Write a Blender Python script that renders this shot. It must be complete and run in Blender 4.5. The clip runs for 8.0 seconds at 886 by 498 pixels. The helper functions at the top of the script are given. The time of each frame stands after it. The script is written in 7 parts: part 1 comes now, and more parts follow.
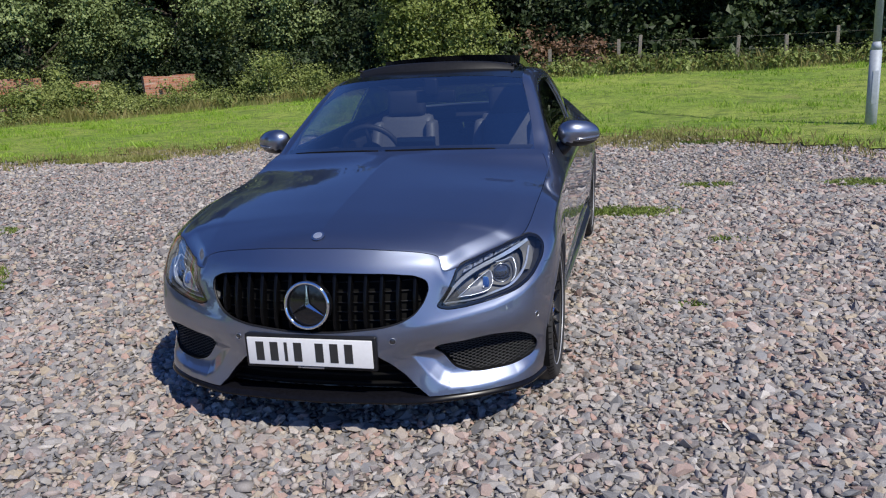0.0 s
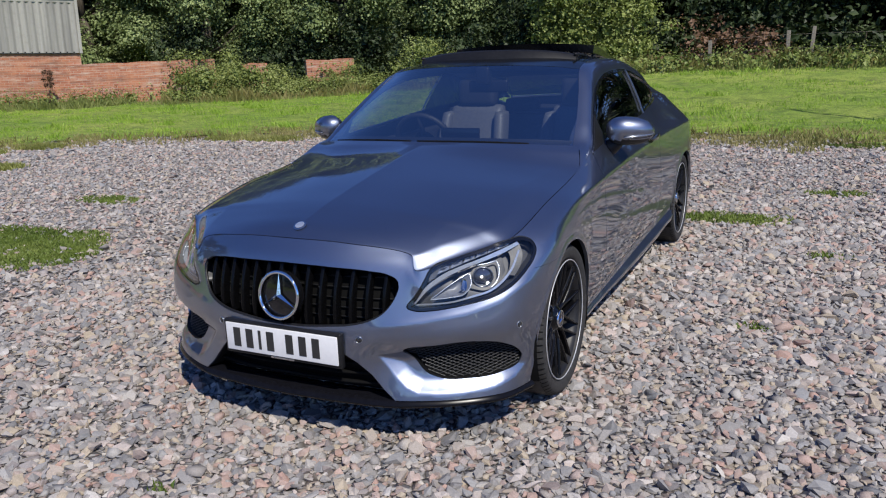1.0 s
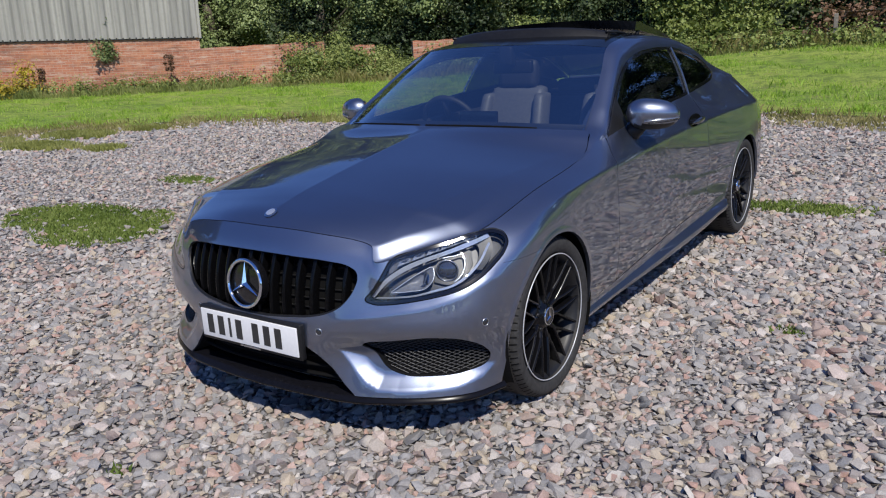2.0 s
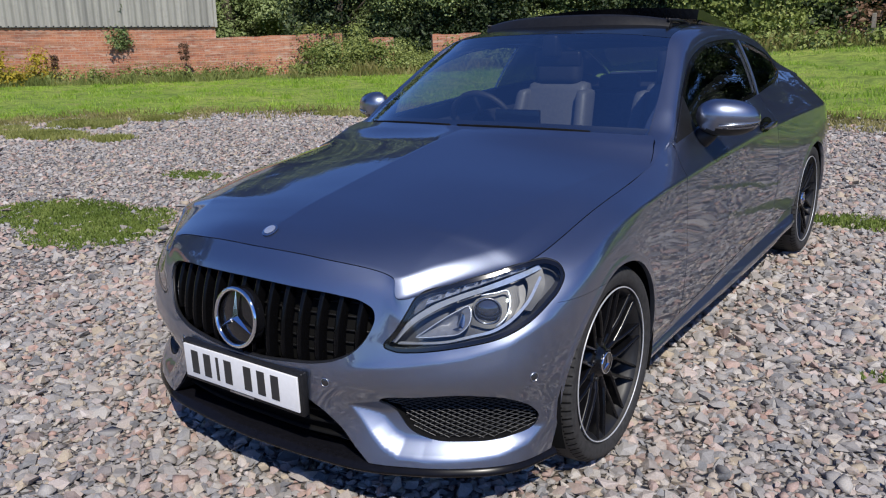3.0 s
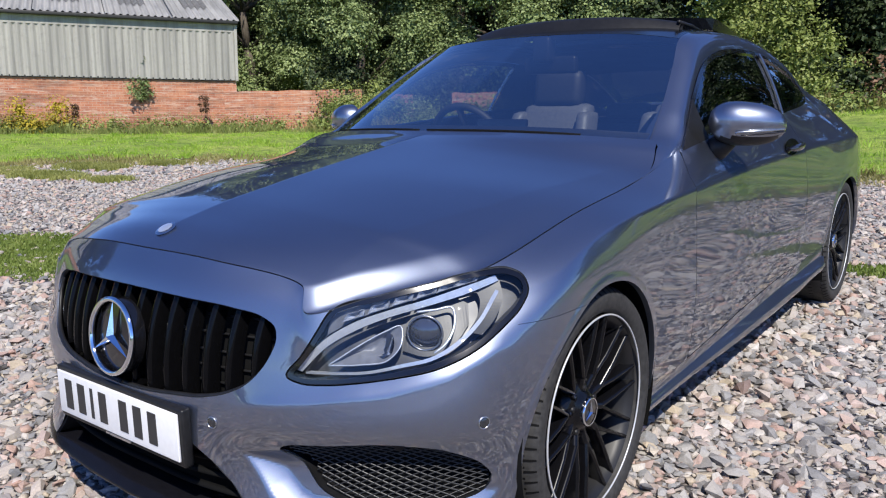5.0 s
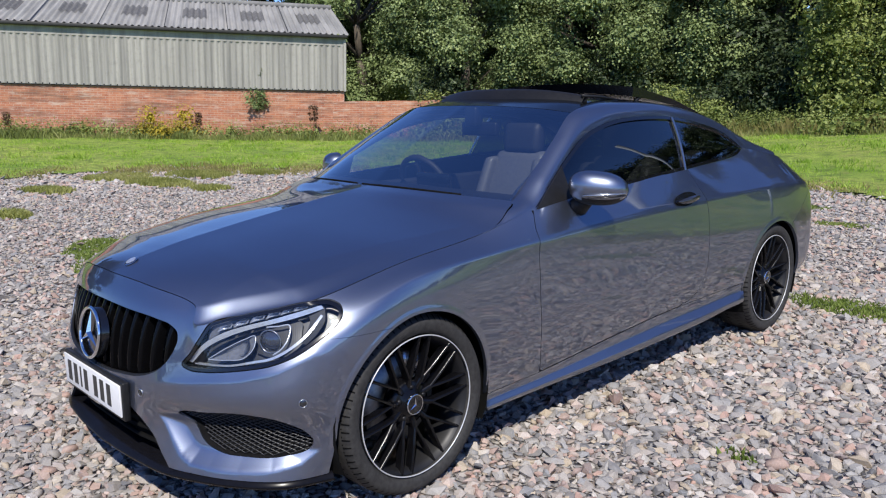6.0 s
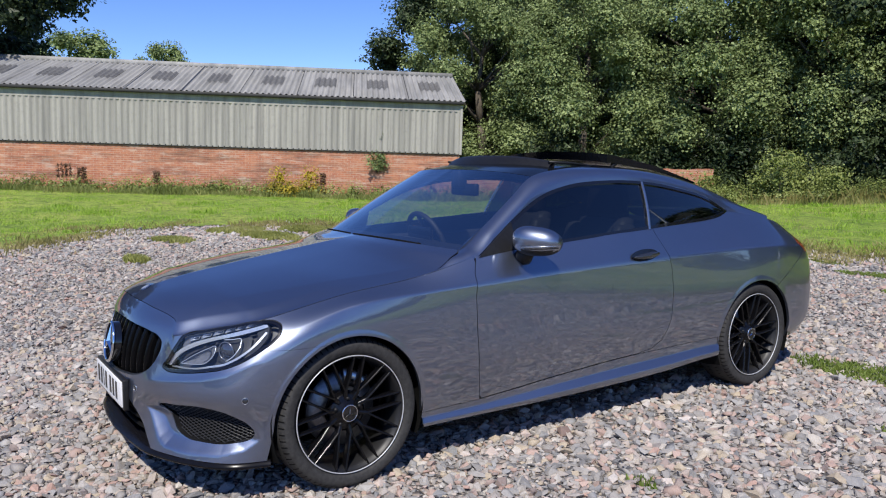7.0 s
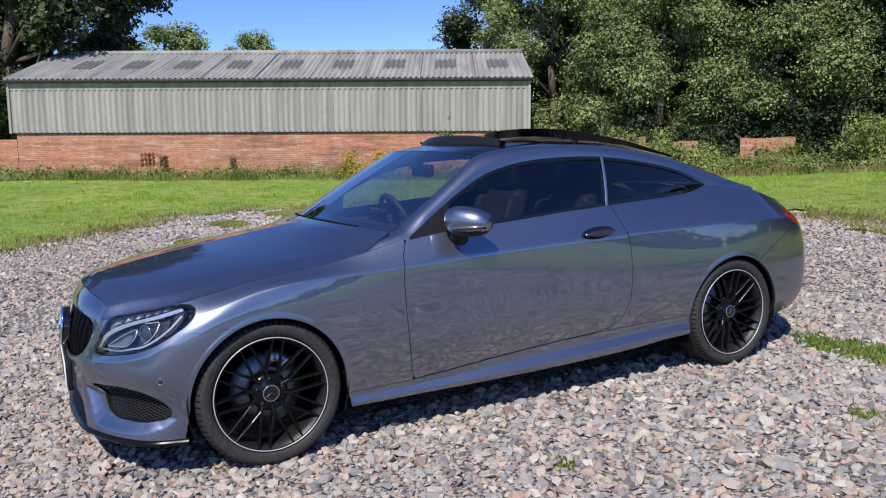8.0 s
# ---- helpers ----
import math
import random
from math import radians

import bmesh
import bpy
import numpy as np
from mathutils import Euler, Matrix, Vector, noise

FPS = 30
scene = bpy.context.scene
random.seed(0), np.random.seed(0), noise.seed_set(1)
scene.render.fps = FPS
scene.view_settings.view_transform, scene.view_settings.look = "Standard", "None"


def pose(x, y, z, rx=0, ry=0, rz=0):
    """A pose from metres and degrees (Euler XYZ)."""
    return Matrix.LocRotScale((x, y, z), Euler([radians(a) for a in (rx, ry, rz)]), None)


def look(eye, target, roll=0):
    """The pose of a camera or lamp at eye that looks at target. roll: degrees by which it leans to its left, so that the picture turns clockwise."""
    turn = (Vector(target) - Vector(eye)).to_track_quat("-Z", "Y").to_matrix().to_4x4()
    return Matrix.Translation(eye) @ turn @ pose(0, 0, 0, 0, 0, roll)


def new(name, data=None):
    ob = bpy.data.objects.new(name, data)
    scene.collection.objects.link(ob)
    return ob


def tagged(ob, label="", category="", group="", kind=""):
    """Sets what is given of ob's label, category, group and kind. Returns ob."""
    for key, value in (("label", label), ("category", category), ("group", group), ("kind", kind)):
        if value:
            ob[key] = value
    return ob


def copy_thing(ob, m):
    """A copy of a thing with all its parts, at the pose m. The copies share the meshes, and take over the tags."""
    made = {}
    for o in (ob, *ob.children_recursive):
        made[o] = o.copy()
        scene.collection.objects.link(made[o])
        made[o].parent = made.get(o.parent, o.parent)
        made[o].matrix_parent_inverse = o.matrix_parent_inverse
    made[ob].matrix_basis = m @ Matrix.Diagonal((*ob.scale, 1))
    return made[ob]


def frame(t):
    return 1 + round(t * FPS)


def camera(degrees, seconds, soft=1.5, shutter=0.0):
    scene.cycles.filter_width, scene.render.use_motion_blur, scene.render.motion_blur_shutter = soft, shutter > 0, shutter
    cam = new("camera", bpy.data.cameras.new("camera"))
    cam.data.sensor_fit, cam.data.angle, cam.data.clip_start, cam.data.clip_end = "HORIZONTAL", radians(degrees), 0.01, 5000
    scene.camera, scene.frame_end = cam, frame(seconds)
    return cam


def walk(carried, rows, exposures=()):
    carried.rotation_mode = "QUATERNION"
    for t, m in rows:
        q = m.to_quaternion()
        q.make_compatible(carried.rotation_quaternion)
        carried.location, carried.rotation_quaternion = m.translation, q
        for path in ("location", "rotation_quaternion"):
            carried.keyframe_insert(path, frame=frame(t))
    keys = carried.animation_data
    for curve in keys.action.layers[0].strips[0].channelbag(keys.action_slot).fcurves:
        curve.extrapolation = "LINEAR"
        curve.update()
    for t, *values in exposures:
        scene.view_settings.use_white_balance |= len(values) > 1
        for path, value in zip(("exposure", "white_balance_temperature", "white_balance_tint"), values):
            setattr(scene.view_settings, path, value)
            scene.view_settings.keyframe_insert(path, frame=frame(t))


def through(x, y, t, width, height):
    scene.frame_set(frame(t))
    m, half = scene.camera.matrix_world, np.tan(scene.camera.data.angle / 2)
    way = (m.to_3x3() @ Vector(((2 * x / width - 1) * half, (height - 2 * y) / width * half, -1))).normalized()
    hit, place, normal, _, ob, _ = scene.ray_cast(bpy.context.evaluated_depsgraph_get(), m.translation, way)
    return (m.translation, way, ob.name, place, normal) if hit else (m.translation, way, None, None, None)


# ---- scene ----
# ---- camera and its walk ----
cam = camera(58.6, 8.0, soft=1.15)
PATH = [
    (0, (1.245, -3.495, 1.519), (0.767, -1.615, 1.03), -3.2),
    (0.5, (1.585, -3.367, 1.514), (0.935, -1.539, 1.029), -2.7),
    (1, (1.844, -3.094, 1.484), (0.986, -1.357, 0.986), -2.2),
    (1.2, (1.958, -2.986, 1.467), (1.016, -1.296, 0.959), -2.5),
    (2.3, (2.277, -2.588, 1.451), (1.141, -1.031, 0.919), -2.7),
    (2.5, (2.183, -2.52, 1.439), (1.039, -0.968, 0.908), -2.2),
    (3, (1.859, -2.246, 1.416), (0.722, -0.693, 0.875), -2.2),
    (3.5, (1.541, -1.906, 1.291), (0.398, -0.35, 0.772), -2.3),
    (4, (1.345, -1.709, 1.092), (0.182, -0.12, 0.739), -2.2),
    (4.5, (1.363, -1.682, 0.997), (0.198, -0.095, 0.643), -2.0),
    (5, (1.741, -1.744, 1.141), (0.543, -0.19, 0.756), -1.0),
    (5.2, (1.959, -1.751, 1.246), (0.718, -0.243, 0.816), -1.1),
    (6.3, (3.172, -1.768, 1.423), (1.689, -0.473, 1.067), -0.5),
    (6.5, (3.365, -1.733, 1.441), (1.836, -0.494, 1.084), -0.8),
    (7, (3.832, -1.524, 1.407), (2.186, -0.409, 1.189), -0.0),
    (7.5, (4.017, -1.212, 1.415), (2.344, -0.148, 1.149), -0.2),
    (8, (4.246, -0.864, 1.413), (2.486, 0.047, 1.144), -2.0),
]
walk(cam, [(t, look(eye, target, roll)) for t, eye, target, roll in PATH],
     exposures=[(0, 0.0), (2.5, 0.0), (3.5, 0.08), (4.0, 0.28), (4.5, 0.45), (5.2, 0.40), (6.5, 0.2), (8, 0.2)])

# ---- world, sun and exposure ----
world = bpy.data.worlds.new("sky")
scene.world = world
world.use_nodes = True
wn = world.node_tree
wn.nodes.clear()
sky = wn.nodes.new("ShaderNodeTexSky")
sky.sky_type = "NISHITA"
sky.sun_disc = False
sky.sun_elevation = radians(49)
sky.sun_rotation = radians(131.2)
sky.altitude = 1800
sky.air_density, sky.dust_density, sky.ozone_density = 0.85, 0.0, 3.0
bg = wn.nodes.new("ShaderNodeBackground")
bg.inputs["Strength"].default_value = 0.15
wout = wn.nodes.new("ShaderNodeOutputWorld")
vivid = wn.nodes.new("ShaderNodeHueSaturation")
vivid.inputs["Saturation"].default_value = 1.2
vivid.inputs["Hue"].default_value = 0.515
wn.links.new(sky.outputs[0], vivid.inputs["Color"])
wn.links.new(vivid.outputs[0], bg.inputs[0])
wn.links.new(bg.outputs[0], wout.inputs[0])

sun_data = bpy.data.lights.new("sun", "SUN")
sun_data.energy = 4.55
sun_data.angle = radians(0.53)
sun_data.color = (1.0, 0.945, 0.86)
sun = new("sun", sun_data)
sun.matrix_world = look((13.0, -11.4, 20), (0, 0, 0))
scene.view_settings.exposure = 0.0

# ---- materials ----
class Mat:
    """A node material: short calls to build a graph round one Principled shader."""

    def __init__(self, name, **values):
        self.m = bpy.data.materials.new(name)
        self.m.use_nodes = True
        self.t = self.m.node_tree
        self.t.nodes.clear()
        self.out = self.t.nodes.new("ShaderNodeOutputMaterial")
        self.b = self.node("ShaderNodeBsdfPrincipled")
        self.t.links.new(self.b.outputs[0], self.out.inputs[0])
        for key, value in values.items():
            self.set(key.replace("_", " "), value)

    def node(self, kind):
        return self.t.nodes.new(kind)

    def wire(self, a, b):
        self.t.links.new(a, b)

    def set(self, key, value):
        socket = self.b.inputs[key]
        if isinstance(value, bpy.types.NodeSocket):
            self.wire(value, socket)
        else:
            socket.default_value = (*value, 1.0) if isinstance(value, tuple) and len(value) == 3 and socket.type == "RGBA" else value

    def coords(self, which="Object", scale=(1, 1, 1)):
        c = self.node("ShaderNodeTexCoord")
        m = self.node("ShaderNodeMapping")
        m.inputs["Scale"].default_value = scale
        self.wire(c.outputs[which], m.inputs[0])
        return m.outputs[0]

    def noise(self, at, scale, detail=4.0, rough=0.55, distort=0.0):
        n = self.node("ShaderNodeTexNoise")
        n.inputs["Scale"].default_value, n.inputs["Detail"].default_value = scale, detail
        n.inputs["Roughness"].default_value, n.inputs["Distortion"].default_value = rough, distort
        self.wire(at, n.inputs["Vector"])
        return n.outputs["Fac"]

    def voronoi(self, at, scale, feature="F1", out="Distance"):
        n = self.node("ShaderNodeTexVoronoi")
        n.feature = feature
        n.inputs["Scale"].default_value = scale
        self.wire(at, n.inputs["Vector"])
        return n.outputs[out]

    def ramp(self, fac, stops):
        r = self.node("ShaderNodeValToRGB")
        els = r.color_ramp.elements
        while len(els) < len(stops):
            els.new(0.5)
        for e, (p, c) in zip(els, stops):
            e.position, e.color = p, (*c, 1.0) if len(c) == 3 else c
        self.wire(fac, r.inputs[0])
        return r.outputs[0]

    def grey(self, fac, low, high, a=0.0, b=1.0):
        n = self.node("ShaderNodeMapRange")
        for key, value in zip(("From Min", "From Max", "To Min", "To Max"), (a, b, low, high)):
            n.inputs[key].default_value = value
        self.wire(fac, n.inputs[0])
        return n.outputs[0]

    def mix(self, fac, a, b, blend="MIX"):
        n = self.node("ShaderNodeMix")
        n.data_type, n.blend_type = "RGBA", blend
        for socket, value in ((n.inputs[0], fac), (n.inputs[6], a), (n.inputs[7], b)):
            if isinstance(value, bpy.types.NodeSocket):
                self.wire(value, socket)
            else:
                socket.default_value = (*value, 1.0) if isinstance(value, tuple) else value
        return n.outputs[2]

    def math(self, op, a, b=0.0):
        n = self.node("ShaderNodeMath")
        n.operation = op
        for socket, value in zip(n.inputs, (a, b)):
            if isinstance(value, bpy.types.NodeSocket):
                self.wire(value, socket)
            else:
                socket.default_value = value
        return n.outputs[0]

    def bump(self, height, strength=0.3, distance=0.01):
        n = self.node("ShaderNodeBump")
        n.inputs["Strength"].default_value, n.inputs["Distance"].default_value = strength, distance
        self.wire(height, n.inputs["Height"])
        self.set("Normal", n.outputs[0])

    def island(self):
        return self.node("ShaderNodeNewGeometry").outputs["Random Per Island"]

    def chance(self):
        return self.node("ShaderNodeObjectInfo").outputs["Random"]


def simple(name, color, rough, metal=0.0, spread=0.12, scale=60.0, bump=0.0, coat=0.0, gloss=0.5):
    """A plain surface with slight mottling of tone and gloss."""
    k = Mat(name, Roughness=rough, Metallic=metal)
    k.set("Specular IOR Level", gloss)
    at = k.coords()
    n = k.noise(at, scale, 5)
    low = tuple(c * (1 - spread) for c in color)
    high = tuple(min(1, c * (1 + spread)) for c in color)
    k.set("Base Color", k.ramp(n, [(0.3, low), (0.7, high)]))
    k.set("Roughness", k.grey(k.noise(at, scale * 0.13, 3), max(0.02, rough * 0.8), min(1, rough * 1.2)))
    if coat:
        k.set("Coat Weight", coat)
        k.set("Coat Roughness", 0.03)
    if bump:
        k.bump(n, bump, 0.002)
    return k.m


def paint_material():
    """Dark metallic grey car paint: fine flake, clear coat, a little dust low down in the gloss."""
    k = Mat("car_paint", Metallic=1.0, Roughness=0.42)
    at = k.coords()
    flake = k.voronoi(at, 1600.0, out="Color")
    tone = k.noise(at, 3.0, 3)
    base = k.mix(k.grey(tone, 0.0, 1.0, 0.3, 0.7), (0.220, 0.248, 0.320), (0.236, 0.266, 0.342))
    k.set("Base Color", k.mix(0.10, base, flake, "OVERLAY"))
    k.set("Coat Weight", 1.0)
    k.set("Coat IOR", 2.1)
    k.set("Specular Tint", (0.36, 0.39, 0.46))
    k.set("Coat Roughness", k.grey(k.noise(at, 9.0, 5), 0.01, 0.03))
    return k.m


def glass_material(name, tint, mirror=0.05):
    """A pane: light passes straight through, tinted, and the outer face mirrors by angle."""
    k = Mat(name)
    clear = k.node("ShaderNodeBsdfTransparent")
    clear.inputs[0].default_value = (*tint, 1.0)
    gloss = k.node("ShaderNodeBsdfGlossy")
    gloss.inputs["Roughness"].default_value = 0.01
    facing = k.node("ShaderNodeLayerWeight").outputs["Facing"]
    share = k.grey(k.math("POWER", facing, 2.6), mirror, 1.0)
    m = k.node("ShaderNodeMixShader")
    k.wire(share, m.inputs[0])
    k.wire(clear.outputs[0], m.inputs[1])
    k.wire(gloss.outputs[0], m.inputs[2])
    k.wire(m.outputs[0], k.out.inputs[0])
    return k.m


def stone_material():
    k = Mat("gravel_stone", Roughness=0.82)
    pick = k.island()
    hue = k.ramp(pick, [(0.0, (0.15, 0.15, 0.155)), (0.12, (0.33, 0.305, 0.28)), (0.24, (0.25, 0.25, 0.255)), (0.36, (0.43, 0.40, 0.36)),
                        (0.46, (0.37, 0.255, 0.21)), (0.55, (0.19, 0.195, 0.20)), (0.64, (0.42, 0.355, 0.30)), (0.72, (0.34, 0.33, 0.32)),
                        (0.80, (0.43, 0.275, 0.22)), (0.88, (0.52, 0.49, 0.455)), (0.95, (0.42, 0.35, 0.26))])
    at = k.coords()
    speck = k.noise(at, 160.0, 6, 0.7)
    patch = k.noise(at, 24.0, 4)
    col = k.mix(0.5, hue, k.ramp(speck, [(0.25, (0.25, 0.25, 0.25)), (0.75, (0.75, 0.75, 0.75))]), "OVERLAY")
    k.set("Base Color", k.mix(k.grey(patch, 0.0, 0.3, 0.45, 0.75), col, (0.36, 0.325, 0.285)))
    k.bump(speck, 0.35, 0.004)
    return k.m


def gravel_bed_material():
    """Stony ground between and beyond the modelled stones."""
    k = Mat("gravel_bed", Roughness=0.9)
    at = k.coords()
    cells = k.node("ShaderNodeTexVoronoi")
    cells.inputs["Scale"].default_value = 21.0
    warp = k.noise(at, 14.0, 3)
    k.wire(at, cells.inputs["Vector"])
    sep = k.node("ShaderNodeSeparateColor")
    k.wire(cells.outputs["Color"], sep.inputs[0])
    hue = k.ramp(sep.outputs[0], [(0.0, (0.208, 0.200, 0.192)), (0.25, (0.336, 0.312, 0.288)), (0.45, (0.272, 0.268, 0.264)),
                                  (0.6, (0.400, 0.376, 0.344)), (0.75, (0.288, 0.232, 0.200)), (0.9, (0.360, 0.304, 0.256)), (1.0, (0.440, 0.424, 0.400))])
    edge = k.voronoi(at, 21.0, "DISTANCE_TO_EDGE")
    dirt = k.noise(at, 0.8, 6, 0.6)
    # rims between the drawn stones darkened: the gaps' shade put into the colour
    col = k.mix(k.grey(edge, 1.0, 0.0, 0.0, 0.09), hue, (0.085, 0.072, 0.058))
    k.set("Base Color", k.mix(k.grey(dirt, 0.0, 0.55, 0.5, 0.75), col, (0.235, 0.200, 0.158)))
    k.bump(k.grey(edge, 0.0, 1.0, 0.0, 0.3), 0.9, 0.03)
    return k.m


def foliage_material(name, dark, mid, light, rough=0.5, gloss=0.3, through=0.17):
    """Leaves: tone by leaf and by clump, a waxy face, some light through the blade."""
    k = Mat(name, Roughness=rough)
    at = k.coords()
    clump = k.noise(at, 0.9, 4, 0.6)
    leaf = k.island()
    blend = k.math("ADD", k.math("MULTIPLY", leaf, 0.42), k.math("MULTIPLY", k.grey(clump, 0, 1, 0.34, 0.66), 0.58))
    col = k.ramp(blend, [(0.08, dark), (0.5, mid), (0.92, light)])
    k.set("Base Color", col)
    k.set("Specular IOR Level", gloss)
    trans = k.node("ShaderNodeBsdfTranslucent")
    k.wire(col, trans.inputs[0])
    m = k.node("ShaderNodeMixShader")
    m.inputs[0].default_value = through
    k.wire(k.b.outputs[0], m.inputs[1])
    k.wire(trans.outputs[0], m.inputs[2])
    k.wire(m.outputs[0], k.out.inputs[0])
    return k.m


def lawn_material():
    """Mown turf: fresh and yellowed drifts, clumps of coarser dark growth, worn earth showing in spots."""
    k = Mat("lawn_turf", Roughness=0.85)
    at = k.coords()
    broad = k.noise(at, 0.35, 5, 0.6)
    fine = k.noise(at, 26.0, 5, 0.7)
    middle = k.noise(at, 3.2, 5, 0.65)
    col = k.mix(k.grey(broad, 0, 1, 0.38, 0.62), (0.285, 0.440, 0.048), (0.500, 0.580, 0.110))
    col = k.mix(k.grey(middle, 0.0, 0.85, 0.46, 0.68), col, (0.085, 0.150, 0.020))
    clump = k.noise(at, 8.5, 4, 0.6)
    col = k.mix(k.grey(clump, 0.0, 0.6, 0.52, 0.72), col, (0.085, 0.155, 0.020))
    col = k.mix(k.grey(k.noise(at, 1.3, 6, 0.65), 0.0, 0.8, 0.56, 0.72), col, (0.39, 0.35, 0.13))
    k.set("Base Color", k.mix(k.grey(fine, 0.0, 0.75, 0.35, 0.7), col, (0.085, 0.135, 0.020)))
    k.bump(fine, 0.9, 0.06)
    return k.m


def brick_material():
    k = Mat("red_brick", Roughness=0.9)
    at = k.coords()
    sep = k.node("ShaderNodeSeparateXYZ")
    k.wire(at, sep.inputs[0])
    comb = k.node("ShaderNodeCombineXYZ")
    k.wire(sep.outputs[1], comb.inputs[0])
    k.wire(sep.outputs[2], comb.inputs[1])
    br = k.node("ShaderNodeTexBrick")
    br.offset = 0.5
    br.inputs["Color1"].default_value = (0.47, 0.165, 0.085, 1)
    br.inputs["Color2"].default_value = (0.36, 0.115, 0.065, 1)
    br.inputs["Mortar"].default_value = (0.44, 0.33, 0.25, 1)
    br.inputs["Scale"].default_value = 1.0
    br.inputs["Mortar Size"].default_value = 0.007
    br.inputs["Brick Width"].default_value = 0.225
    br.inputs["Row Height"].default_value = 0.075
    k.wire(comb.outputs[0], br.inputs["Vector"])
    stain = k.noise(at, 1.6, 7, 0.72)
    wear = k.noise(at, 5.0, 6, 0.7)
    col = k.mix(k.grey(wear, 0.0, 0.8, 0.42, 0.66), br.outputs["Color"], (0.52, 0.27, 0.165))
    streak = k.noise(k.coords("Object", (1, 0.35, 5.0)), 1.2, 4)
    col = k.mix(k.grey(streak, 0.0, 0.75, 0.5, 0.72), col, (0.17, 0.085, 0.06))
    bloom = k.noise(k.coords("Object", (1, 0.5, 3.0)), 2.6, 7, 0.75)
    col = k.mix(k.grey(bloom, 0.0, 0.85, 0.52, 0.64), col, (0.55, 0.43, 0.34))
    soot = k.noise(k.coords("Object", (1, 0.22, 2.2)), 1.7, 6, 0.7)
    col = k.mix(k.grey(soot, 0.0, 0.7, 0.52, 0.66), col, (0.10, 0.062, 0.045))
    k.set("Base Color", k.mix(k.grey(stain, 0.0, 0.6, 0.5, 0.72), col, (0.56, 0.24, 0.12)))
    k.bump(br.outputs["Fac"], -0.6, 0.01)
    return k.m


def sheet_material(name, light, dark, along):
    """Weathered fibre-cement sheeting, streaked down its fall."""
    k = Mat(name, Roughness=0.88)
    at = k.coords()
    streak = k.noise(k.coords("Object", along), 1.0, 6, 0.65)
    spot = k.noise(at, 7.0, 6, 0.7)
    broad = k.noise(at, 0.5, 4)
    col = k.ramp(streak, [(0.3, dark), (0.62, light)])
    col = k.mix(k.grey(spot, 0.0, 0.5, 0.5, 0.75), col, tuple(0.55 * c for c in light))
    k.set("Base Color", k.mix(k.grey(broad, 0.0, 0.35, 0.4, 0.7), col, (0.33, 0.318, 0.285)))
    k.bump(spot, 0.3, 0.01)
    return k.m


def bark_material():
    k = Mat("bark", Roughness=0.9)
    at = k.coords("Object", (6, 6, 1.2))
    n = k.noise(at, 3.0, 6, 0.7)
    k.set("Base Color", k.ramp(n, [(0.3, (0.045, 0.036, 0.027)), (0.7, (0.15, 0.125, 0.095))]))
    k.bump(n, 0.8, 0.03)
    return k.m


PAINT = paint_material()
BLACK_GLOSS = simple("gloss_black", (0.006, 0.006, 0.007), 0.12, coat=0.6)
BLACK_TRIM = simple("black_plastic", (0.012, 0.012, 0.013), 0.42, spread=0.25, gloss=0.3)
SPLITTER_BLACK = simple("splitter_black", (0.006, 0.006, 0.008), 0.24, spread=0.2, gloss=0.16)
UNDER_BLACK = simple("underbody_black", (0.006, 0.006, 0.006), 0.8, gloss=0.1)
WHEEL_BLACK = simple("wheel_black", (0.004, 0.004, 0.005), 0.2, gloss=0.32)
GRILLE_BLACK = simple("grille_black", (0.003, 0.003, 0.0035), 0.18, gloss=0.16)
CHROME = simple("chrome", (0.85, 0.86, 0.88), 0.07, 1.0, spread=0.04)
SATIN = simple("satin_metal", (0.62, 0.63, 0.65), 0.28, 1.0, spread=0.06)
BRAKE = simple("brake_disc", (0.30, 0.30, 0.31), 0.42, 1.0, spread=0.2)
RUBBER = simple("tyre_rubber", (0.032, 0.031, 0.030), 0.7, spread=0.35, bump=0.3, gloss=0.4)
PLATE_WHITE = simple("plate_white", (0.80, 0.80, 0.79), 0.4, spread=0.03)
PLATE_BLACK = simple("plate_black", (0.03, 0.03, 0.03), 0.45)
LEATHER = simple("grey_leather", (0.115, 0.117, 0.122), 0.5, spread=0.15, bump=0.3)
CABIN = simple("cabin_dark", (0.020, 0.021, 0.023), 0.6, spread=0.25)
WINDSCREEN = glass_material("windscreen_glass", (0.76, 0.83, 0.88), 0.42)
CLEAR_GLASS = glass_material("clear_glass", (0.92, 0.95, 0.93), 0.03)
PRIVACY = glass_material("tinted_glass", (0.075, 0.085, 0.095), 0.08)
ROOF_GLASS = simple("roof_glass", (0.006, 0.007, 0.009), 0.14, gloss=0.25)
LAMP_CLEAR = glass_material("lamp_cover", (0.93, 0.95, 0.97))
LAMP_WHITE = simple("lamp_white", (0.52, 0.56, 0.62), 0.22, 0.5, spread=0.12, scale=90)
LAMP_DARK = simple("lamp_housing", (0.055, 0.058, 0.066), 0.4, 0.1, spread=0.2)
RED_LENS = simple("red_lens", (0.35, 0.012, 0.014), 0.12, coat=1.0)
STONE = stone_material()
GRAVEL = gravel_bed_material()
LAWN = lawn_material()
GRASS = foliage_material("grass_blades", (0.180, 0.320, 0.032), (0.320, 0.485, 0.062), (0.480, 0.600, 0.125), through=0.38)
WEED = foliage_material("weed_leaves", (0.08, 0.13, 0.02), (0.17, 0.235, 0.045), (0.28, 0.33, 0.09), through=0.3)
DRY_GRASS = foliage_material("dry_grass", (0.13, 0.13, 0.035), (0.24, 0.22, 0.075), (0.36, 0.31, 0.13), through=0.3)
BRICK = brick_material()
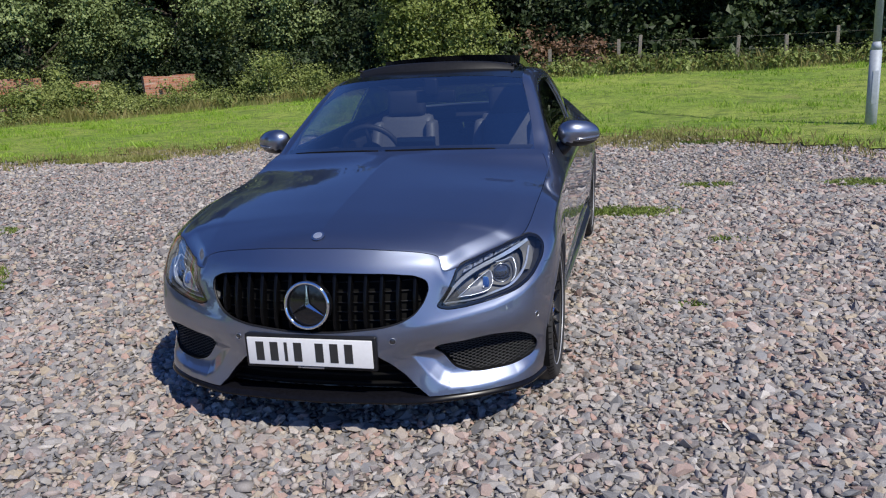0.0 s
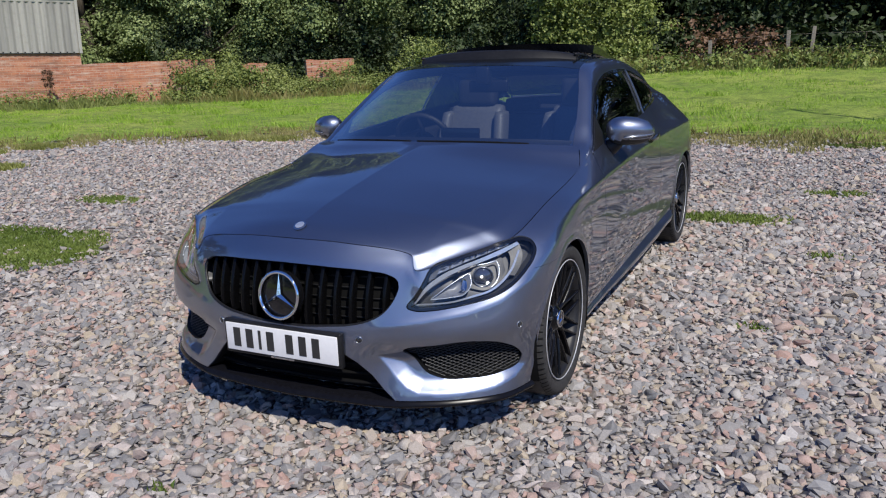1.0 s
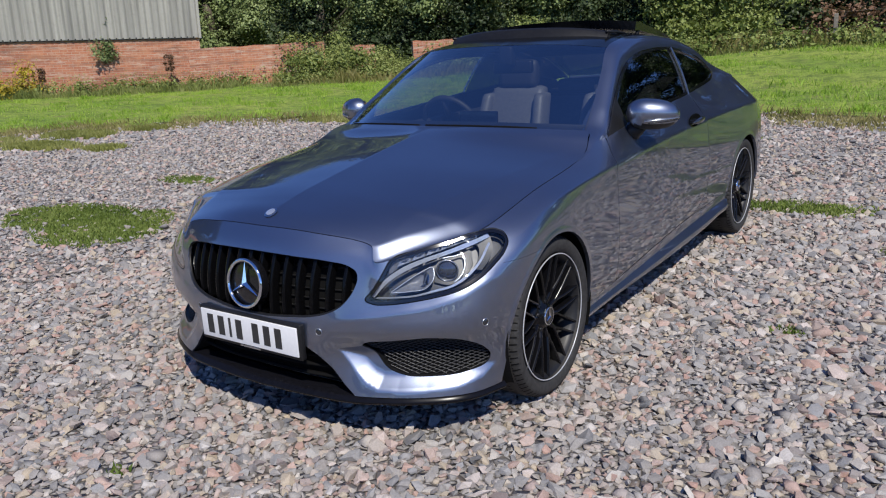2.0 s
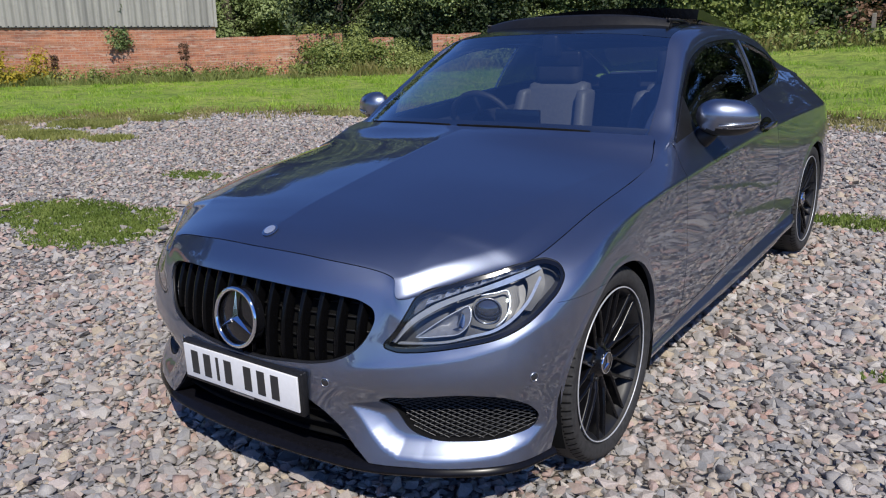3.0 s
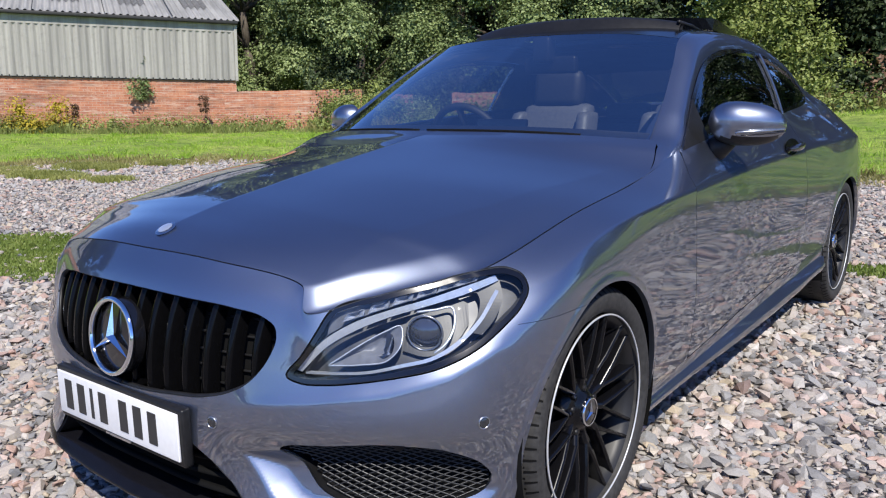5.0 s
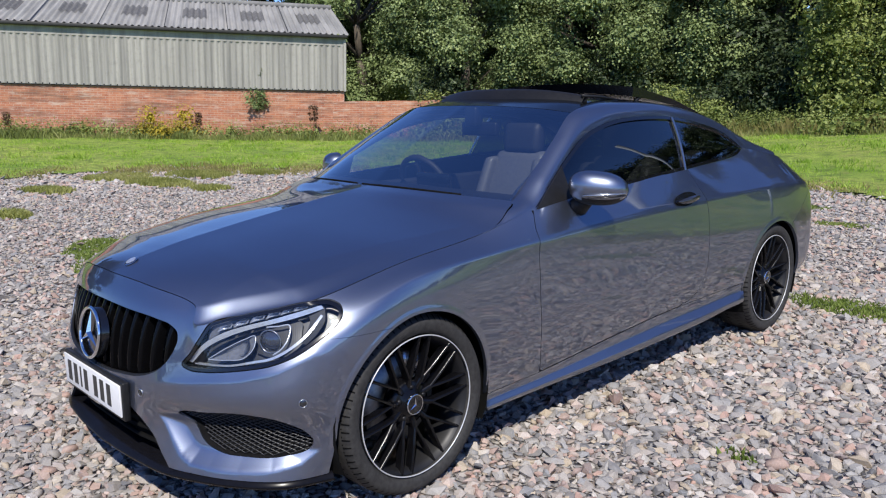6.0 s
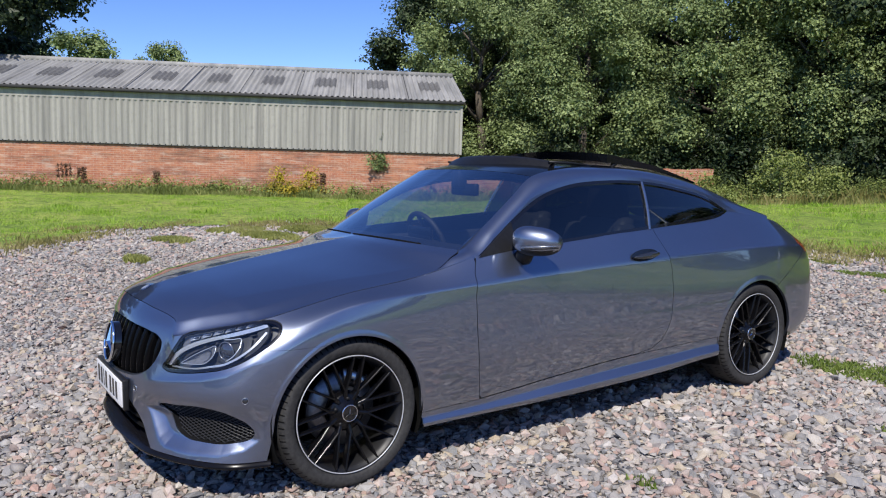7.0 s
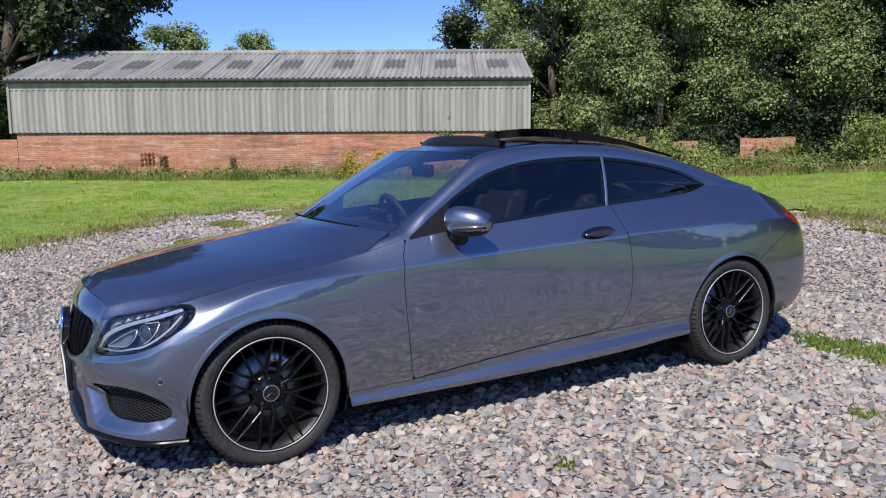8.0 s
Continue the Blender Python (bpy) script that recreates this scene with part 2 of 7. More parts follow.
SHEET = sheet_material("wall_sheeting", (0.40, 0.385, 0.345), (0.20, 0.195, 0.18), (1.0, 3.4, 0.12))
ROOF_SHEET = sheet_material("roof_sheeting", (0.34, 0.335, 0.32), (0.17, 0.17, 0.165), (0.3, 2.6, 0.3))
GUTTER = simple("dark_gutter", (0.020, 0.019, 0.018), 0.6)
WOOD_GREY = simple("weathered_wood", (0.24, 0.21, 0.17), 0.85, spread=0.3, scale=20, bump=0.5)
GALV = simple("galvanised_steel", (0.40, 0.44, 0.48), 0.6, 0.15, spread=0.1, scale=30)
BARK = bark_material()
# dark leaf tones lowered further, so that their colour carries the wood's shade
LEAF_DARK_SHADED = foliage_material("leaf_dark_shaded", (0.014, 0.023, 0.010), (0.038, 0.060, 0.023), (0.105, 0.140, 0.060))
LEAF_OLIVE = foliage_material("leaf_olive", (0.066, 0.092, 0.034), (0.205, 0.265, 0.098), (0.40, 0.475, 0.205), through=0.22)
ROUGH = foliage_material("rough_grass_blades", (0.10, 0.13, 0.035), (0.22, 0.26, 0.075), (0.38, 0.39, 0.15), through=0.3)
TUFT = foliage_material("tuft_grass", (0.16, 0.18, 0.04), (0.29, 0.31, 0.085), (0.43, 0.42, 0.16), through=0.3)
STRAW = foliage_material("straw", (0.20, 0.20, 0.06), (0.34, 0.31, 0.12), (0.46, 0.40, 0.19), through=0.3)
LEAF_LIGHT = foliage_material("leaf_light", (0.070, 0.100, 0.022), (0.180, 0.230, 0.055), (0.340, 0.385, 0.125))
BRAMBLE = foliage_material("bramble_leaf", (0.085, 0.115, 0.028), (0.235, 0.285, 0.075), (0.42, 0.46, 0.17), through=0.25)
LEAF_RED = foliage_material("leaf_russet", (0.060, 0.036, 0.022), (0.150, 0.085, 0.052), (0.290, 0.175, 0.110))
LEAF_GOLD = foliage_material("leaf_gold", (0.22, 0.20, 0.03), (0.38, 0.30, 0.03), (0.55, 0.42, 0.05))

# ---- building helpers ----
def part(name, data, material, parent=None, label="", smooth=True):
    """One mesh object from a bmesh or a pair of vertices and faces, under a parent if given."""
    me = bpy.data.meshes.new(name)
    if isinstance(data, tuple):
        me.from_pydata([tuple(v) for v in data[0]], [], [tuple(f) for f in data[1]])
    else:
        data.to_mesh(me)
        data.free()
    me.materials.append(material)
    if smooth:
        me.shade_smooth()
    else:
        me.shade_flat()
    me.update()
    ob = new(name, me)
    if parent is not None:
        ob.parent = parent
    if label:
        tagged(ob, label)
    return ob


def fast_mesh(name, verts, faces, material, smooth=False):
    """A mesh object from numpy arrays, all faces with the same number of corners."""
    verts, faces = np.asarray(verts, np.float32), np.asarray(faces, np.int32)
    me = bpy.data.meshes.new(name)
    n, k = faces.shape
    me.vertices.add(len(verts))
    me.vertices.foreach_set("co", verts.ravel())
    me.loops.add(n * k)
    me.loops.foreach_set("vertex_index", faces.ravel())
    me.polygons.add(n)
    me.polygons.foreach_set("loop_start", np.arange(0, n * k, k, dtype=np.int32))
    me.update(calc_edges=True)
    me.materials.append(material)
    if smooth:
        me.shade_smooth()
    else:
        me.shade_flat()
    return new(name, me)


def base(name, at, label, category, group="", kind=""):
    """An Empty at a thing's foot."""
    ob = new(name)
    ob.location = at
    ob.empty_display_size = 0.1
    return tagged(ob, label, category, group, kind)


def box(bm, lo, hi, bevel=0.0):
    """Adds a box to a bmesh, with chamfered edges if asked."""
    r = bmesh.ops.create_cube(bm, size=1.0)
    for v in r["verts"]:
        v.co = Vector([lo[i] + (v.co[i] + 0.5) * (hi[i] - lo[i]) for i in range(3)])
    if bevel:
        edges = list({e for v in r["verts"] for e in v.link_edges})
        bmesh.ops.bevel(bm, geom=edges, offset=bevel, segments=2, affect="EDGES", profile=0.6)
    return r


def smoothstep(a, b, x):
    t = np.clip((np.asarray(x, float) - a) / (b - a), 0, 1)
    return t * t * (3 - 2 * t)


def poly_distance(poly, x, y):
    """Signed distance to a closed polygon, negative inside."""
    p = np.asarray(poly, float)
    x, y = np.asarray(x, float), np.asarray(y, float)
    best = np.full(x.shape, 1e9)
    inside = np.zeros(x.shape, bool)
    for (ax, ay), (bx, by) in zip(p, np.roll(p, -1, axis=0)):
        ex, ey = bx - ax, by - ay
        t = np.clip(((x - ax) * ex + (y - ay) * ey) / (ex * ex + ey * ey), 0, 1)
        best = np.minimum(best, np.hypot(x - ax - t * ex, y - ay - t * ey))
        cross = ((ay > y) != (by > y)) & (x < (bx - ax) * (y - ay) / ((by - ay) if by != ay else 1e-9) + ax)
        inside ^= cross
    return np.where(inside, -best, best)


def wobble(x, y, scale, seed=0.0):
    """Cheap smooth noise from -1 to 1."""
    x, y = np.asarray(x) * scale + seed, np.asarray(y) * scale - seed * 0.7
    return (np.sin(x * 1.3 + 1.7 * np.sin(y * 0.9)) + np.sin(y * 1.9 + 1.3 * np.sin(x * 1.1 + 2)) + np.sin((x + y) * 3.1 + seed)) / 3


# ---- ground ----
GRAVEL_EDGE = [(-8.4, -3), (-9.6, -1.1), (-11.7, 0.6), (-13.6, 2.1), (-13.9, 4.1), (-12.7, 6.0), (-10.7, 7.0), (-8.3, 8.2), (-6.5, 8.9), (-4.8, 10.6), (-2, 10.4),
               (0.8, 9.5), (2.2, 8.9), (3.4, 7.9), (5, 7.4), (8, 7.2), (14, 7.0), (40, 5), (40, -40), (-14, -40)]
GRASS_SPOTS = [(-4.1, 1.2, 0.75, 0.45), (-3.8, 0.85, 0.5, 0.35), (-4.8, 1.15, 0.6, 0.42), (1.13, 3.72, 0.5, 0.2), (1.95, 5.06, 0.26, 0.16), (3.55, 5.1, 0.4, 0.2), (1.92, 2.66, 0.13, 0.08),
               (-5.1, 2.9, 0.4, 0.18), (1.57, 1.08, 0.09, 0.06), (-1.35, -1.35, 0.05, 0.03), (-0.2, -1.3, 0.05, 0.03), (-1.3, 8.55, 0.4, 0.22), (-0.3, 7.3, 0.28, 0.14), (-2.5, 9.2, 0.5, 0.2),
               (-7.2, 7.9, 0.9, 0.22), (-8.9, 4.3, 0.35, 0.22), (-10.3, 4.1, 0.7, 0.4), (-11.2, 5.3, 0.7, 0.45), (-10.6, 6.3, 0.45, 0.25), (-11.9, 4.0, 0.7, 0.5),
               (-7.8, 1.1, 0.3, 0.14), (-10.4, 2.3, 0.7, 0.25), (-10.5, 4.0, 0.4, 0.3), (0.75, 9.1, 0.8, 0.25), (2.1, 8.6, 0.7, 0.25), (-4.4, 10.0, 0.6, 0.2)]


# the barn's front wall, from its far left foot to its right foot; the land rises gently to the left
BARN_A, BARN_B = Vector((-28.62, -1.3, 0.33)), Vector((-19.9, 15.2, -0.23))
BARN_LONG = (BARN_B - BARN_A).length
BARN_Y = (BARN_B - BARN_A).normalized()
BARN_X = Vector((BARN_Y.y, -BARN_Y.x, 0)).normalized()


def by_wall(s, out):
    """A place s metres along the barn's wall from its right foot, and some way out before it."""
    p = BARN_B - BARN_Y * s + BARN_X * out
    return p.x, p.y


def ground_z(x, y):
    """The yard is level; the grass beyond it climbs to a bank at the fence and to the barn's left end."""
    x, y = np.asarray(x, float), np.asarray(y, float)
    s = (BARN_B.x - x) * BARN_Y.x + (BARN_B.y - y) * BARN_Y.y
    out = (x - BARN_B.x) * BARN_X.x + (y - BARN_B.y) * BARN_X.y
    west = 0.0306 * np.clip(s, 0, 20) * smoothstep(10.0, 1.5, out)
    bank = 0.62 * smoothstep(11.0, 21.0, y) * smoothstep(-14.0, 0.0, x)
    return bank + west + 0.035 * wobble(x, y, 0.5) * smoothstep(3.0, 9.0, np.hypot(x, y - 1.4))


def spread_axis(lo, hi, step, far):
    core = list(np.arange(lo, hi + 1e-6, step))
    out, d = [], step
    p = hi
    while p < far:
        d *= 1.3
        p += d
        out.append(p)
    low, d, p = [], step, lo
    while p > -far:
        d *= 1.3
        p -= d
        low.append(p)
    return np.array(low[::-1] + core + out)


def sheet(name, xs, ys, height, material, keep=None):
    gx, gy = np.meshgrid(xs, ys, indexing="ij")
    verts = np.stack([gx, gy, height(gx, gy)], -1).reshape(-1, 3)
    i, j = np.meshgrid(np.arange(len(xs) - 1), np.arange(len(ys) - 1), indexing="ij")
    a = (i * len(ys) + j).ravel()
    faces = np.stack([a, a + len(ys), a + len(ys) + 1, a + 1], -1)
    if keep is not None:
        mid = verts[faces].mean(1)
        faces = faces[keep(mid[:, 0], mid[:, 1])]
    return fast_mesh(name, verts, faces, material, smooth=True)


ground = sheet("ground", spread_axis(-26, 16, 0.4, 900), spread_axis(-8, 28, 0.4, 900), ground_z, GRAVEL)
tagged(ground, "level yard of loose grey and pinkish gravel", "ground", kind="structure")


def lawn_amount(x, y):
    """Positive on the lawn, in metres from its ragged edge."""
    return poly_distance(GRAVEL_EDGE, x, y) + 0.35 * wobble(x, y, 1.6) + 0.15 * wobble(x, y, 5.0, 2.0)


lawn = sheet("lawn", spread_axis(-34, 22, 0.22, 600), spread_axis(-6, 24, 0.22, 600), lambda x, y: ground_z(x, y) + 0.015 + 0.02 * (wobble(x, y, 2.5) + 1), LAWN,
             lambda x, y: (lawn_amount(x, y) > 0))
tagged(lawn, "bright green mown lawn round the gravel yard", "lawn", kind="structure")


# ---- gravel ----
def ico(level):
    bm = bmesh.new()
    bmesh.ops.create_icosphere(bm, subdivisions=level, radius=1.0)
    v = np.array([tuple(p.co) for p in bm.verts])
    f = np.array([[p.index for p in q.verts] for q in bm.faces])
    bm.free()
    return v, f


OCTA = (np.array([(1, 0, 0), (-1, 0, 0), (0, 1, 0), (0, -1, 0), (0, 0, 1), (0, 0, -1)], float),
        np.array([(0, 2, 4), (2, 1, 4), (1, 3, 4), (3, 0, 4), (2, 0, 5), (1, 2, 5), (3, 1, 5), (0, 3, 5)]))


def stones(name, rng, spots, sizes, level, label):
    """Many loose stones in one mesh: each a chipped, flattened lump with its own turn."""
    v0, f0 = ico(level) if level else OCTA
    n, k = len(spots), len(v0)
    # a few cuts make flat faces, as on crushed stone
    dirs = rng.normal(size=(n, 8, 3))
    dirs /= np.linalg.norm(dirs, axis=2, keepdims=True)
    cut = rng.uniform(0.34, 0.78, (n, 8))
    v = np.broadcast_to(v0, (n, k, 3)).copy()
    for c in range(8):
        d = dirs[:, c][:, None, :]
        over = np.maximum((v * d).sum(-1) - cut[:, c][:, None], 0)
        v -= over[..., None] * d
    v = v * 1.2 + rng.normal(scale=0.13 if level < 2 else 0.05, size=v.shape)
    v *= rng.uniform((0.8, 0.75, 0.40), (1.5, 1.2, 0.8), (n, 3))[:, None, :]
    a, tilt, roll = rng.uniform(0, 6.283, n), rng.normal(0, 0.36, n), rng.normal(0, 0.36, n)
    ca, sa = np.cos(a)[:, None], np.sin(a)[:, None]
    x, y, z = v[..., 0], v[..., 1], v[..., 2]
    y, z = y * np.cos(tilt)[:, None] - z * np.sin(tilt)[:, None], y * np.sin(tilt)[:, None] + z * np.cos(tilt)[:, None]
    x, z = x * np.cos(roll)[:, None] - z * np.sin(roll)[:, None], x * np.sin(roll)[:, None] + z * np.cos(roll)[:, None]
    x, y = x * ca - y * sa, x * sa + y * ca
    v = np.stack([x, y, z], -1) * sizes[:, None, None]
    v[..., :2] += spots[:, None, :2]
    v[..., 2] += spots[:, None, 2]
    f = (f0[None] + (np.arange(n) * k)[:, None, None]).reshape(-1, 3)
    ob = fast_mesh(name, v.reshape(-1, 3), f, STONE)
    worn = np.repeat(rng.random(n) < 0.12, len(f0))
    ob.data.polygons.foreach_set("use_smooth", worn)
    return tagged(ob, label, "gravel", kind="stuff")


def scatter(rng, lo, hi, step, jitter=0.75):
    """Jittered lattice of places in a rectangle."""
    xs, ys = np.arange(lo[0], hi[0], step), np.arange(lo[1], hi[1], step * 0.9)
    gx, gy = np.meshgrid(xs, ys, indexing="ij")
    gx = gx + (np.arange(len(ys)) % 2)[None] * step / 2
    p = np.stack([gx.ravel(), gy.ravel()], -1)
    return p + rng.uniform(-jitter / 2, jitter / 2, p.shape) * step


def spot_cover(x, y):
    """How far a place lies inside a patch of weeds in the gravel: 1 at its heart."""
    best = np.zeros(np.shape(x))
    for cx, cy, rx, ry in GRASS_SPOTS:
        best = np.maximum(best, 1.3 - np.hypot((x - cx) / rx, (y - cy) / ry) + 0.35 * wobble(x, y, 4.0, cx))
    return np.clip(best, 0, 1)


def gravel_field():
    rng = np.random.default_rng(5)

    def lay(lo, hi, step, mean, level, skip, label):
        p = scatter(rng, lo, hi, step)
        x, y = p[:, 0], p[:, 1]
        ok = (lawn_amount(x, y) < 0.15) & (rng.random(len(p)) > 0.98 * spot_cover(x, y)) & ~((np.abs(x) < 0.5) & (y > -0.2) & (y < 3.3))
        for (ax, ay), (bx, by) in skip:
            ok &= (x < ax) | (x > bx) | (y < ay) | (y > by)
        p = p[ok]
        s = np.clip(mean * rng.lognormal(0, 0.38, len(p)), mean * 0.4, mean * 2.1)
        z = s * rng.uniform(-0.15, 0.45, len(p)) + ground_z(p[:, 0], p[:, 1])
        stones("gravel", rng, np.column_stack([p, z]), s, level, label)

    front = ((-2.7, -2.4), (3.3, 0.9))
    near = ((-2.7, -2.9), (4.2, 5.0))
    middle = ((-9.0, -4.2), (7.0, 8.6))
    lay(*front, 0.0305, 0.0168, 1, [], "loose angular gravel, grey, buff and pink, dry")
    lay(*near, 0.0355, 0.0190, 1, [front], "loose angular gravel beside the car, dry")
    lay(*middle, 0.044, 0.0205, 0, [near], "loose gravel farther across the yard, dry")
    lay((-15, -4.2), (10, 11.4), 0.056, 0.030, 0, [middle], "loose gravel at the far side of the yard, dry")


gravel_field()


# ---- grass ----
def blades(name, rng, x, y, height, width, material, label, lean=0.5):
    """Bent blades of grass, two faces each, in one mesh."""
    n = len(x)
    z = ground_z(x, y)
    a = rng.uniform(0, 6.283, n)
    h = height * rng.uniform(0.5, 1.3, n)
    w = width * rng.uniform(0.6, 1.3, n)
    b = rng.uniform(0, 6.283, n)
    l = h * rng.uniform(0.1, lean, n)
    dx, dy = np.cos(a) * w / 2, np.sin(a) * w / 2
    lx, ly = np.cos(b) * l, np.sin(b) * l
    v = np.stack([np.stack([x - dx, y - dy, z], -1), np.stack([x + dx, y + dy, z], -1),
                  np.stack([x + dx * 0.7 + lx * 0.4, y + dy * 0.7 + ly * 0.4, z + h * 0.6], -1),
                  np.stack([x + lx, y + ly, z + h], -1)], 1)
    f = (np.array([[0, 1, 2], [0, 2, 3]])[None] + (np.arange(n) * 4)[:, None, None]).reshape(-1, 3)
    return tagged(fast_mesh(name, v.reshape(-1, 3), f, material), label, "grass", kind="stuff")


def grass_fields():
    rng = np.random.default_rng(9)
    n = 260000
    x, y = rng.uniform(-27, 13, n), rng.uniform(-4, 21, n)
    ok = (lawn_amount(x, y) > 0.02)
    thick = 0.06 + 0.035 * wobble(x, y, 1.3) + 0.02 * wobble(x, y, 4.1, 1.0)
    blades("lawn_grass", rng, x[ok], y[ok], np.maximum(thick[ok], 0.03), 0.024, GRASS, "short green lawn grass in sun")
    # coarse tussocks that the mower has left
    n = 420
    cx, cy = rng.uniform(-20, 9, n), rng.uniform(-2, 19, n)
    ok = lawn_amount(cx, cy) > 0.05
    cx, cy = cx[ok], cy[ok]
    reach = rng.uniform(0.08, 0.26, len(cx))
    tx = np.repeat(cx, 70) + rng.normal(size=len(cx) * 70) * np.repeat(reach, 70)
    ty = np.repeat(cy, 70) + rng.normal(size=len(cx) * 70) * np.repeat(reach, 70) * 0.7
    blades("tussock_grass", rng, tx, ty, np.repeat(rng.uniform(0.06, 0.15, len(cx)), 70), 0.022, GRASS, "coarse grass tussocks scattered over the lawn", 0.8)
    # tufts in the gravel
    px, py = [], []
    for cx, cy, rx, ry in GRASS_SPOTS:
        m = int(24000 * rx * ry) + 50
        r, a = np.sqrt(rng.random(m)) * 1.1, rng.uniform(0, 6.283, m)
        px.append(cx + rx * r * np.cos(a) + rng.normal(0, 0.05, m))
        py.append(cy + ry * r * np.sin(a) + rng.normal(0, 0.05, m))
    x, y = np.concatenate(px), np.concatenate(py)
    ok = spot_cover(x, y) > 0.1
    x, y = x[ok], y[ok]
    near = x > -6
    blades("weed_patch", rng, x[near], y[near], 0.026, 0.014, WEED, "low green weeds growing through the gravel", 0.9)
    blades("dry_weed_patch", rng, x[~near], y[~near], 0.075, 0.02, TUFT, "yellowing grass tufts at the edge of the gravel", 0.7)
    # tall rough grass at the foot of the barn and of the bramble bank
    for name, line, wide, h, n, mat, label in (("rough_grass", [by_wall(20, 1.0), by_wall(12, 1.0), by_wall(6, 1.0), by_wall(-1, 1.0)], 0.35, 0.34, 12000, ROUGH, "tall rough grass along the barn's foot"),
                                               ("bank_grass", [(-17.3, 15.4), (-15.0, 17.3), (-13.0, 19.2), (-10, 20.0), (-4, 19.6), (4, 19.4), (12, 20.4)], 0.35, 0.22, 16000, ROUGH, "tall rough grass before the bramble bank"),
                                               ("straw_grass", [(-17.0, 15.9), (-14.7, 17.8), (-12.6, 19.7), (-9, 20.3), (-4, 19.9), (4, 19.7), (12, 20.6)], 0.45, 0.5, 9000, DRY_GRASS, "dry straw-coloured grass stems before the bank")):
        pts = np.array(line)
        c = np.r_[0, np.cumsum(np.hypot(*np.diff(pts, axis=0).T))]
        u = rng.uniform(0, c[-1], n)
        keep = wobble(u, u * 0.3, 1.7, h) > -0.5 + (0.4 if mat is DRY_GRASS else 0)
        u = u[keep]
        gx = np.interp(u, c, pts[:, 0]) + rng.normal(0, wide, len(u))
        gy = np.interp(u, c, pts[:, 1]) + rng.normal(0, wide, len(u))
        blades(name, rng, gx, gy, h * (0.7 + 0.3 * wobble(gx, gy, 1.2)), 0.022, mat, label, 0.6)
    # straw-coloured tufts scattered over the lawn's edge
    n = 700000
    x, y = rng.uniform(-17, 10, n), rng.uniform(-3, 13, n)
    d = lawn_amount(x, y)
    ok = (d > -1.2) & (rng.random(n) < np.exp(-np.abs(d) * 1.1)) & (d < 1.3) & (wobble(x, y, 0.8, 5.0) > 0.12)
    blades("straw_tufts", rng, x[ok], y[ok], 0.07, 0.018, STRAW, "straw-coloured worn turf at the lawn's edge", 0.9)
    # ragged fringe where lawn meets gravel
    n = 160000
    x, y = rng.uniform(-18, 10, n), rng.uniform(-4, 13, n)
    d = lawn_amount(x, y)
    ok = (np.abs(d) < 0.9) & (rng.random(n) < 0.8 * np.exp(-np.abs(d) * 2.2)) & (wobble(x, y, 1.1, 3.0) > -0.35)
    blades("fringe_grass", rng, x[ok], y[ok], 0.12, 0.018, DRY_GRASS, "longer half-dry grass along the gravel's edge", 0.7)


grass_fields()


# ---- barn ----
SHEET_LOW, EAVE, RIDGE, BARN_DEEP = 1.97, 3.76, 5.10, 8.4


def wavy(length, pitch, amp, steps=6):
    """Stations along a corrugated sheet and its depth there."""
    n = int(length / pitch * steps)
    s = np.linspace(0, length, n + 1)
    return s, amp * np.cos(2 * math.pi * s / pitch)


def strip_surface(lower, upper, rows=1):
    """Quads between two polylines of the same length."""
    n = len(lower)
    verts = np.concatenate([lower + (upper - lower) * (r / rows) for r in range(rows + 1)])
    faces = [(r * n + i, r * n + i + 1, (r + 1) * n + i + 1, (r + 1) * n + i) for r in range(rows) for i in range(n - 1)]
    return verts, faces


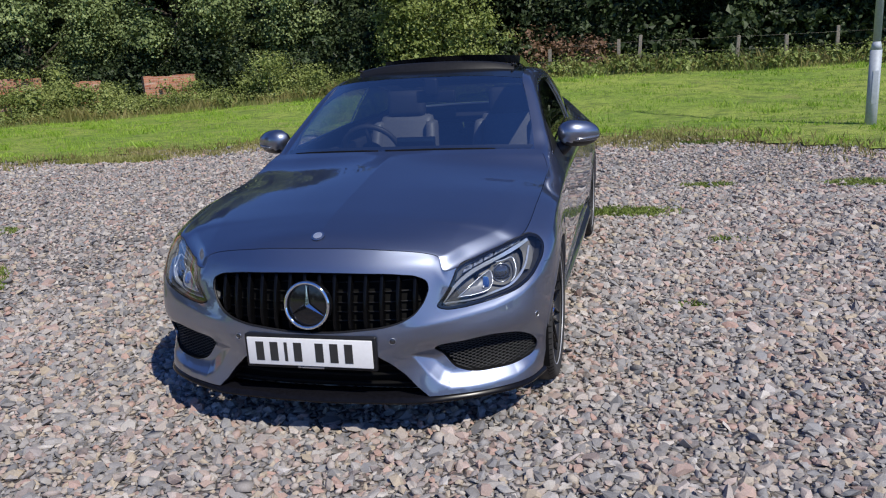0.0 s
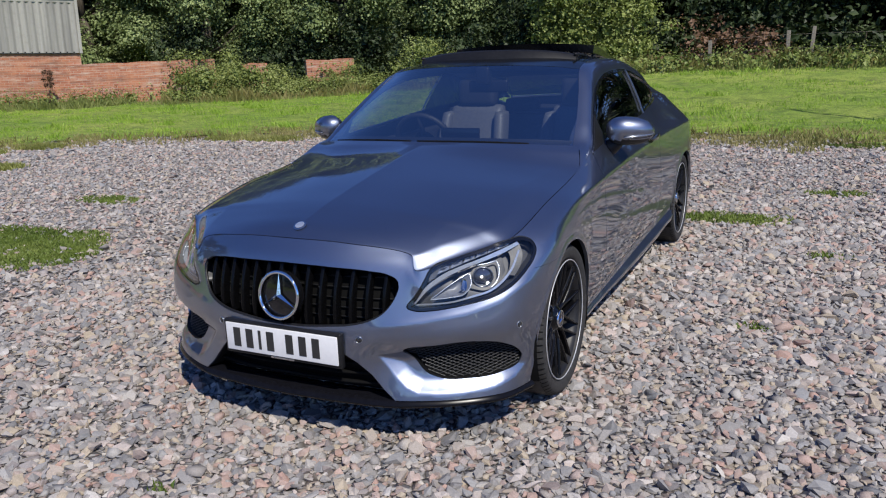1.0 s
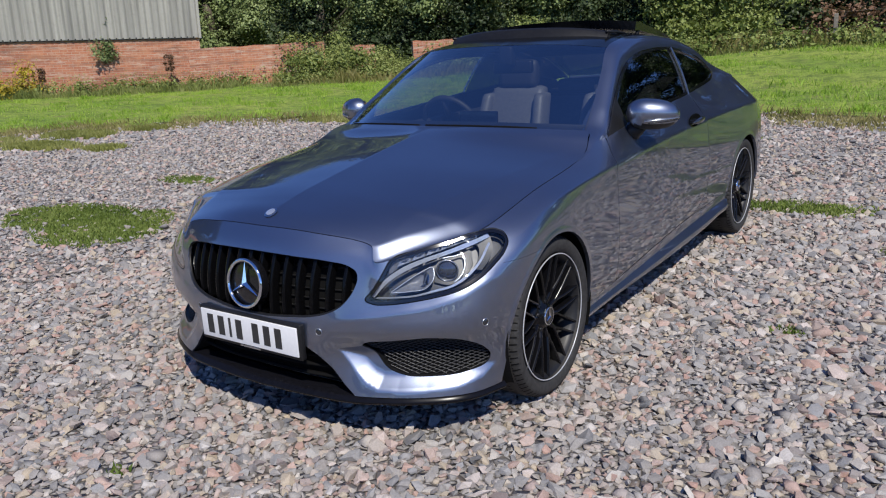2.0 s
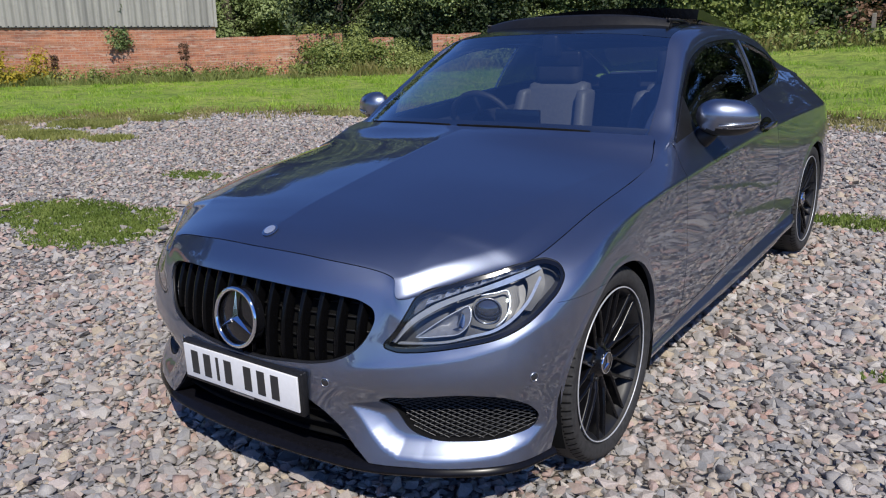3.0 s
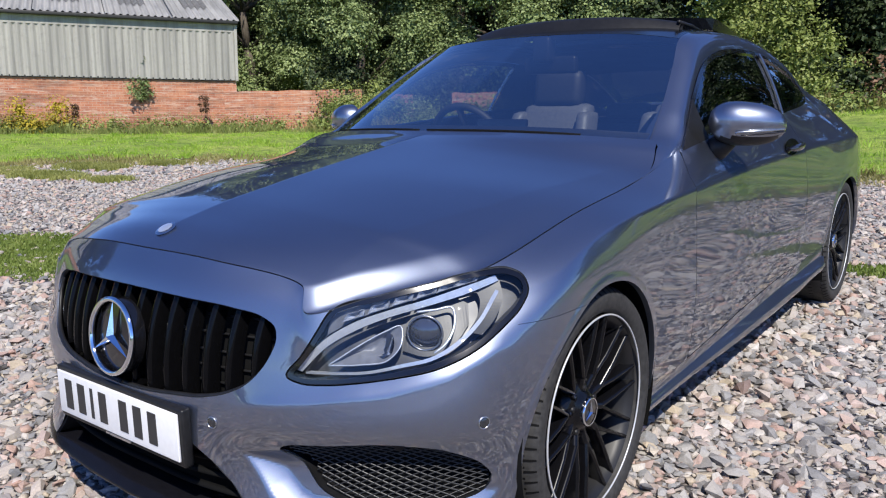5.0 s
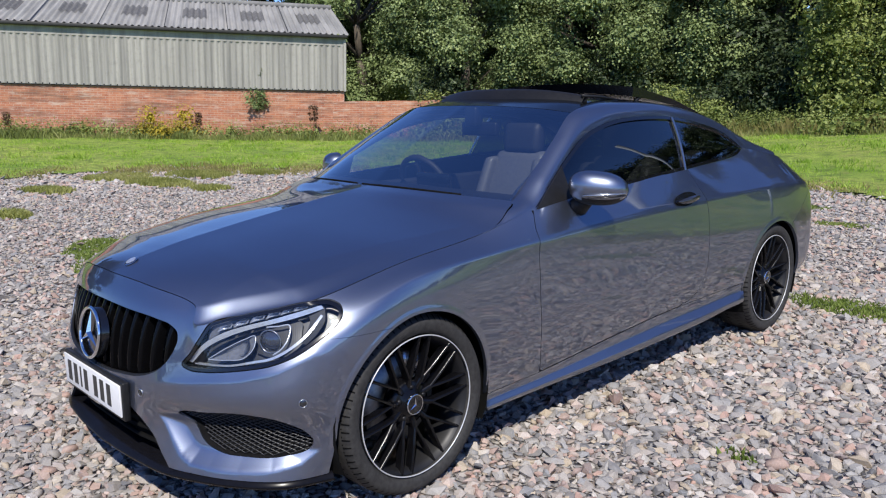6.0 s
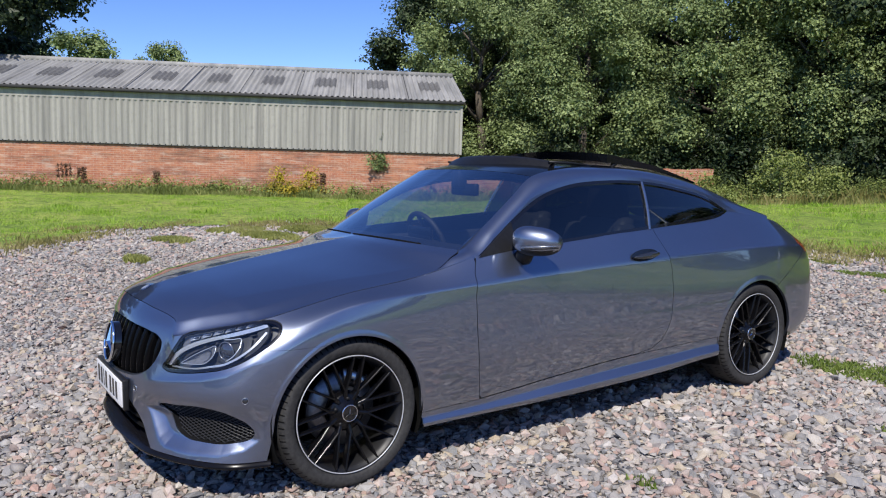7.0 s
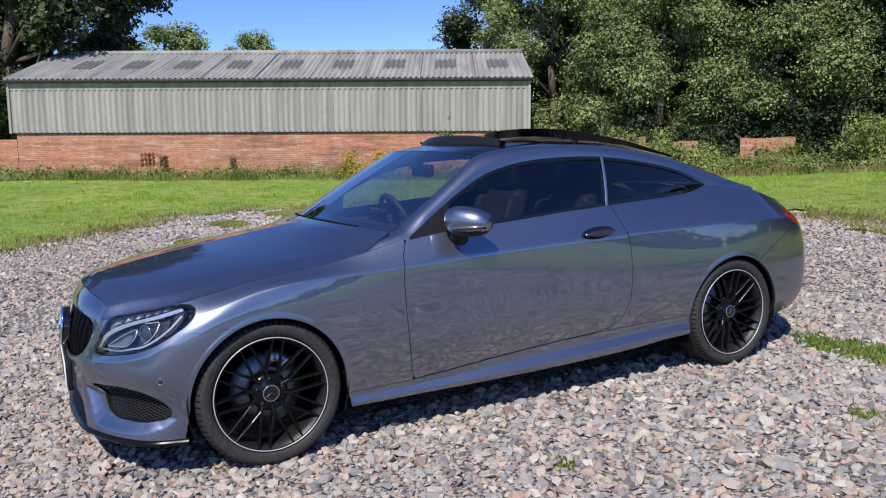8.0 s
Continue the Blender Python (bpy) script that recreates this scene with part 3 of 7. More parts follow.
def build_barn():
    """Local axes: y along the front wall, -x away from the yard."""
    barn = base("barn", BARN_A, "long low barn, red brick below, grey corrugated sheeting above", "barn")
    z = BARN_X.cross(BARN_Y)
    barn.matrix_basis = Matrix.Translation(BARN_A) @ Matrix((BARN_X, BARN_Y, z)).transposed().to_4x4()
    L, D = BARN_LONG, BARN_DEEP
    bm = bmesh.new()
    box(bm, (-0.33, 0.15, -0.3), (0.0, L + 0.02, SHEET_LOW))
    part("brick_wall", bm, BRICK, barn, "red brick plinth wall, weathered", smooth=False)
    bm = bmesh.new()
    box(bm, (-D, 0.15, -0.3), (-D + 0.33, L - 0.2, EAVE))
    box(bm, (-D + 0.33, 0.15, -0.3), (-0.33, 0.45, EAVE))
    box(bm, (-D + 0.33, L - 0.5, -0.3), (-0.33, L - 0.2, EAVE))
    part("rear_wall", bm, BRICK, barn, smooth=False)
    s, d = wavy(L, 0.20, 0.030)
    lower = np.stack([0.07 + d, s, np.full(len(s), SHEET_LOW - 0.04)], -1)
    upper = np.stack([0.07 + d, s, np.full(len(s), EAVE - 0.30)], -1)
    part("wall_sheeting", strip_surface(lower, upper, 2), SHEET, barn, "pale grey corrugated sheets, rust-streaked")
    bm = bmesh.new()
    box(bm, (0.0, 0.0, EAVE - 0.31), (0.085, L, EAVE - 0.02), 0.01)
    part("fascia", bm, SHEET, barn, smooth=False)
    for y in (-0.05, L - 0.02):
        bm = bmesh.new()
        box(bm, (0.02, y, SHEET_LOW - 0.06), (0.125, y + 0.09, EAVE), 0.008)
        part("corner_board", bm, SHEET, barn, smooth=False)
    # gables close the ends above the walls
    for y in (0.2, L - 0.3):
        v = [(-D, y, EAVE - 0.05), (0, y, EAVE - 0.05), (-D / 2, y, RIDGE - 0.05), (-D, y + 0.1, EAVE - 0.05), (0, y + 0.1, EAVE - 0.05), (-D / 2, y + 0.1, RIDGE - 0.05)]
        part("gable", (v, [(0, 1, 2), (5, 4, 3), (0, 3, 4, 1), (1, 4, 5, 2), (2, 5, 3, 0)]), SHEET, barn, smooth=False)
    # dark strip in place of the shadow gap below the sheets, shaped like a rail
    bm = bmesh.new()
    box(bm, (0.0, 0.1, SHEET_LOW - 0.07), (0.05, L - 0.1, SHEET_LOW + 0.0))
    part("rail", bm, GUTTER, barn, smooth=False)
    bm = bmesh.new()
    box(bm, (0.12, -0.1, EAVE - 0.06), (0.26, L + 0.1, EAVE + 0.05), 0.03)
    part("gutter", bm, GUTTER, barn, "dark gutter along the eave")
    s, d = wavy(L + 0.3, 0.20, 0.040)
    s = s - 0.15
    for side, name in ((1, "front_roof"), (-1, "rear_roof")):
        x0 = 0.17 if side > 0 else -D - 0.17
        mid = -D / 2
        tilt = (RIDGE - EAVE) / (D / 2 + 0.17)
        low = np.stack([np.full(len(s), x0), s, EAVE + 0.06 + d], -1)
        high = np.stack([np.full(len(s), mid), s, RIDGE + 0.06 + d], -1)
        part(name, strip_surface(low, high, 4), ROOF_SHEET, barn, "grey lichen-stained corrugated roof sheets")
        if side > 0:
            for i in range(9):
                y = L - 1.40 - i * 1.97
                ss = np.linspace(0, 0.80, 25)
                dd = 0.006 + 0.040 * np.cos(2 * math.pi * (y + ss + 0.15) / 0.20)
                a, b = 0.36, 0.68
                lo = np.stack([np.full(len(ss), x0 + (mid - x0) * a), y + ss, EAVE + 0.07 + (RIDGE - EAVE) * a + dd], -1)
                hi = np.stack([np.full(len(ss), x0 + (mid - x0) * b), y + ss, EAVE + 0.07 + (RIDGE - EAVE) * b + dd], -1)
                part("rooflight", strip_surface(lo, hi, 1), GUTTER_LIGHT, barn, "dull dark rooflight sheet")
            for i in range(1, 9):
                y = L + 0.05 - i * 1.97
                bm = bmesh.new()
                v = [bm.verts.new(p) for p in ((x0, y, EAVE + 0.1), (x0, y + 0.022, EAVE + 0.1), (mid, y + 0.022, RIDGE + 0.1), (mid, y, RIDGE + 0.1))]
                bm.faces.new(v)
                part("lap_line", bm, GUTTER, barn, smooth=False)
    bm = bmesh.new()
    bmesh.ops.create_cone(bm, segments=12, radius1=0.11, radius2=0.11, depth=L + 0.3, cap_ends=True,
                          matrix=Matrix.Translation((-D / 2, L / 2, RIDGE + 0.09)) @ Matrix.Rotation(math.pi / 2, 4, "X"))
    part("ridge_cap", bm, ROOF_SHEET, barn)
    return barn


GUTTER_LIGHT = simple("rooflight_sheet", (0.135, 0.132, 0.125), 0.7, spread=0.3, scale=8)
barn = build_barn()


def ruined_wall():
    """Remains of the yard wall that runs on from the barn, in stumps of differing height."""
    stumps = [((-20.2, 14.75), (-16.9, 18.1), 1.52), ((-16.3, 18.75), (-15.7, 19.35), 1.36), ((-14.75, 20.3), (-13.55, 21.5), 1.36)]
    for (ax, ay), (bx, by), h in stumps:
        bm = bmesh.new()
        n = (Vector((bx - ax, by - ay, 0))).length
        box(bm, (-0.33, 0, -0.3), (0, n, h))
        bmesh.ops.subdivide_edges(bm, edges=[e for e in bm.edges if abs(e.verts[0].co.y - e.verts[1].co.y) > 0.1], cuts=9)
        for v in bm.verts:
            if v.co.z > 0.6:
                v.co.z -= 0.05 + 0.018 * math.sin(v.co.y * 5 + ax) + 0.010 * math.sin(v.co.y * 13 + by)
        ob = part("brick_wall_stump", bm, BRICK, smooth=False)
        ob.location = (ax, ay, float(ground_z(ax, ay)) - 0.15)
        ob.rotation_euler = (0, 0, math.atan2(by - ay, bx - ax) - math.pi / 2)
        tagged(ob, "overgrown stump of a red brick wall", "brick wall", "ruined wall stumps")
    bm = bmesh.new()
    box(bm, (-0.33, -7.0, -0.4), (-0.003, 0.13, 1.70))
    ob = part("yard_wall", bm, BRICK, smooth=False)
    ob.matrix_basis = barn.matrix_basis.copy()
    tagged(ob, "low red brick yard wall running on from the barn", "brick wall")


ruined_wall()


# ---- vegetation ----
LEAF_V = np.array([(0, 0, 0), (0.36, 0.42, 0.08), (0, 1, -0.05), (-0.36, 0.42, 0.08)])


def leaf_cloud(rng, clumps, per, size, droop=0.35, shell=0.55):
    """Leaves round the outer part of ellipsoid clumps (x, y, z, rx, ry, rz): folded diamonds of two faces."""
    out = []
    for cx, cy, cz, rx, ry, rz in clumps:
        n = max(12, int(per * (rx * ry + ry * rz + rx * rz) / 3))
        d = rng.normal(size=(n, 3))
        d /= np.linalg.norm(d, axis=1, keepdims=True)
        r = shell + (1 - shell) * rng.random(n) ** 0.7
        deep = rng.random(n) < 0.22
        r = np.where(deep, rng.uniform(0.15, 0.6, n), r)
        # knobbly outline
        r *= 1 + 0.22 * np.sin(d[:, 0] * 7 + cx * 3) * np.sin(d[:, 1] * 6 + cy) + 0.15 * np.sin(d[:, 2] * 9 + cz * 2)
        c = np.array([cx, cy, cz]) + d * r[:, None] * np.array([rx, ry, rz])
        up = d * 0.7 + np.array([0, 0, 0.6]) + rng.normal(scale=0.55, size=(n, 3))
        up /= np.linalg.norm(up, axis=1, keepdims=True)
        t = rng.normal(size=(n, 3))
        t[:, 2] -= droop
        t -= up * (t * up).sum(1, keepdims=True)
        t /= np.linalg.norm(t, axis=1, keepdims=True)
        s = np.cross(t, up)
        z = (size * rng.uniform(0.6, 1.35, n) * np.where(deep, 2.2, 1.0))[:, None, None]
        v = c[:, None] + z * (LEAF_V[None, :, 0:1] * s[:, None] + LEAF_V[None, :, 1:2] * t[:, None] + LEAF_V[None, :, 2:3] * up[:, None])
        out.append(v)
    v = np.concatenate(out)
    n = len(v)
    f = (np.array([[0, 1, 2], [0, 2, 3]])[None] + (np.arange(n) * 4)[:, None, None]).reshape(-1, 3)
    return v.reshape(-1, 3), f


def limb(bm, a, b, ra, rb, sides=7):
    """A tapered round limb between two points."""
    a, b = Vector(a), Vector(b)
    q = (b - a).to_track_quat("Z", "Y").to_matrix().to_4x4()
    bmesh.ops.create_cone(bm, segments=sides, radius1=ra, radius2=rb, depth=(b - a).length, cap_ends=True, matrix=Matrix.Translation((a + b) / 2) @ q)


def make_tree(name, rng, height, spread, trunk_bare, material, leaf, per, label, category="tree", clump_count=34):
    """A trunk with limbs that carry clumps of leaves; gaps stay between the clumps."""
    root = base(name, (0, 0, 0), label, category)
    bm = bmesh.new()
    knots = [Vector((0, 0, -0.3))]
    for i in range(1, 6):
        knots.append(Vector((rng.normal(0, 0.12) * i * 0.5, rng.normal(0, 0.12) * i * 0.5, height * 0.8 * i / 5)))
    r = 0.03 * height
    for i in range(5):
        limb(bm, knots[i], knots[i + 1], r * (1 - i / 5.6), r * (1 - (i + 1) / 5.6))
    clumps = []
    for i in range(clump_count):
        f = (i + 0.5) / clump_count
        z = trunk_bare + (height - trunk_bare) * (0.05 + 0.9 * f)
        wide = spread * math.sin(math.pi * (0.16 + 0.78 * f)) ** 0.7
        a = i * 2.4 + rng.uniform(-0.4, 0.4)
        rad = wide * rng.uniform(0.45, 0.95)
        p = (math.cos(a) * rad, math.sin(a) * rad, z + rng.normal(0, 0.2))
        size = spread * rng.uniform(0.21, 0.35)
        clumps.append((*p, size, size, size * rng.uniform(0.6, 0.85)))
        if i % 2 == 0:
            k = min(4, int(z * 0.75 / (height * 0.8) * 5))
            limb(bm, knots[k], Vector(p) * 0.92, r * 0.32, r * 0.06, 5)
    part("trunk", bm, BARK, root)
    v, f = leaf_cloud(rng, clumps, per, leaf)
    crown = fast_mesh("crown", v, f, material)
    crown.parent = root
    return root


def hedge_mass(name, rng, spine, width, height, material, leaf, per, label, category="hedge"):
    """A thicket along a line: overlapping clumps of leaves and some stems."""
    root = base(name, (0, 0, 0), label, category)
    pts = np.asarray(spine, float)
    seg = np.hypot(*np.diff(pts, axis=0).T)
    total = seg.sum()
    n = max(9, int(total / 0.17))
    clumps, bm = [], bmesh.new()
    for i in range(n):
        s = total * (i + rng.uniform(0, 1)) / n
        k = min(len(seg) - 1, int(np.searchsorted(np.cumsum(seg), s)))
        t = (s - seg[:k].sum()) / seg[k]
        x, y = pts[k] + (pts[k + 1] - pts[k]) * t + rng.normal(0, width * 0.38, 2)
        h = height * rng.uniform(0.45, 1.15) * (0.8 + 0.25 * math.sin(s * 0.9 + width))
        z0 = float(ground_z(x, y))
        rr = rng.uniform(0.4, 0.8)
        for q in range(max(1, int(h / 0.55))):
            clumps.append((x + rng.normal(0, 0.2), y + rng.normal(0, 0.2), z0 + 0.25 + q * 0.55, rr, rr, rng.uniform(0.32, 0.5)))
        if i % 9 == 0:
            limb(bm, (x, y, z0 - 0.1), (x + rng.normal(0, 0.2), y + rng.normal(0, 0.2), z0 + h * 0.8), 0.02, 0.006, 5)
    tagged(part("stems", bm, BARK, root), kind="stuff")
    v, f = leaf_cloud(rng, clumps, per, leaf)
    ob = fast_mesh("leaves", v, f, material)
    ob.parent = root
    return root


def stalks(name, rng, at, height, label):
    """A few upright seed stalks with ragged heads."""
    root = base(name, (*at, float(ground_z(*at))), label, "weed", "dock stalks")
    clumps = []
    for k in range(5):
        dx, dy = rng.normal(0, 0.07, 2)
        bm = bmesh.new()
        limb(bm, (dx, dy, -0.05), (dx * 1.6, dy * 1.6, height), 0.008, 0.004, 5)
        part("stalk", bm, LEAF_RED, root)
        clumps += [(dx * 1.5, dy * 1.5, height * f, 0.05, 0.05, 0.09) for f in (0.6, 0.75, 0.9)]
    v, f = leaf_cloud(rng, clumps, 9000, 0.04)
    ob = tagged(fast_mesh("seed_head", v, f, LEAF_RED), kind="stuff")
    ob.parent = root


def wall_shrub(rng):
    """A self-sown shrub rooted in the top of the brick plinth."""
    root = base("wall_shrub", (*by_wall(2.95, 0.03), SHEET_LOW - 0.88), "small shrub rooted in the barn's brick wall", "shrub")
    clumps = []
    for k in range(9):
        top = (rng.uniform(0.0, 0.2), rng.normal(0, 0.17), rng.uniform(0.2, 0.6) if k < 6 else rng.uniform(0.8, 1.35))
        bm = bmesh.new()
        limb(bm, (0.0, 0, -0.05), top, 0.012, 0.004, 5)
        part("stem", bm, BARK, root)
        clumps.append((*top, 0.18, 0.30, 0.24) if k < 6 else (*top, 0.05, 0.06, 0.10))
        clumps.append((top[0] * 0.5 + 0.05, top[1] * 0.6, top[2] * 0.45, 0.15, 0.2, 0.15))
    v, f = leaf_cloud(rng, clumps, 1500, 0.05)
    ob = fast_mesh("leaves", v, f, LEAF_OLIVE)
    ob.parent = root


def far_woods(rng):
    """Woods all round beyond the yard, far off: a belt of leafy mounds."""
    clumps = []
    for k in range(170):
        a = 2 * math.pi * k / 170 + rng.normal(0, 0.01)
        r = rng.uniform(84, 100)
        h = rng.uniform(4.5, 8.0) * (1 + 0.25 * math.sin(a * 5))
        x, y = r * math.cos(a), 10 + r * math.sin(a)
        clumps.append((x, y, h * 0.45, 3.4, 3.4, h * 0.55))
    v, f = leaf_cloud(rng, clumps, 22, 0.9, shell=0.75)
    tagged(fast_mesh("far_woods", v, f, LEAF_DARK_SHADED), "belt of woods far beyond the yard", "woods", kind="stuff")


def vegetation():
    rng = np.random.default_rng(21)
    hedge_mass("bramble_hedge", rng, [(-17.1, 16.6), (-15.4, 18.0), (-13.9, 19.3), (-12.4, 20.4), (-9.6, 20.9), (-6.3, 21.1)], 0.55, 1.5, BRAMBLE, 0.062, 1500,
               "tangled light green bramble bank over the old wall")
    hedge_mass("creeper", rng, [(-18.2, 17.0), (-17.2, 18.0), (-15.9, 19.5), (-14.9, 20.2), (-14.2, 21.0)], 0.38, 1.7, BRAMBLE, 0.068, 1000, "green creeper climbing over the old wall", "creeper")
    hedge_mass("ivy_hedge", rng, [(-20.5, 19), (-15.6, 23.8), (-10, 24.0), (-6, 23.8)], 1.0, 2.9, LEAF_DARK_SHADED, 0.10, 420, "dense thicket behind the bramble bank, shade put into its leaf colour")
    hedge_mass("pale_shrub", rng, [(-7.2, 22.9), (-3.5, 23.2)], 0.8, 4.8, BRAMBLE, 0.085, 520, "tall pale green shrub before the wood", "shrub")
    hedge_mass("russet_shrub", rng, [(-3.0, 24.0), (-1.9, 24.4), (0.6, 24.4)], 0.45, 1.6, LEAF_RED, 0.09, 190, "russet-leaved shrub behind the fence", "shrub")
    hedge_mass("fence_undergrowth", rng, [(-5.4, 19.4), (2, 19.4), (8, 19.8), (18, 20.6)], 0.6, 0.38, LEAF_LIGHT, 0.065, 330, "low rough growth along the fence", "undergrowth")
    hedge_mass("wood_thicket", rng, [(-8, 26), (0, 26.2), (8, 26.4), (20, 27)], 1.2, 3.0, LEAF_DARK_SHADED, 0.15, 190, "thicket inside the wood's edge, its shade put into the leaf colour", "thicket")
    hedge_mass("wall_weeds", rng, [by_wall(21, 0.5), by_wall(14, 0.5), by_wall(7, 0.5), by_wall(-1.5, 0.6)], 0.40, 0.85, BRAMBLE, 0.05, 560, "rough weeds at the foot of the barn wall", "weeds")
    hedge_mass("goldenrod", rng, [by_wall(6.6, 0.9), by_wall(5.5, 0.9)], 0.18, 1.1, LEAF_GOLD, 0.06, 1500, "yellow-flowered goldenrod clump by the barn wall", "plant")
    # closes the gaps behind the trees; its darkness is shade held in leaf colour
    hedge_mass("deep_wood", rng, [(-34, 27), (-25, 32.5), (-10, 33.5), (8, 33.5), (24, 33)], 1.2, 8.0, LEAF_DARK_SHADED, 0.34, 60, "depth of the wood behind the first trees, shade put into the leaf colour", "woods")
    hedge_mass("bramble_clump", rng, [(-14.9, 19.7), (-14.0, 20.3), (-12.9, 21.0)], 0.2, 1.0, BRAMBLE, 0.055, 1500, "bramble clump before the brick stump", "bramble")
    for (x, y), h in ((by_wall(13.5, 0.6), 1.0), (by_wall(13.0, 0.6), 0.9), (by_wall(1.1, 0.7), 1.25), (by_wall(4.9, 0.7), 0.9), (by_wall(10.6, 0.6), 0.8)):
        stalks("dock", rng, (x, y), h, "rust-brown dock stalks by the barn wall")
    wall_shrub(rng)
    far_woods(rng)
    a = make_tree("tree", rng, 10.5, 4.3, 0.1, LEAF_OLIVE, 0.115, 1250, "broad green tree with low branches at the wood's edge", clump_count=52)
    b = make_tree("dark_tree", rng, 11.5, 4.5, 0.9, LEAF_DARK_SHADED, 0.165, 900, "tree at the edge of the wood, dark leaves with shade in their colour")
    for ob in (a, b):
        ob["group"] = "trees of the wood"
    spots_a = [(-25.6, 20.6, 0.92, 0), (-21.3, 22.8, 0.88, 2.0), (-17.0, 26.3, 1.0, 4.0), (-13.2, 27.2, 0.9, 1.2), (-29, 26, 1.15, 3.1)]
    spots_b = [(-10.0, 28, 1.0, 0), (-5.2, 29.5, 1.05, 2.2), (0.5, 29, 1.0, 4.1), (5.5, 28.5, 0.95, 1.0), (11, 28.5, 1.05, 5.0), (17, 28, 1.0, 3.0), (-36.5, -1.0, 1.3, 1.0), (-39, -8, 1.35, 2.0), (-41, 0.5, 1.25, 4.0), (-22, 31, 1.15, 0.5), (-15.5, 32, 1.1, 2.6), (-27, 29, 1.1, 1.7), (-31, 22.5, 1.0, 4.4)]
    for src, spots in ((a, spots_a), (b, spots_b)):
        for i, (x, y, s, turn) in enumerate(spots):
            m = Matrix.Translation((x, y, float(ground_z(x, y)))) @ Matrix.Rotation(turn, 4, "Z")
            ob = src if i == 0 else copy_thing(src, m)
            ob.matrix_basis = m
            ob.scale = (s, s, s)
    far = make_tree("distant_tree", rng, 10.5, 4.3, 0.1, LEAF_OLIVE, 0.20, 420, "distant round-headed tree beyond the barn")
    for i, (x, y, s, w) in enumerate(((-104, 16.5, 1.66, 2.0), (-102, 26.6, 1.58, 1.25), (-96, 42, 1.25, 1.3))):
        t = far if i == 0 else copy_thing(far, Matrix.Translation((x, y, 0)))
        t.location = (x, y, 0)
        t.scale = (w, w, s)
        tagged(t, "distant round-headed tree beyond the barn", "tree", "distant trees")


vegetation()


def fence():
    """Split posts with wires, at the top of the bank."""
    f = base("post_and_wire_fence", (0, 0, 0), "old weathered wooden post and wire fence on a bank", "fence")
    rng = np.random.default_rng(3)
    xs = [-1.2, 0.7, 1.25, 3.95, 5.3, 6.7, 8.6, 10.6, 13.0]
    for x in xs:
        y = 20.0 + 0.28 * x * 0.8
        z = float(ground_z(x, y))
        bm = bmesh.new()
        h = rng.uniform(0.75, 1.0)
        box(bm, (-0.045, -0.04, -0.3), (0.045, 0.04, h), 0.012)
        for v in bm.verts:
            v.co.x += rng.normal(0, 0.006) + (0.05 * v.co.z if x in (3.95, 1.25) else 0)
        p = part("post", bm, WOOD_GREY, f, smooth=False)
        p.location = (x, y, z)
    for h in (0.45, 0.8):
        bm = bmesh.new()
        for a, b in zip(xs, xs[1:]):
            ya, yb = 20.0 + 0.224 * a - 0.05, 20.0 + 0.224 * b - 0.05
            limb(bm, (a, ya, float(ground_z(a, ya)) + h), (b, yb, float(ground_z(b, yb)) + h), 0.0025, 0.0025, 4)
        part("wire", bm, WOOD_GREY, f)


fence()


def lamp_post():
    ob = base("street_lamp", (4.72, 9.94, float(ground_z(4.72, 9.94))), "grey galvanised steel lamp post standing in the lawn", "lamp post")
    bm = bmesh.new()
    limb(bm, (0, 0, -0.2), (0, 0, 1.15), 0.083, 0.083, 20)
    part("lower_shaft", bm, GALV, ob)
    bm = bmesh.new()
    limb(bm, (0, 0, 1.15), (0, 0, 1.27), 0.083, 0.056, 20)
    part("collar", bm, GALV, ob)
    bm = bmesh.new()
    limb(bm, (0, 0, 1.27), (0, 0, 5.6), 0.056, 0.045, 20)
    part("upper_shaft", bm, GALV, ob)
    bm = bmesh.new()
    box(bm, (-0.04, -0.085, 0.35), (0.04, -0.078, 0.85), 0.004)
    part("door_panel", bm, GALV, ob)


lamp_post()

# ---- car: surfaces ----
def slopes(knots, pts):
    """Tangents of a smooth curve through control values with uneven knots."""
    k, p = np.asarray(knots, float), np.asarray(pts, float)
    h = np.diff(k)
    shape = (-1,) + (1,) * (p.ndim - 1)
    slope = np.diff(p, axis=0) / h.reshape(shape)
    m = np.empty_like(p)
    m[1:-1] = (slope[:-1] * h[1:].reshape(shape) + slope[1:] * h[:-1].reshape(shape)) / (h[1:] + h[:-1]).reshape(shape)
    m[0], m[-1] = slope[0], slope[-1]
    return m


def hermite(knots, pts, t, m=None):
    """A smooth curve through control values (first axis) with uneven knots, at the parameters t."""
    k, p, t = np.asarray(knots, float), np.asarray(pts, float), np.asarray(t, float)
    h = np.diff(k)
    shape = (-1,) + (1,) * (p.ndim - 1)
    m = slopes(k, p) if m is None else m
    i = np.clip(np.searchsorted(k, t, side="right") - 1, 0, len(k) - 2)
    u = ((t - k[i]) / h[i]).reshape(shape)
    d = h[i].reshape(shape)
    return (2 * u**3 - 3 * u**2 + 1) * p[i] + (u**3 - 2 * u**2 + u) * d * m[i] + (-2 * u**3 + 3 * u**2) * p[i + 1] + (u**3 - u**2) * d * m[i + 1]


def chord(p):
    p = np.asarray(p, float)
    return np.r_[0, np.cumsum(np.linalg.norm(np.diff(p, axis=0), axis=1))]


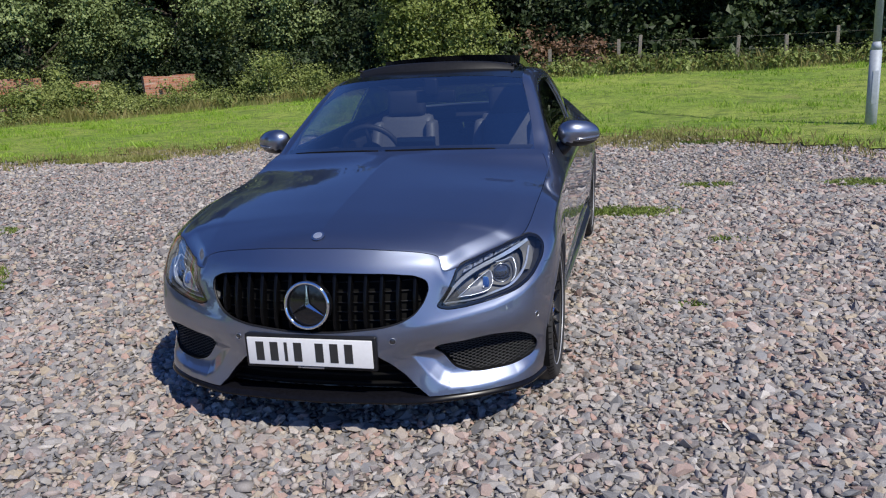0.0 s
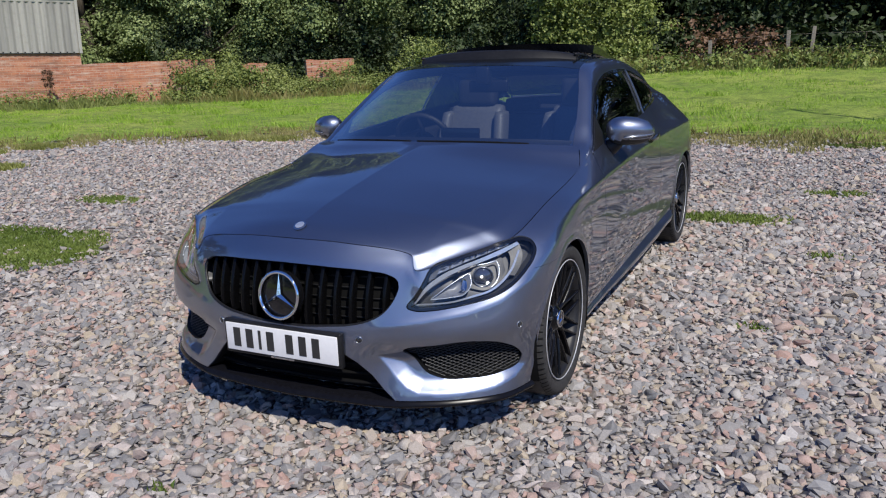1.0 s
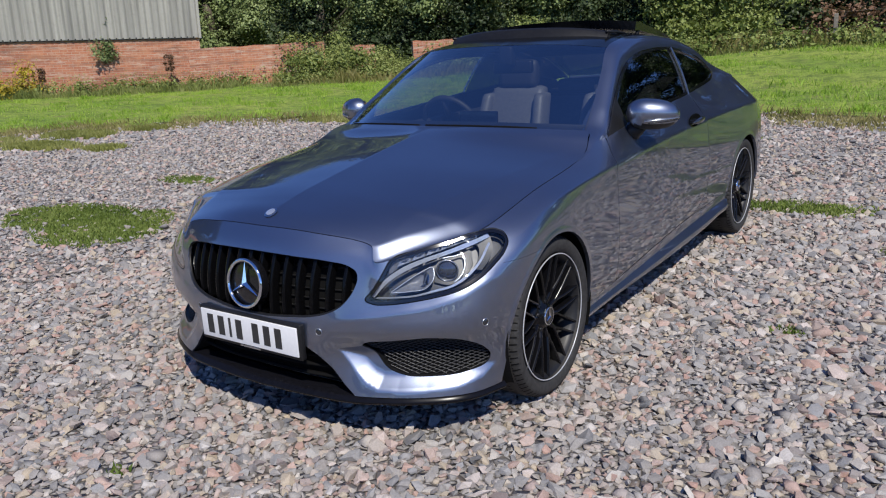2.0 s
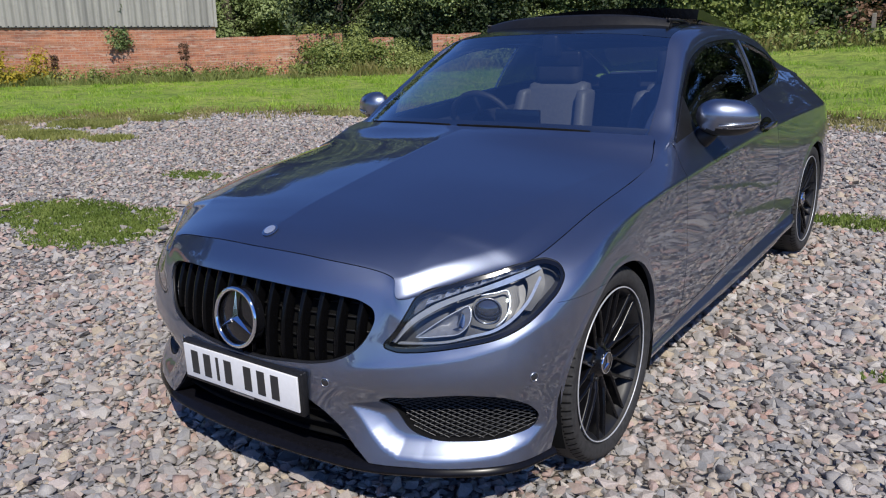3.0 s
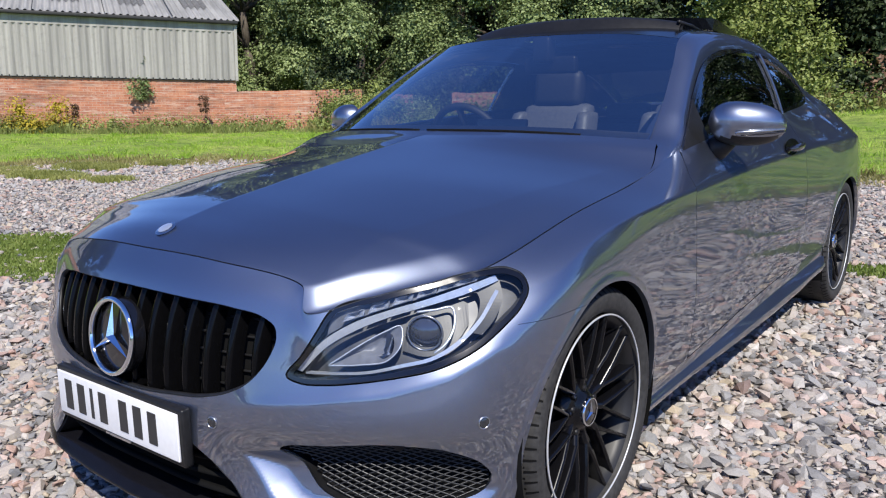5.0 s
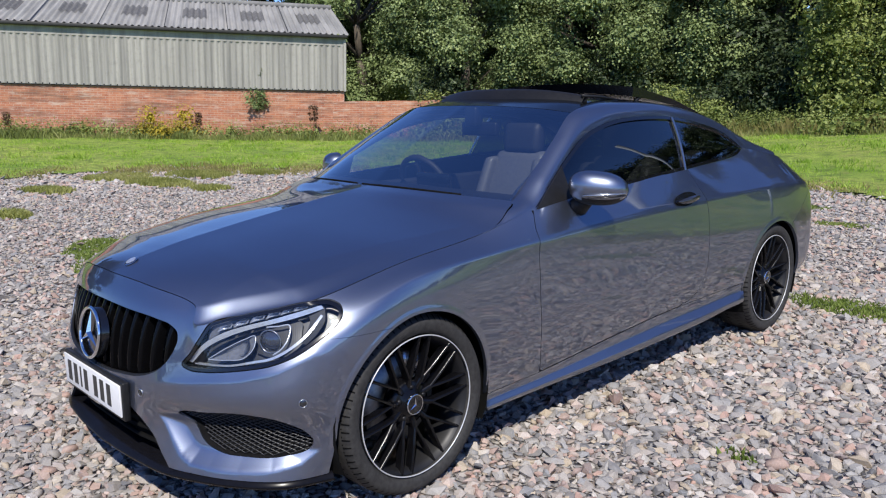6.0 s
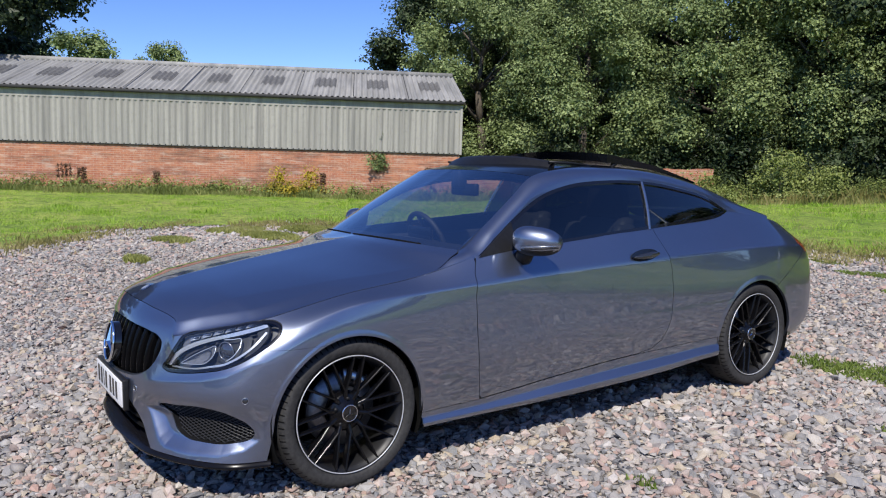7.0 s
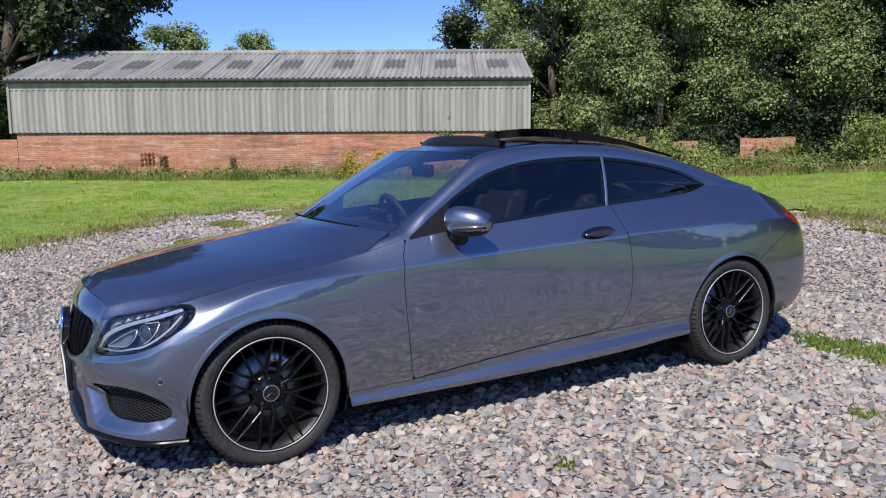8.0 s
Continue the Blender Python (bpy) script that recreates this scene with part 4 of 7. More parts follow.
def curve(pts, n):
    """n points along a smooth curve through pts, evenly spaced by length."""
    p = np.asarray(pts, float)
    k = chord(p)
    fine = hermite(k, p, np.linspace(0, k[-1], 400))
    c = chord(fine)
    want = np.linspace(0, c[-1], n)
    return np.stack([np.interp(want, c, fine[:, a]) for a in range(p.shape[1])], -1)


# Character lines of the left flank, from the middle of the nose round to the middle of the tail: (x, y, z).
# y runs backwards from the front axle, x to the car's left.
LINE_BOTTOM = [(0, -.770, .205), (.25, -.762, .205), (.475, -.730, .202), (.562, -.694, .201), (.66, -.642, .200), (.812, -.512, .200), (.868, -.345, .200), (.880, 0, .200), (.838, .40, .190),
               (.828, .70, .188), (.824, 1.3, .192), (.826, 2.0, .214), (.836, 2.45, .242), (.870, 2.84, .220), (.850, 3.2, .250), (.770, 3.53, .290), (.500, 3.74, .290), (0, 3.82, .290)]
LINE_LOW = [(0, -.785, .320), (.25, -.775, .320), (.465, -.699, .345), (.553, -.662, .348), (.65, -.608, .350), (.805, -.488, .345), (.882, -.332, .320), (.905, 0, .310), (.872, .40, .290),
            (.862, .70, .282), (.858, 1.3, .288), (.860, 2.0, .308), (.874, 2.45, .326), (.905, 2.84, .320), (.892, 3.2, .340), (.805, 3.55, .370), (.520, 3.79, .380), (0, 3.87, .380)]
LINE_MID = [(0, -.786, .445), (.25, -.773, .445), (.47, -.716, .446), (.565, -.675, .447), (.67, -.622, .448), (.822, -.505, .450), (.895, -.330, .460), (.912, 0, .470), (.892, .40, .460),
            (.887, .70, .460), (.886, 1.3, .460), (.889, 2.0, .460), (.896, 2.45, .470), (.912, 2.84, .480), (.900, 3.2, .490), (.815, 3.56, .500), (.530, 3.81, .500), (0, 3.885, .500)]
LINE_UPPER = [(0, -.765, .585), (.25, -.750, .582), (.47, -.690, .572), (.558, -.652, .564), (.66, -.600, .560), (.812, -.492, .575), (.897, -.325, .630), (.914, 0, .660), (.896, .40, .650),
              (.888, .70, .640), (.886, 1.3, .640), (.889, 2.0, .640), (.898, 2.45, .650), (.912, 2.84, .670), (.895, 3.2, .680), (.812, 3.55, .680), (.530, 3.79, .670), (0, 3.865, .670)]
LINE_SHOULDER = [(0, -.728, .712), (.25, -.712, .706), (.47, -.655, .690), (.542, -.650, .632), (.640, -.560, .655), (.775, -.432, .690), (.868, -.300, .720), (.893, 0, .800), (.884, .40, .828),
                 (.878, .70, .838), (.874, 1.3, .862), (.872, 2.0, .874), (.877, 2.45, .880), (.888, 2.84, .884), (.875, 3.2, .870), (.775, 3.52, .845), (.500, 3.73, .840), (0, 3.805, .835)]
LINE_TOP = [(0, -.680, .785), (.25, -.665, .778), (.490, -.620, .741), (.526, -.641, .689), (.62, -.541, .717), (.730, -.420, .748), (.784, -.355, .766), (.808, 0, .840), (.803, .40, .889),
            (.800, .70, .955), (.792, 1.3, .994), (.776, 2.0, 1.034), (.732, 2.45, 1.052), (.668, 2.80, 1.095), (.705, 3.2, 1.034), (.640, 3.46, .970), (.450, 3.66, .955), (0, 3.735, .950)]


def with_ghosts(line):
    """Adds mirrored stations past both ends, so that the surface runs square through the middle."""
    p = [tuple(q) for q in line]
    flip = lambda q: (-q[0], q[1], q[2])  # noqa: E731
    return [flip(p[1])] + p + [flip(p[-2])]


CAGE = np.stack([np.asarray(with_ghosts(q)) for q in (LINE_BOTTOM, LINE_LOW, LINE_MID, LINE_UPPER, LINE_SHOULDER, LINE_TOP)], 1)
T_KNOTS = chord(CAGE[:, 2])
T_KNOTS = T_KNOTS - T_KNOTS[1]
V_KNOTS = np.array([0, 0.11, 0.24, 0.40, 0.58, 0.72])


ARCH_R = 0.352

# how sharply the shoulder folds, station by station
CREASE = np.array([0, 0, 0, 0, 0, 0, 0, .15, .6, .9, .95, .95, .95, .95, .9, .8, .4, 0, 0, 0])
CAGE_SLOPES = slopes(T_KNOTS, CAGE)
CAGE_SLOPES[3, 5, 2] = -0.24  # the bonnet's front corner turns down without a wave
CAGE_SLOPES[4, 5] = (0.80, 0.15, -0.02)


# the front corner's dish, which carries the side intake's mesh at its bottom
DISH_POLY = [(.385, .374), (.478, .3865), (.60, .4125), (.72, .4195), (.79, .4045), (.832, .366), (.850, .330), (.858, .290), (.835, .252), (.78, .232), (.69, .224), (.60, .224), (.535, .229), (.490, .252), (.452, .290), (.418, .335)]


def sculpted(p):
    """Finer forms laid over the cage: rolled wheel-arch lips, the bumper's ridge under the lamp and its dished corner."""
    p = np.array(p)
    x, y, z = p[..., 0].copy(), p[..., 1].copy(), p[..., 2].copy()
    ya = np.where(y < 1.4, y, y - 2.84)
    ring = np.where(z < 0.326, np.abs(ya) - ARCH_R, np.hypot(ya, z - 0.326) - ARCH_R)
    lip = (1 - smoothstep(0.012, 0.022, ring)) * smoothstep(0.80, 0.86, x) * smoothstep(0.80, 0.72, z)
    p[..., 0] += 0.0030 * lip
    nose = (y < -0.30) & (x > 0)
    turn = np.radians(np.interp(x, (.2, .5, .7, .85, .9), (10, 25, 40, 62, 85)))
    top = np.interp(x, (.30, .42, .55, .70, .80, .86), (.470, .487, .503, .530, .566, .612))
    ridge = 0.0038 / (1 + ((z - top) / np.where(z > top, 0.016, 0.024)) ** 2) * smoothstep(0.34, 0.48, x) * smoothstep(0.895, 0.84, x)
    ridge = np.where(nose, ridge, 0.0)
    deep = np.where(nose, np.clip(-poly_distance(DISH_POLY, x, z) / 0.046, 0, 1), 0.0)
    deep = 0.030 * deep * (1.4 - 0.4 * deep) * smoothstep(-0.30, -0.42, y)
    p[..., 0] += (ridge - 0.7 * deep) * np.sin(turn)
    p[..., 1] += (deep - ridge) * np.cos(turn)
    return p


def flank(t, v):
    """Grid of points on the body's side, t round the car from the nose, v up from the sill."""
    rows = hermite(T_KNOTS, CAGE, np.asarray(t), CAGE_SLOPES)
    p, v = rows.transpose(1, 0, 2), np.asarray(v, float)
    m = slopes(V_KNOTS, p)
    w = np.interp(np.asarray(t), T_KNOTS, CREASE)[:, None]
    low, high = m.copy(), m.copy()
    low[4] += w * ((p[4] - p[3]) / (V_KNOTS[4] - V_KNOTS[3]) - m[4])
    high[4] += w * ((p[5] - p[4]) / (V_KNOTS[5] - V_KNOTS[4]) - m[4])
    grid = np.where((v <= V_KNOTS[4])[:, None, None], hermite(V_KNOTS, p, v, low), hermite(V_KNOTS, p, v, high))
    return sculpted(np.stack(list(grid), 1))


def t_of_y(y):
    """Parameter t where the flank passes y, along the side."""
    return float(np.interp(y, CAGE[5:16, 2, 1], T_KNOTS[5:16]))


def grid_faces(n, m):
    i, j = np.meshgrid(np.arange(n - 1), np.arange(m - 1), indexing="ij")
    a = (i * m + j).ravel()
    return np.stack([a, a + m, a + m + 1, a + 1], -1)


def clipped(points, fields):
    """The part of a grid of points where every field is positive, cut along the zero lines."""
    n, m = points.shape[:2]
    verts = [np.array(p) for p in points.reshape(-1, 3)]
    faces = [list(f) for f in grid_faces(n, m)]
    for field in fields:
        value = field(np.array(verts))
        keep, cache = [], {}
        value = list(value)
        for f in faces:
            s = [value[i] > 0 for i in f]
            if all(s):
                keep.append(f)
                continue
            if not any(s):
                continue
            out = []
            for a, b in zip(f, f[1:] + f[:1]):
                if value[a] > 0:
                    out.append(a)
                if (value[a] > 0) != (value[b] > 0):
                    key = (min(a, b), max(a, b))
                    if key not in cache:
                        u = value[key[0]] / (value[key[0]] - value[key[1]])
                        cache[key] = len(verts)
                        verts.append(verts[key[0]] + (verts[key[1]] - verts[key[0]]) * u)
                        value.append(0.0)
                    out.append(cache[key])
            if len(out) >= 3:
                keep.append(out)
        faces = keep
    used = sorted({i for f in faces for i in f})
    back = {i: k for k, i in enumerate(used)}
    return [verts[i] for i in used], [[back[i] for i in f] for f in faces]


def mirrored(shape):
    verts, faces = shape
    return [np.array((-v[0], v[1], v[2])) for v in verts], [list(f)[::-1] for f in faces]


def joined(*shapes):
    verts, faces = [], []
    for v, f in shapes:
        k = len(verts)
        verts += list(v)
        faces += [[i + k for i in q] for q in f]
    return verts, faces


def shell(shape, depth=0.014, weld=True):
    """A bmesh from a surface, with its rims turned inwards as a folded edge."""
    verts, faces = shape
    bm = bmesh.new()
    bv = [bm.verts.new(tuple(v)) for v in verts]
    for f in faces:
        q = [bv[i] for i in f]
        if len(set(q)) > 2:
            try:
                bm.faces.new(q)
            except ValueError:
                pass
    bmesh.ops.remove_doubles(bm, verts=bm.verts[:], dist=0.0006)
    bmesh.ops.dissolve_degenerate(bm, dist=0.0003, edges=bm.edges[:])
    loose = [v for v in bm.verts if not v.link_faces]
    bmesh.ops.delete(bm, geom=loose, context="VERTS")
    bm.normal_update()
    if depth:
        rim = [e for e in bm.edges if len(e.link_faces) == 1]
        low = {}
        for e in rim:
            for v in e.verts:
                if v not in low:
                    low[v] = (bm.verts.new(v.co), bm.verts.new(v.co - v.normal * depth))
        for e in rim:
            a, b = e.verts
            f = bm.faces.new((low[a][0], low[b][0], low[b][1], low[a][1]))
            f.smooth = True
    bm.normal_update()
    return bm


def outward(shape, toward=(0, 1.5, 0.5)):
    """Turns a surface's faces away from the car's heart."""
    verts, faces = shape
    score = 0.0
    c = np.asarray(toward)
    for f in faces[:: max(1, len(faces) // 200)]:
        a, b, d = (np.asarray(verts[i]) for i in f[:3])
        n = np.cross(b - a, d - a)
        score += float(np.dot(n, a - np.array((0, c[1], c[2])) if abs(a[1] - c[1]) < 1.2 else a - c))
    return (verts, faces) if score > 0 else (verts, [list(f)[::-1] for f in faces])


def inside(poly, axes):
    """A field positive outside a polygon drawn in two axes, on the near half."""
    def field(p):
        return poly_distance(poly, np.abs(p[:, axes[0]]) if axes[0] == 0 else p[:, axes[0]], p[:, axes[1]])
    return field


def negative(field):
    return lambda p: -field(p)


LAMP_TURN = radians(40)


def lamp_axes(p):
    """Coordinates on a plane square to the headlamp: along it and up."""
    return np.abs(p[..., 0]) * math.cos(LAMP_TURN) + p[..., 1] * math.sin(LAMP_TURN), p[..., 2]


def rounded(poly, n=90):
    """A closed polygon softened into a smooth outline."""
    p = np.asarray(poly + poly[:3], float)
    k = chord(p)
    t = np.linspace(k[1], k[-2], n, endpoint=False)
    return [tuple(q) for q in hermite(k, p, t)]


LAMP_POLY = rounded([(-.058, .556), (-.028, .596), (.012, .655), (.036, .690), (.14, .719), (.26, .742), (.36, .762), (.43, .760), (.458, .745), (.466, .722), (.448, .690), (.41, .658), (.35, .618), (.26, .582), (.18, .565), (.09, .551), (.02, .544), (-.03, .545)], 140)
GRILLE_POLY = rounded([(-.2, .700), (0, .702), (.2, .698), (.35, .688), (.425, .674), (.456, .655), (.463, .630), (.456, .600), (.44, .567), (.41, .532), (.36, .505), (.30, .489), (.2, .478), (.1, .469), (0, .466), (-.2, .465)], 140)
INTAKE_POLY = [(-.1, .40), (.25, .392), (.262, .380), (.314, .343), (.366, .294), (.411, .242), (.455, .203), (.47, .10), (-.1, .10)]
FOG_POLY = rounded([(.478, .386), (.60, .412), (.72, .419), (.79, .404), (.832, .365), (.844, .320), (.833, .292), (.785, .272), (.69, .264), (.60, .271), (.546, .295), (.508, .342)], 140)
DOOR_POLY = [(.702, .274), (.682, .42), (.668, .612), (.665, .78), (.680, .88), (.716, .95), (.73, 1.2), (1.985, 1.2), (1.995, 1.01), (2.030, .90), (2.050, .811), (2.058, .68), (2.042, .525), (2.012, .455), (1.975, .402), (1.90, .362), (1.80, .347), (1.573, .338), (1.186, .313), (.90, .288)]


def arch_field(p):
    """Positive outside both wheel openings, which widen a little towards the sill."""
    y = np.where(p[:, 1] < 1.4, p[:, 1], p[:, 1] - 2.84)
    ring = np.hypot(y, p[:, 2] - 0.326) - ARCH_R
    return np.where(p[:, 2] < 0.326, np.abs(y) - ARCH_R - 0.2 * (0.326 - p[:, 2]), ring)


def sill_z(y):
    """Height of the joint between door and side skirt."""
    return np.interp(y, (0.3, 0.7, 0.9, 1.19, 1.57, 1.8, 2.0, 2.5), (.268, .2725, .2865, .3115, .3365, .3455, .350, .360))


def tail_gap(y):
    """Height of the joint between rear quarter and rear bumper."""
    return 0.60 + 0.52 * (np.asarray(y) - 2.97)


def lamp_field(p):
    h, z = lamp_axes(p)
    return np.where(p[:, 1] < 0.2, poly_distance(LAMP_POLY, h, z), 1.0)


def body_panel(t0, t1, nt, nv, fields, v0=0.0, v1=0.72):
    """A panel of the left flank between two stations, kept where the fields are positive."""
    return outward(clipped(flank(np.linspace(t0, t1, nt), np.linspace(v0, v1, nv)), fields))


def patch(edge_a, edge_b, side_a, side_b, fade=1.0):
    """A surface blended between four edges: a and b run across, the sides run from a to b."""
    n, m = len(side_a), len(edge_a)
    u = np.linspace(0, 1, m)[None, :, None]
    v = 1 - (1 - np.linspace(0, 1, n)[:, None, None]) ** fade
    a, b, c, d = edge_a[None], edge_b[None], side_a[:, None], side_b[:, None]
    corners = (1 - u) * (1 - v) * edge_a[0] + u * (1 - v) * edge_a[-1] + (1 - u) * v * edge_b[0] + u * v * edge_b[-1]
    return (1 - v) * a + v * b + (1 - u) * c + u * d - corners


def whole(points, fields=()):
    """Both halves of a surface that starts at the car's middle."""
    half = clipped(points, list(fields))
    half = outward(half)
    return joined(half, mirrored(half))


# ---- car: body ----
HOOD_TAIL = [(.798, .50, .912), (.785, .553, .936), (.768, .60, .962), (.752, .643, .978), (.735, .66, .986)]
HOOD_REAR = [(0, .50, 1.012), (.25, .515, 1.010), (.50, .565, 1.002), (.735, .66, .986)]
HOOD_MID = [(0, -.680, .785), (0, -.622, .818), (0, -.50, .853), (0, -.25, .900), (0, 0, .940), (0, .30, .985), (0, .50, 1.012)]
SCREEN_LOW = [(0, .505, 1.005), (.25, .52, 1.003), (.50, .57, .995), (.715, .675, .978)]
SCREEN_TOP = [(0, 1.13, 1.366), (.25, 1.145, 1.362), (.45, 1.19, 1.350), (.580, 1.25, 1.332)]
RAIL_IN = [(.805, .42, .894), (.796, .52, .919), (.773, .597, .957), (.750, .655, .974), (.715, .675, .979), (.675, .88, 1.105), (.628, 1.07, 1.225), (.580, 1.25, 1.332), (.566, 1.45, 1.368), (.560, 1.75, 1.378), (.556, 2.04, 1.366), (.552, 2.40, 1.318), (.556, 2.75, 1.235), (.575, 3.05, 1.130), (.600, 3.25, 1.055)]
RAIL_OUT = [(.807, .42, .892), (.807, .52, .914), (.806, .61, .934), (.804, .66, .944), (.802, .72, .950), (.765, .86, 1.035), (.715, 1.05, 1.145), (.672, 1.25, 1.238), (.650, 1.45, 1.285), (.640, 1.75, 1.306), (.638, 2.04, 1.297), (.640, 2.35, 1.254), (.648, 2.62, 1.190), (.664, 2.82, 1.097), (.702, 3.2, 1.034)]
BELT = [(.802, .72, .946), (.795, 1.0, .973), (.790, 1.3, .992), (.785, 1.65, 1.013), (.778, 1.962, 1.031), (.754, 2.25, 1.044), (.728, 2.5, 1.054), (.698, 2.70, 1.070), (.664, 2.82, 1.097)]


def build_body(car):
    t6 = T_KNOTS[8]
    gap = 0.0018
    # front bumper with grille, lamp, fog and lower openings
    holes = [inside(GRILLE_POLY, (0, 2)), inside(INTAKE_POLY, (0, 2)), inside(FOG_POLY, (0, 2)), lambda p: lamp_field(p) - 0.003,
             lambda p: np.where(p[:, 1] < -0.362, 1.0, 0.6545 - p[:, 2]), lambda p: np.where(p[:, 1] > -0.5, arch_field(p), 1.0)]
    half = body_panel(0, t6, 330, 120, holes, 0.0, 0.7172)
    bumper = part("front_bumper", shell(joined(half, mirrored(half)), 0.008), PAINT, car)
    for side in (1, -1):
        put = (lambda s: s) if side > 0 else mirrored
        wing = body_panel(t_of_y(-.40), t_of_y(.72), 170, 92, [arch_field, lambda p: p[:, 1] + 0.361, lambda p: lamp_field(p) - 0.003, lambda p: p[:, 2] - 0.6555 + 10 * np.maximum(p[:, 1] + 0.1, 0),
                          lambda p: poly_distance(DOOR_POLY, p[:, 1], p[:, 2]) - gap, lambda p: 0.705 - p[:, 1], lambda p: np.where(p[:, 1] > 0.2, p[:, 2] - sill_z(p[:, 1]), 1.0)], 0.0, 0.717)
        part("front_wing", shell(put(wing), 0.016), PAINT, car)
        door = body_panel(t_of_y(.6), t_of_y(2.3), 120, 56, [lambda p: -poly_distance(DOOR_POLY, p[:, 1], p[:, 2]) - gap])
        d = part("door", shell(put(door), 0.016), PAINT, car)
        quarter = body_panel(t_of_y(1.7), T_KNOTS[16], 200, 92, [arch_field, lambda p: poly_distance(DOOR_POLY, p[:, 1], p[:, 2]) - gap, lambda p: p[:, 1] - 1.74,
                             lambda p: np.where(p[:, 1] < 2.8, p[:, 2] - sill_z(p[:, 1]), 1.0), lambda p: np.where(p[:, 1] > 2.9, p[:, 2] - tail_gap(p[:, 1]) - 0.002, 1.0),
                             lambda p: poly_distance(TAIL_POLY, p[:, 1], p[:, 2])])
        part("rear_quarter", shell(put(quarter), 0.016), PAINT, car)
        build_skirt(car, put)
        build_door_details(d, side)
    back = body_panel(t_of_y(2.85), T_KNOTS[-2], 100, 60, [lambda p: p[:, 1] - 2.9, arch_field, lambda p: np.where(p[:, 1] < 3.45, tail_gap(p[:, 1]) - 0.002 - p[:, 2], 1.0), lambda p: poly_distance(TAIL_POLY, p[:, 1], p[:, 2])], 0.0, 0.72)
    part("rear_bumper", shell(joined(back, mirrored(back)), 0.016), PAINT, car)
    # bonnet
    n, m = 90, 130
    lip = flank(np.linspace(0, T_KNOTS[4], 240), [0.72])[:, 0]
    edge = flank(np.linspace(T_KNOTS[4], t_of_y(.34), 60), [0.72])[:, 0]
    hood = patch(curve(lip, m), curve(HOOD_REAR, m), curve(HOOD_MID, n), curve(np.concatenate([edge, HOOD_TAIL]), n), 3.0)
    # a fold runs back from each front corner to the screen pillar
    x, y = hood[..., 0], hood[..., 1]
    fold = np.interp(y, (-.65, -.45, -.28, -.10, .30, .60), (.520, .537, .585, .640, .700, .730))
    edge_x = np.maximum(hood[:, -1:, 0], fold + 0.02)
    rise = np.where(x < fold, np.clip(x / fold, 0, 1) ** 2.2, np.clip((edge_x - x) / (edge_x - fold), 0, 1))
    hood[..., 2] += 0.0015 + 0.006 * rise * smoothstep(-0.63, -0.45, y) * smoothstep(0.62, 0.30, y)
    part("bonnet", shell(whole(hood, [lambda p: lamp_field(p) - 0.002]), 0.004), PAINT, car)
    # boot lid
    edge = [(.600, 3.26, 1.052), (.655, 3.30, 1.005), (.640, 3.46, .968), (.450, 3.655, .953), (0, 3.73, .948)]
    n, m = 30, 30
    lid = patch(curve([(0, 3.30, 1.068), (.3, 3.29, 1.064), (.598, 3.255, 1.054)], m), curve([(0, 3.733, .951), (.45, 3.658, .956), (.638, 3.462, .970)], m),
                curve([(0, 3.30, 1.068), (0, 3.5, 1.03), (0, 3.733, .951)], n), curve([(.598, 3.255, 1.054), (.63, 3.36, 1.01), (.638, 3.462, .970)], n))
    part("boot_lid", shell(whole(lid), 0.014), PAINT, car)
    # roof rails and pillars
    n = 120
    inn, out = curve(RAIL_IN, n), curve(RAIL_OUT, n)
    rows = 9
    full = np.clip(np.linalg.norm(out - inn, axis=1) / 0.10, 0, 1) ** 2
    rail = np.stack([inn + (out - inn) * r + 4 * r * (1 - r) * np.stack([0.018 * full, 0 * full, 0.014 * full], -1) for r in np.linspace(0, 1, rows)], 1)
    strip = outward(clipped(rail, []))
    for put in (lambda s: s, mirrored):
        part("roof_rail", shell(put(strip), 0.016), PAINT, car, "painted roof rail running from screen pillar to rear pillar")
    # glass
    n, m = 40, 40
    screen = patch(curve(SCREEN_LOW, m), curve(SCREEN_TOP, m), curve([SCREEN_LOW[0], (0, .80, 1.195), SCREEN_TOP[0]], n), curve(RAIL_IN[4:8], n))
    g = part("windscreen", shell(whole(screen), 0.0), WINDSCREEN, car, "clear windscreen mirroring the sky")
    g.visible_shadow = False
    band = patch(curve([(0, 1.132, 1.3675), (.25, 1.147, 1.3635), (.45, 1.192, 1.3515), (.578, 1.252, 1.3335)], m), curve([(0, 2.62, 1.300), (.25, 2.62, 1.296), (.45, 2.61, 1.286), (.553, 2.60, 1.273)], m),
                 curve([(0, 1.132, 1.3675), (0, 1.35, 1.398), (0, 1.65, 1.408), (0, 2.0, 1.396), (0, 2.35, 1.357), (0, 2.62, 1.300)], n), curve([(.578, 1.252, 1.3335)] + RAIL_IN[8:12] + [(.553, 2.60, 1.273)], n))
    part("roof_panel", shell(whole(band, [lambda p: np.maximum(np.abs(p[:, 0]) - 0.44, np.maximum(1.44 - p[:, 1], p[:, 1] - 1.97))]), 0.02), ROOF_GLASS, car, "gloss black glass roof panel")
    rear = patch(curve([(0, 2.625, 1.298), (.25, 2.625, 1.294), (.45, 2.615, 1.284), (.553, 2.605, 1.271)], m), curve([(0, 3.29, 1.07), (.3, 3.28, 1.066), (.596, 3.25, 1.056)], m),
                 curve([(0, 2.625, 1.298), (0, 2.95, 1.20), (0, 3.29, 1.07)], n), curve([(.553, 2.605, 1.271)] + RAIL_IN[12:14] + [(.596, 3.25, 1.056)], n))
    g = part("rear_window", shell(whole(rear), 0.0), PRIVACY, car)
    g.visible_shadow = False
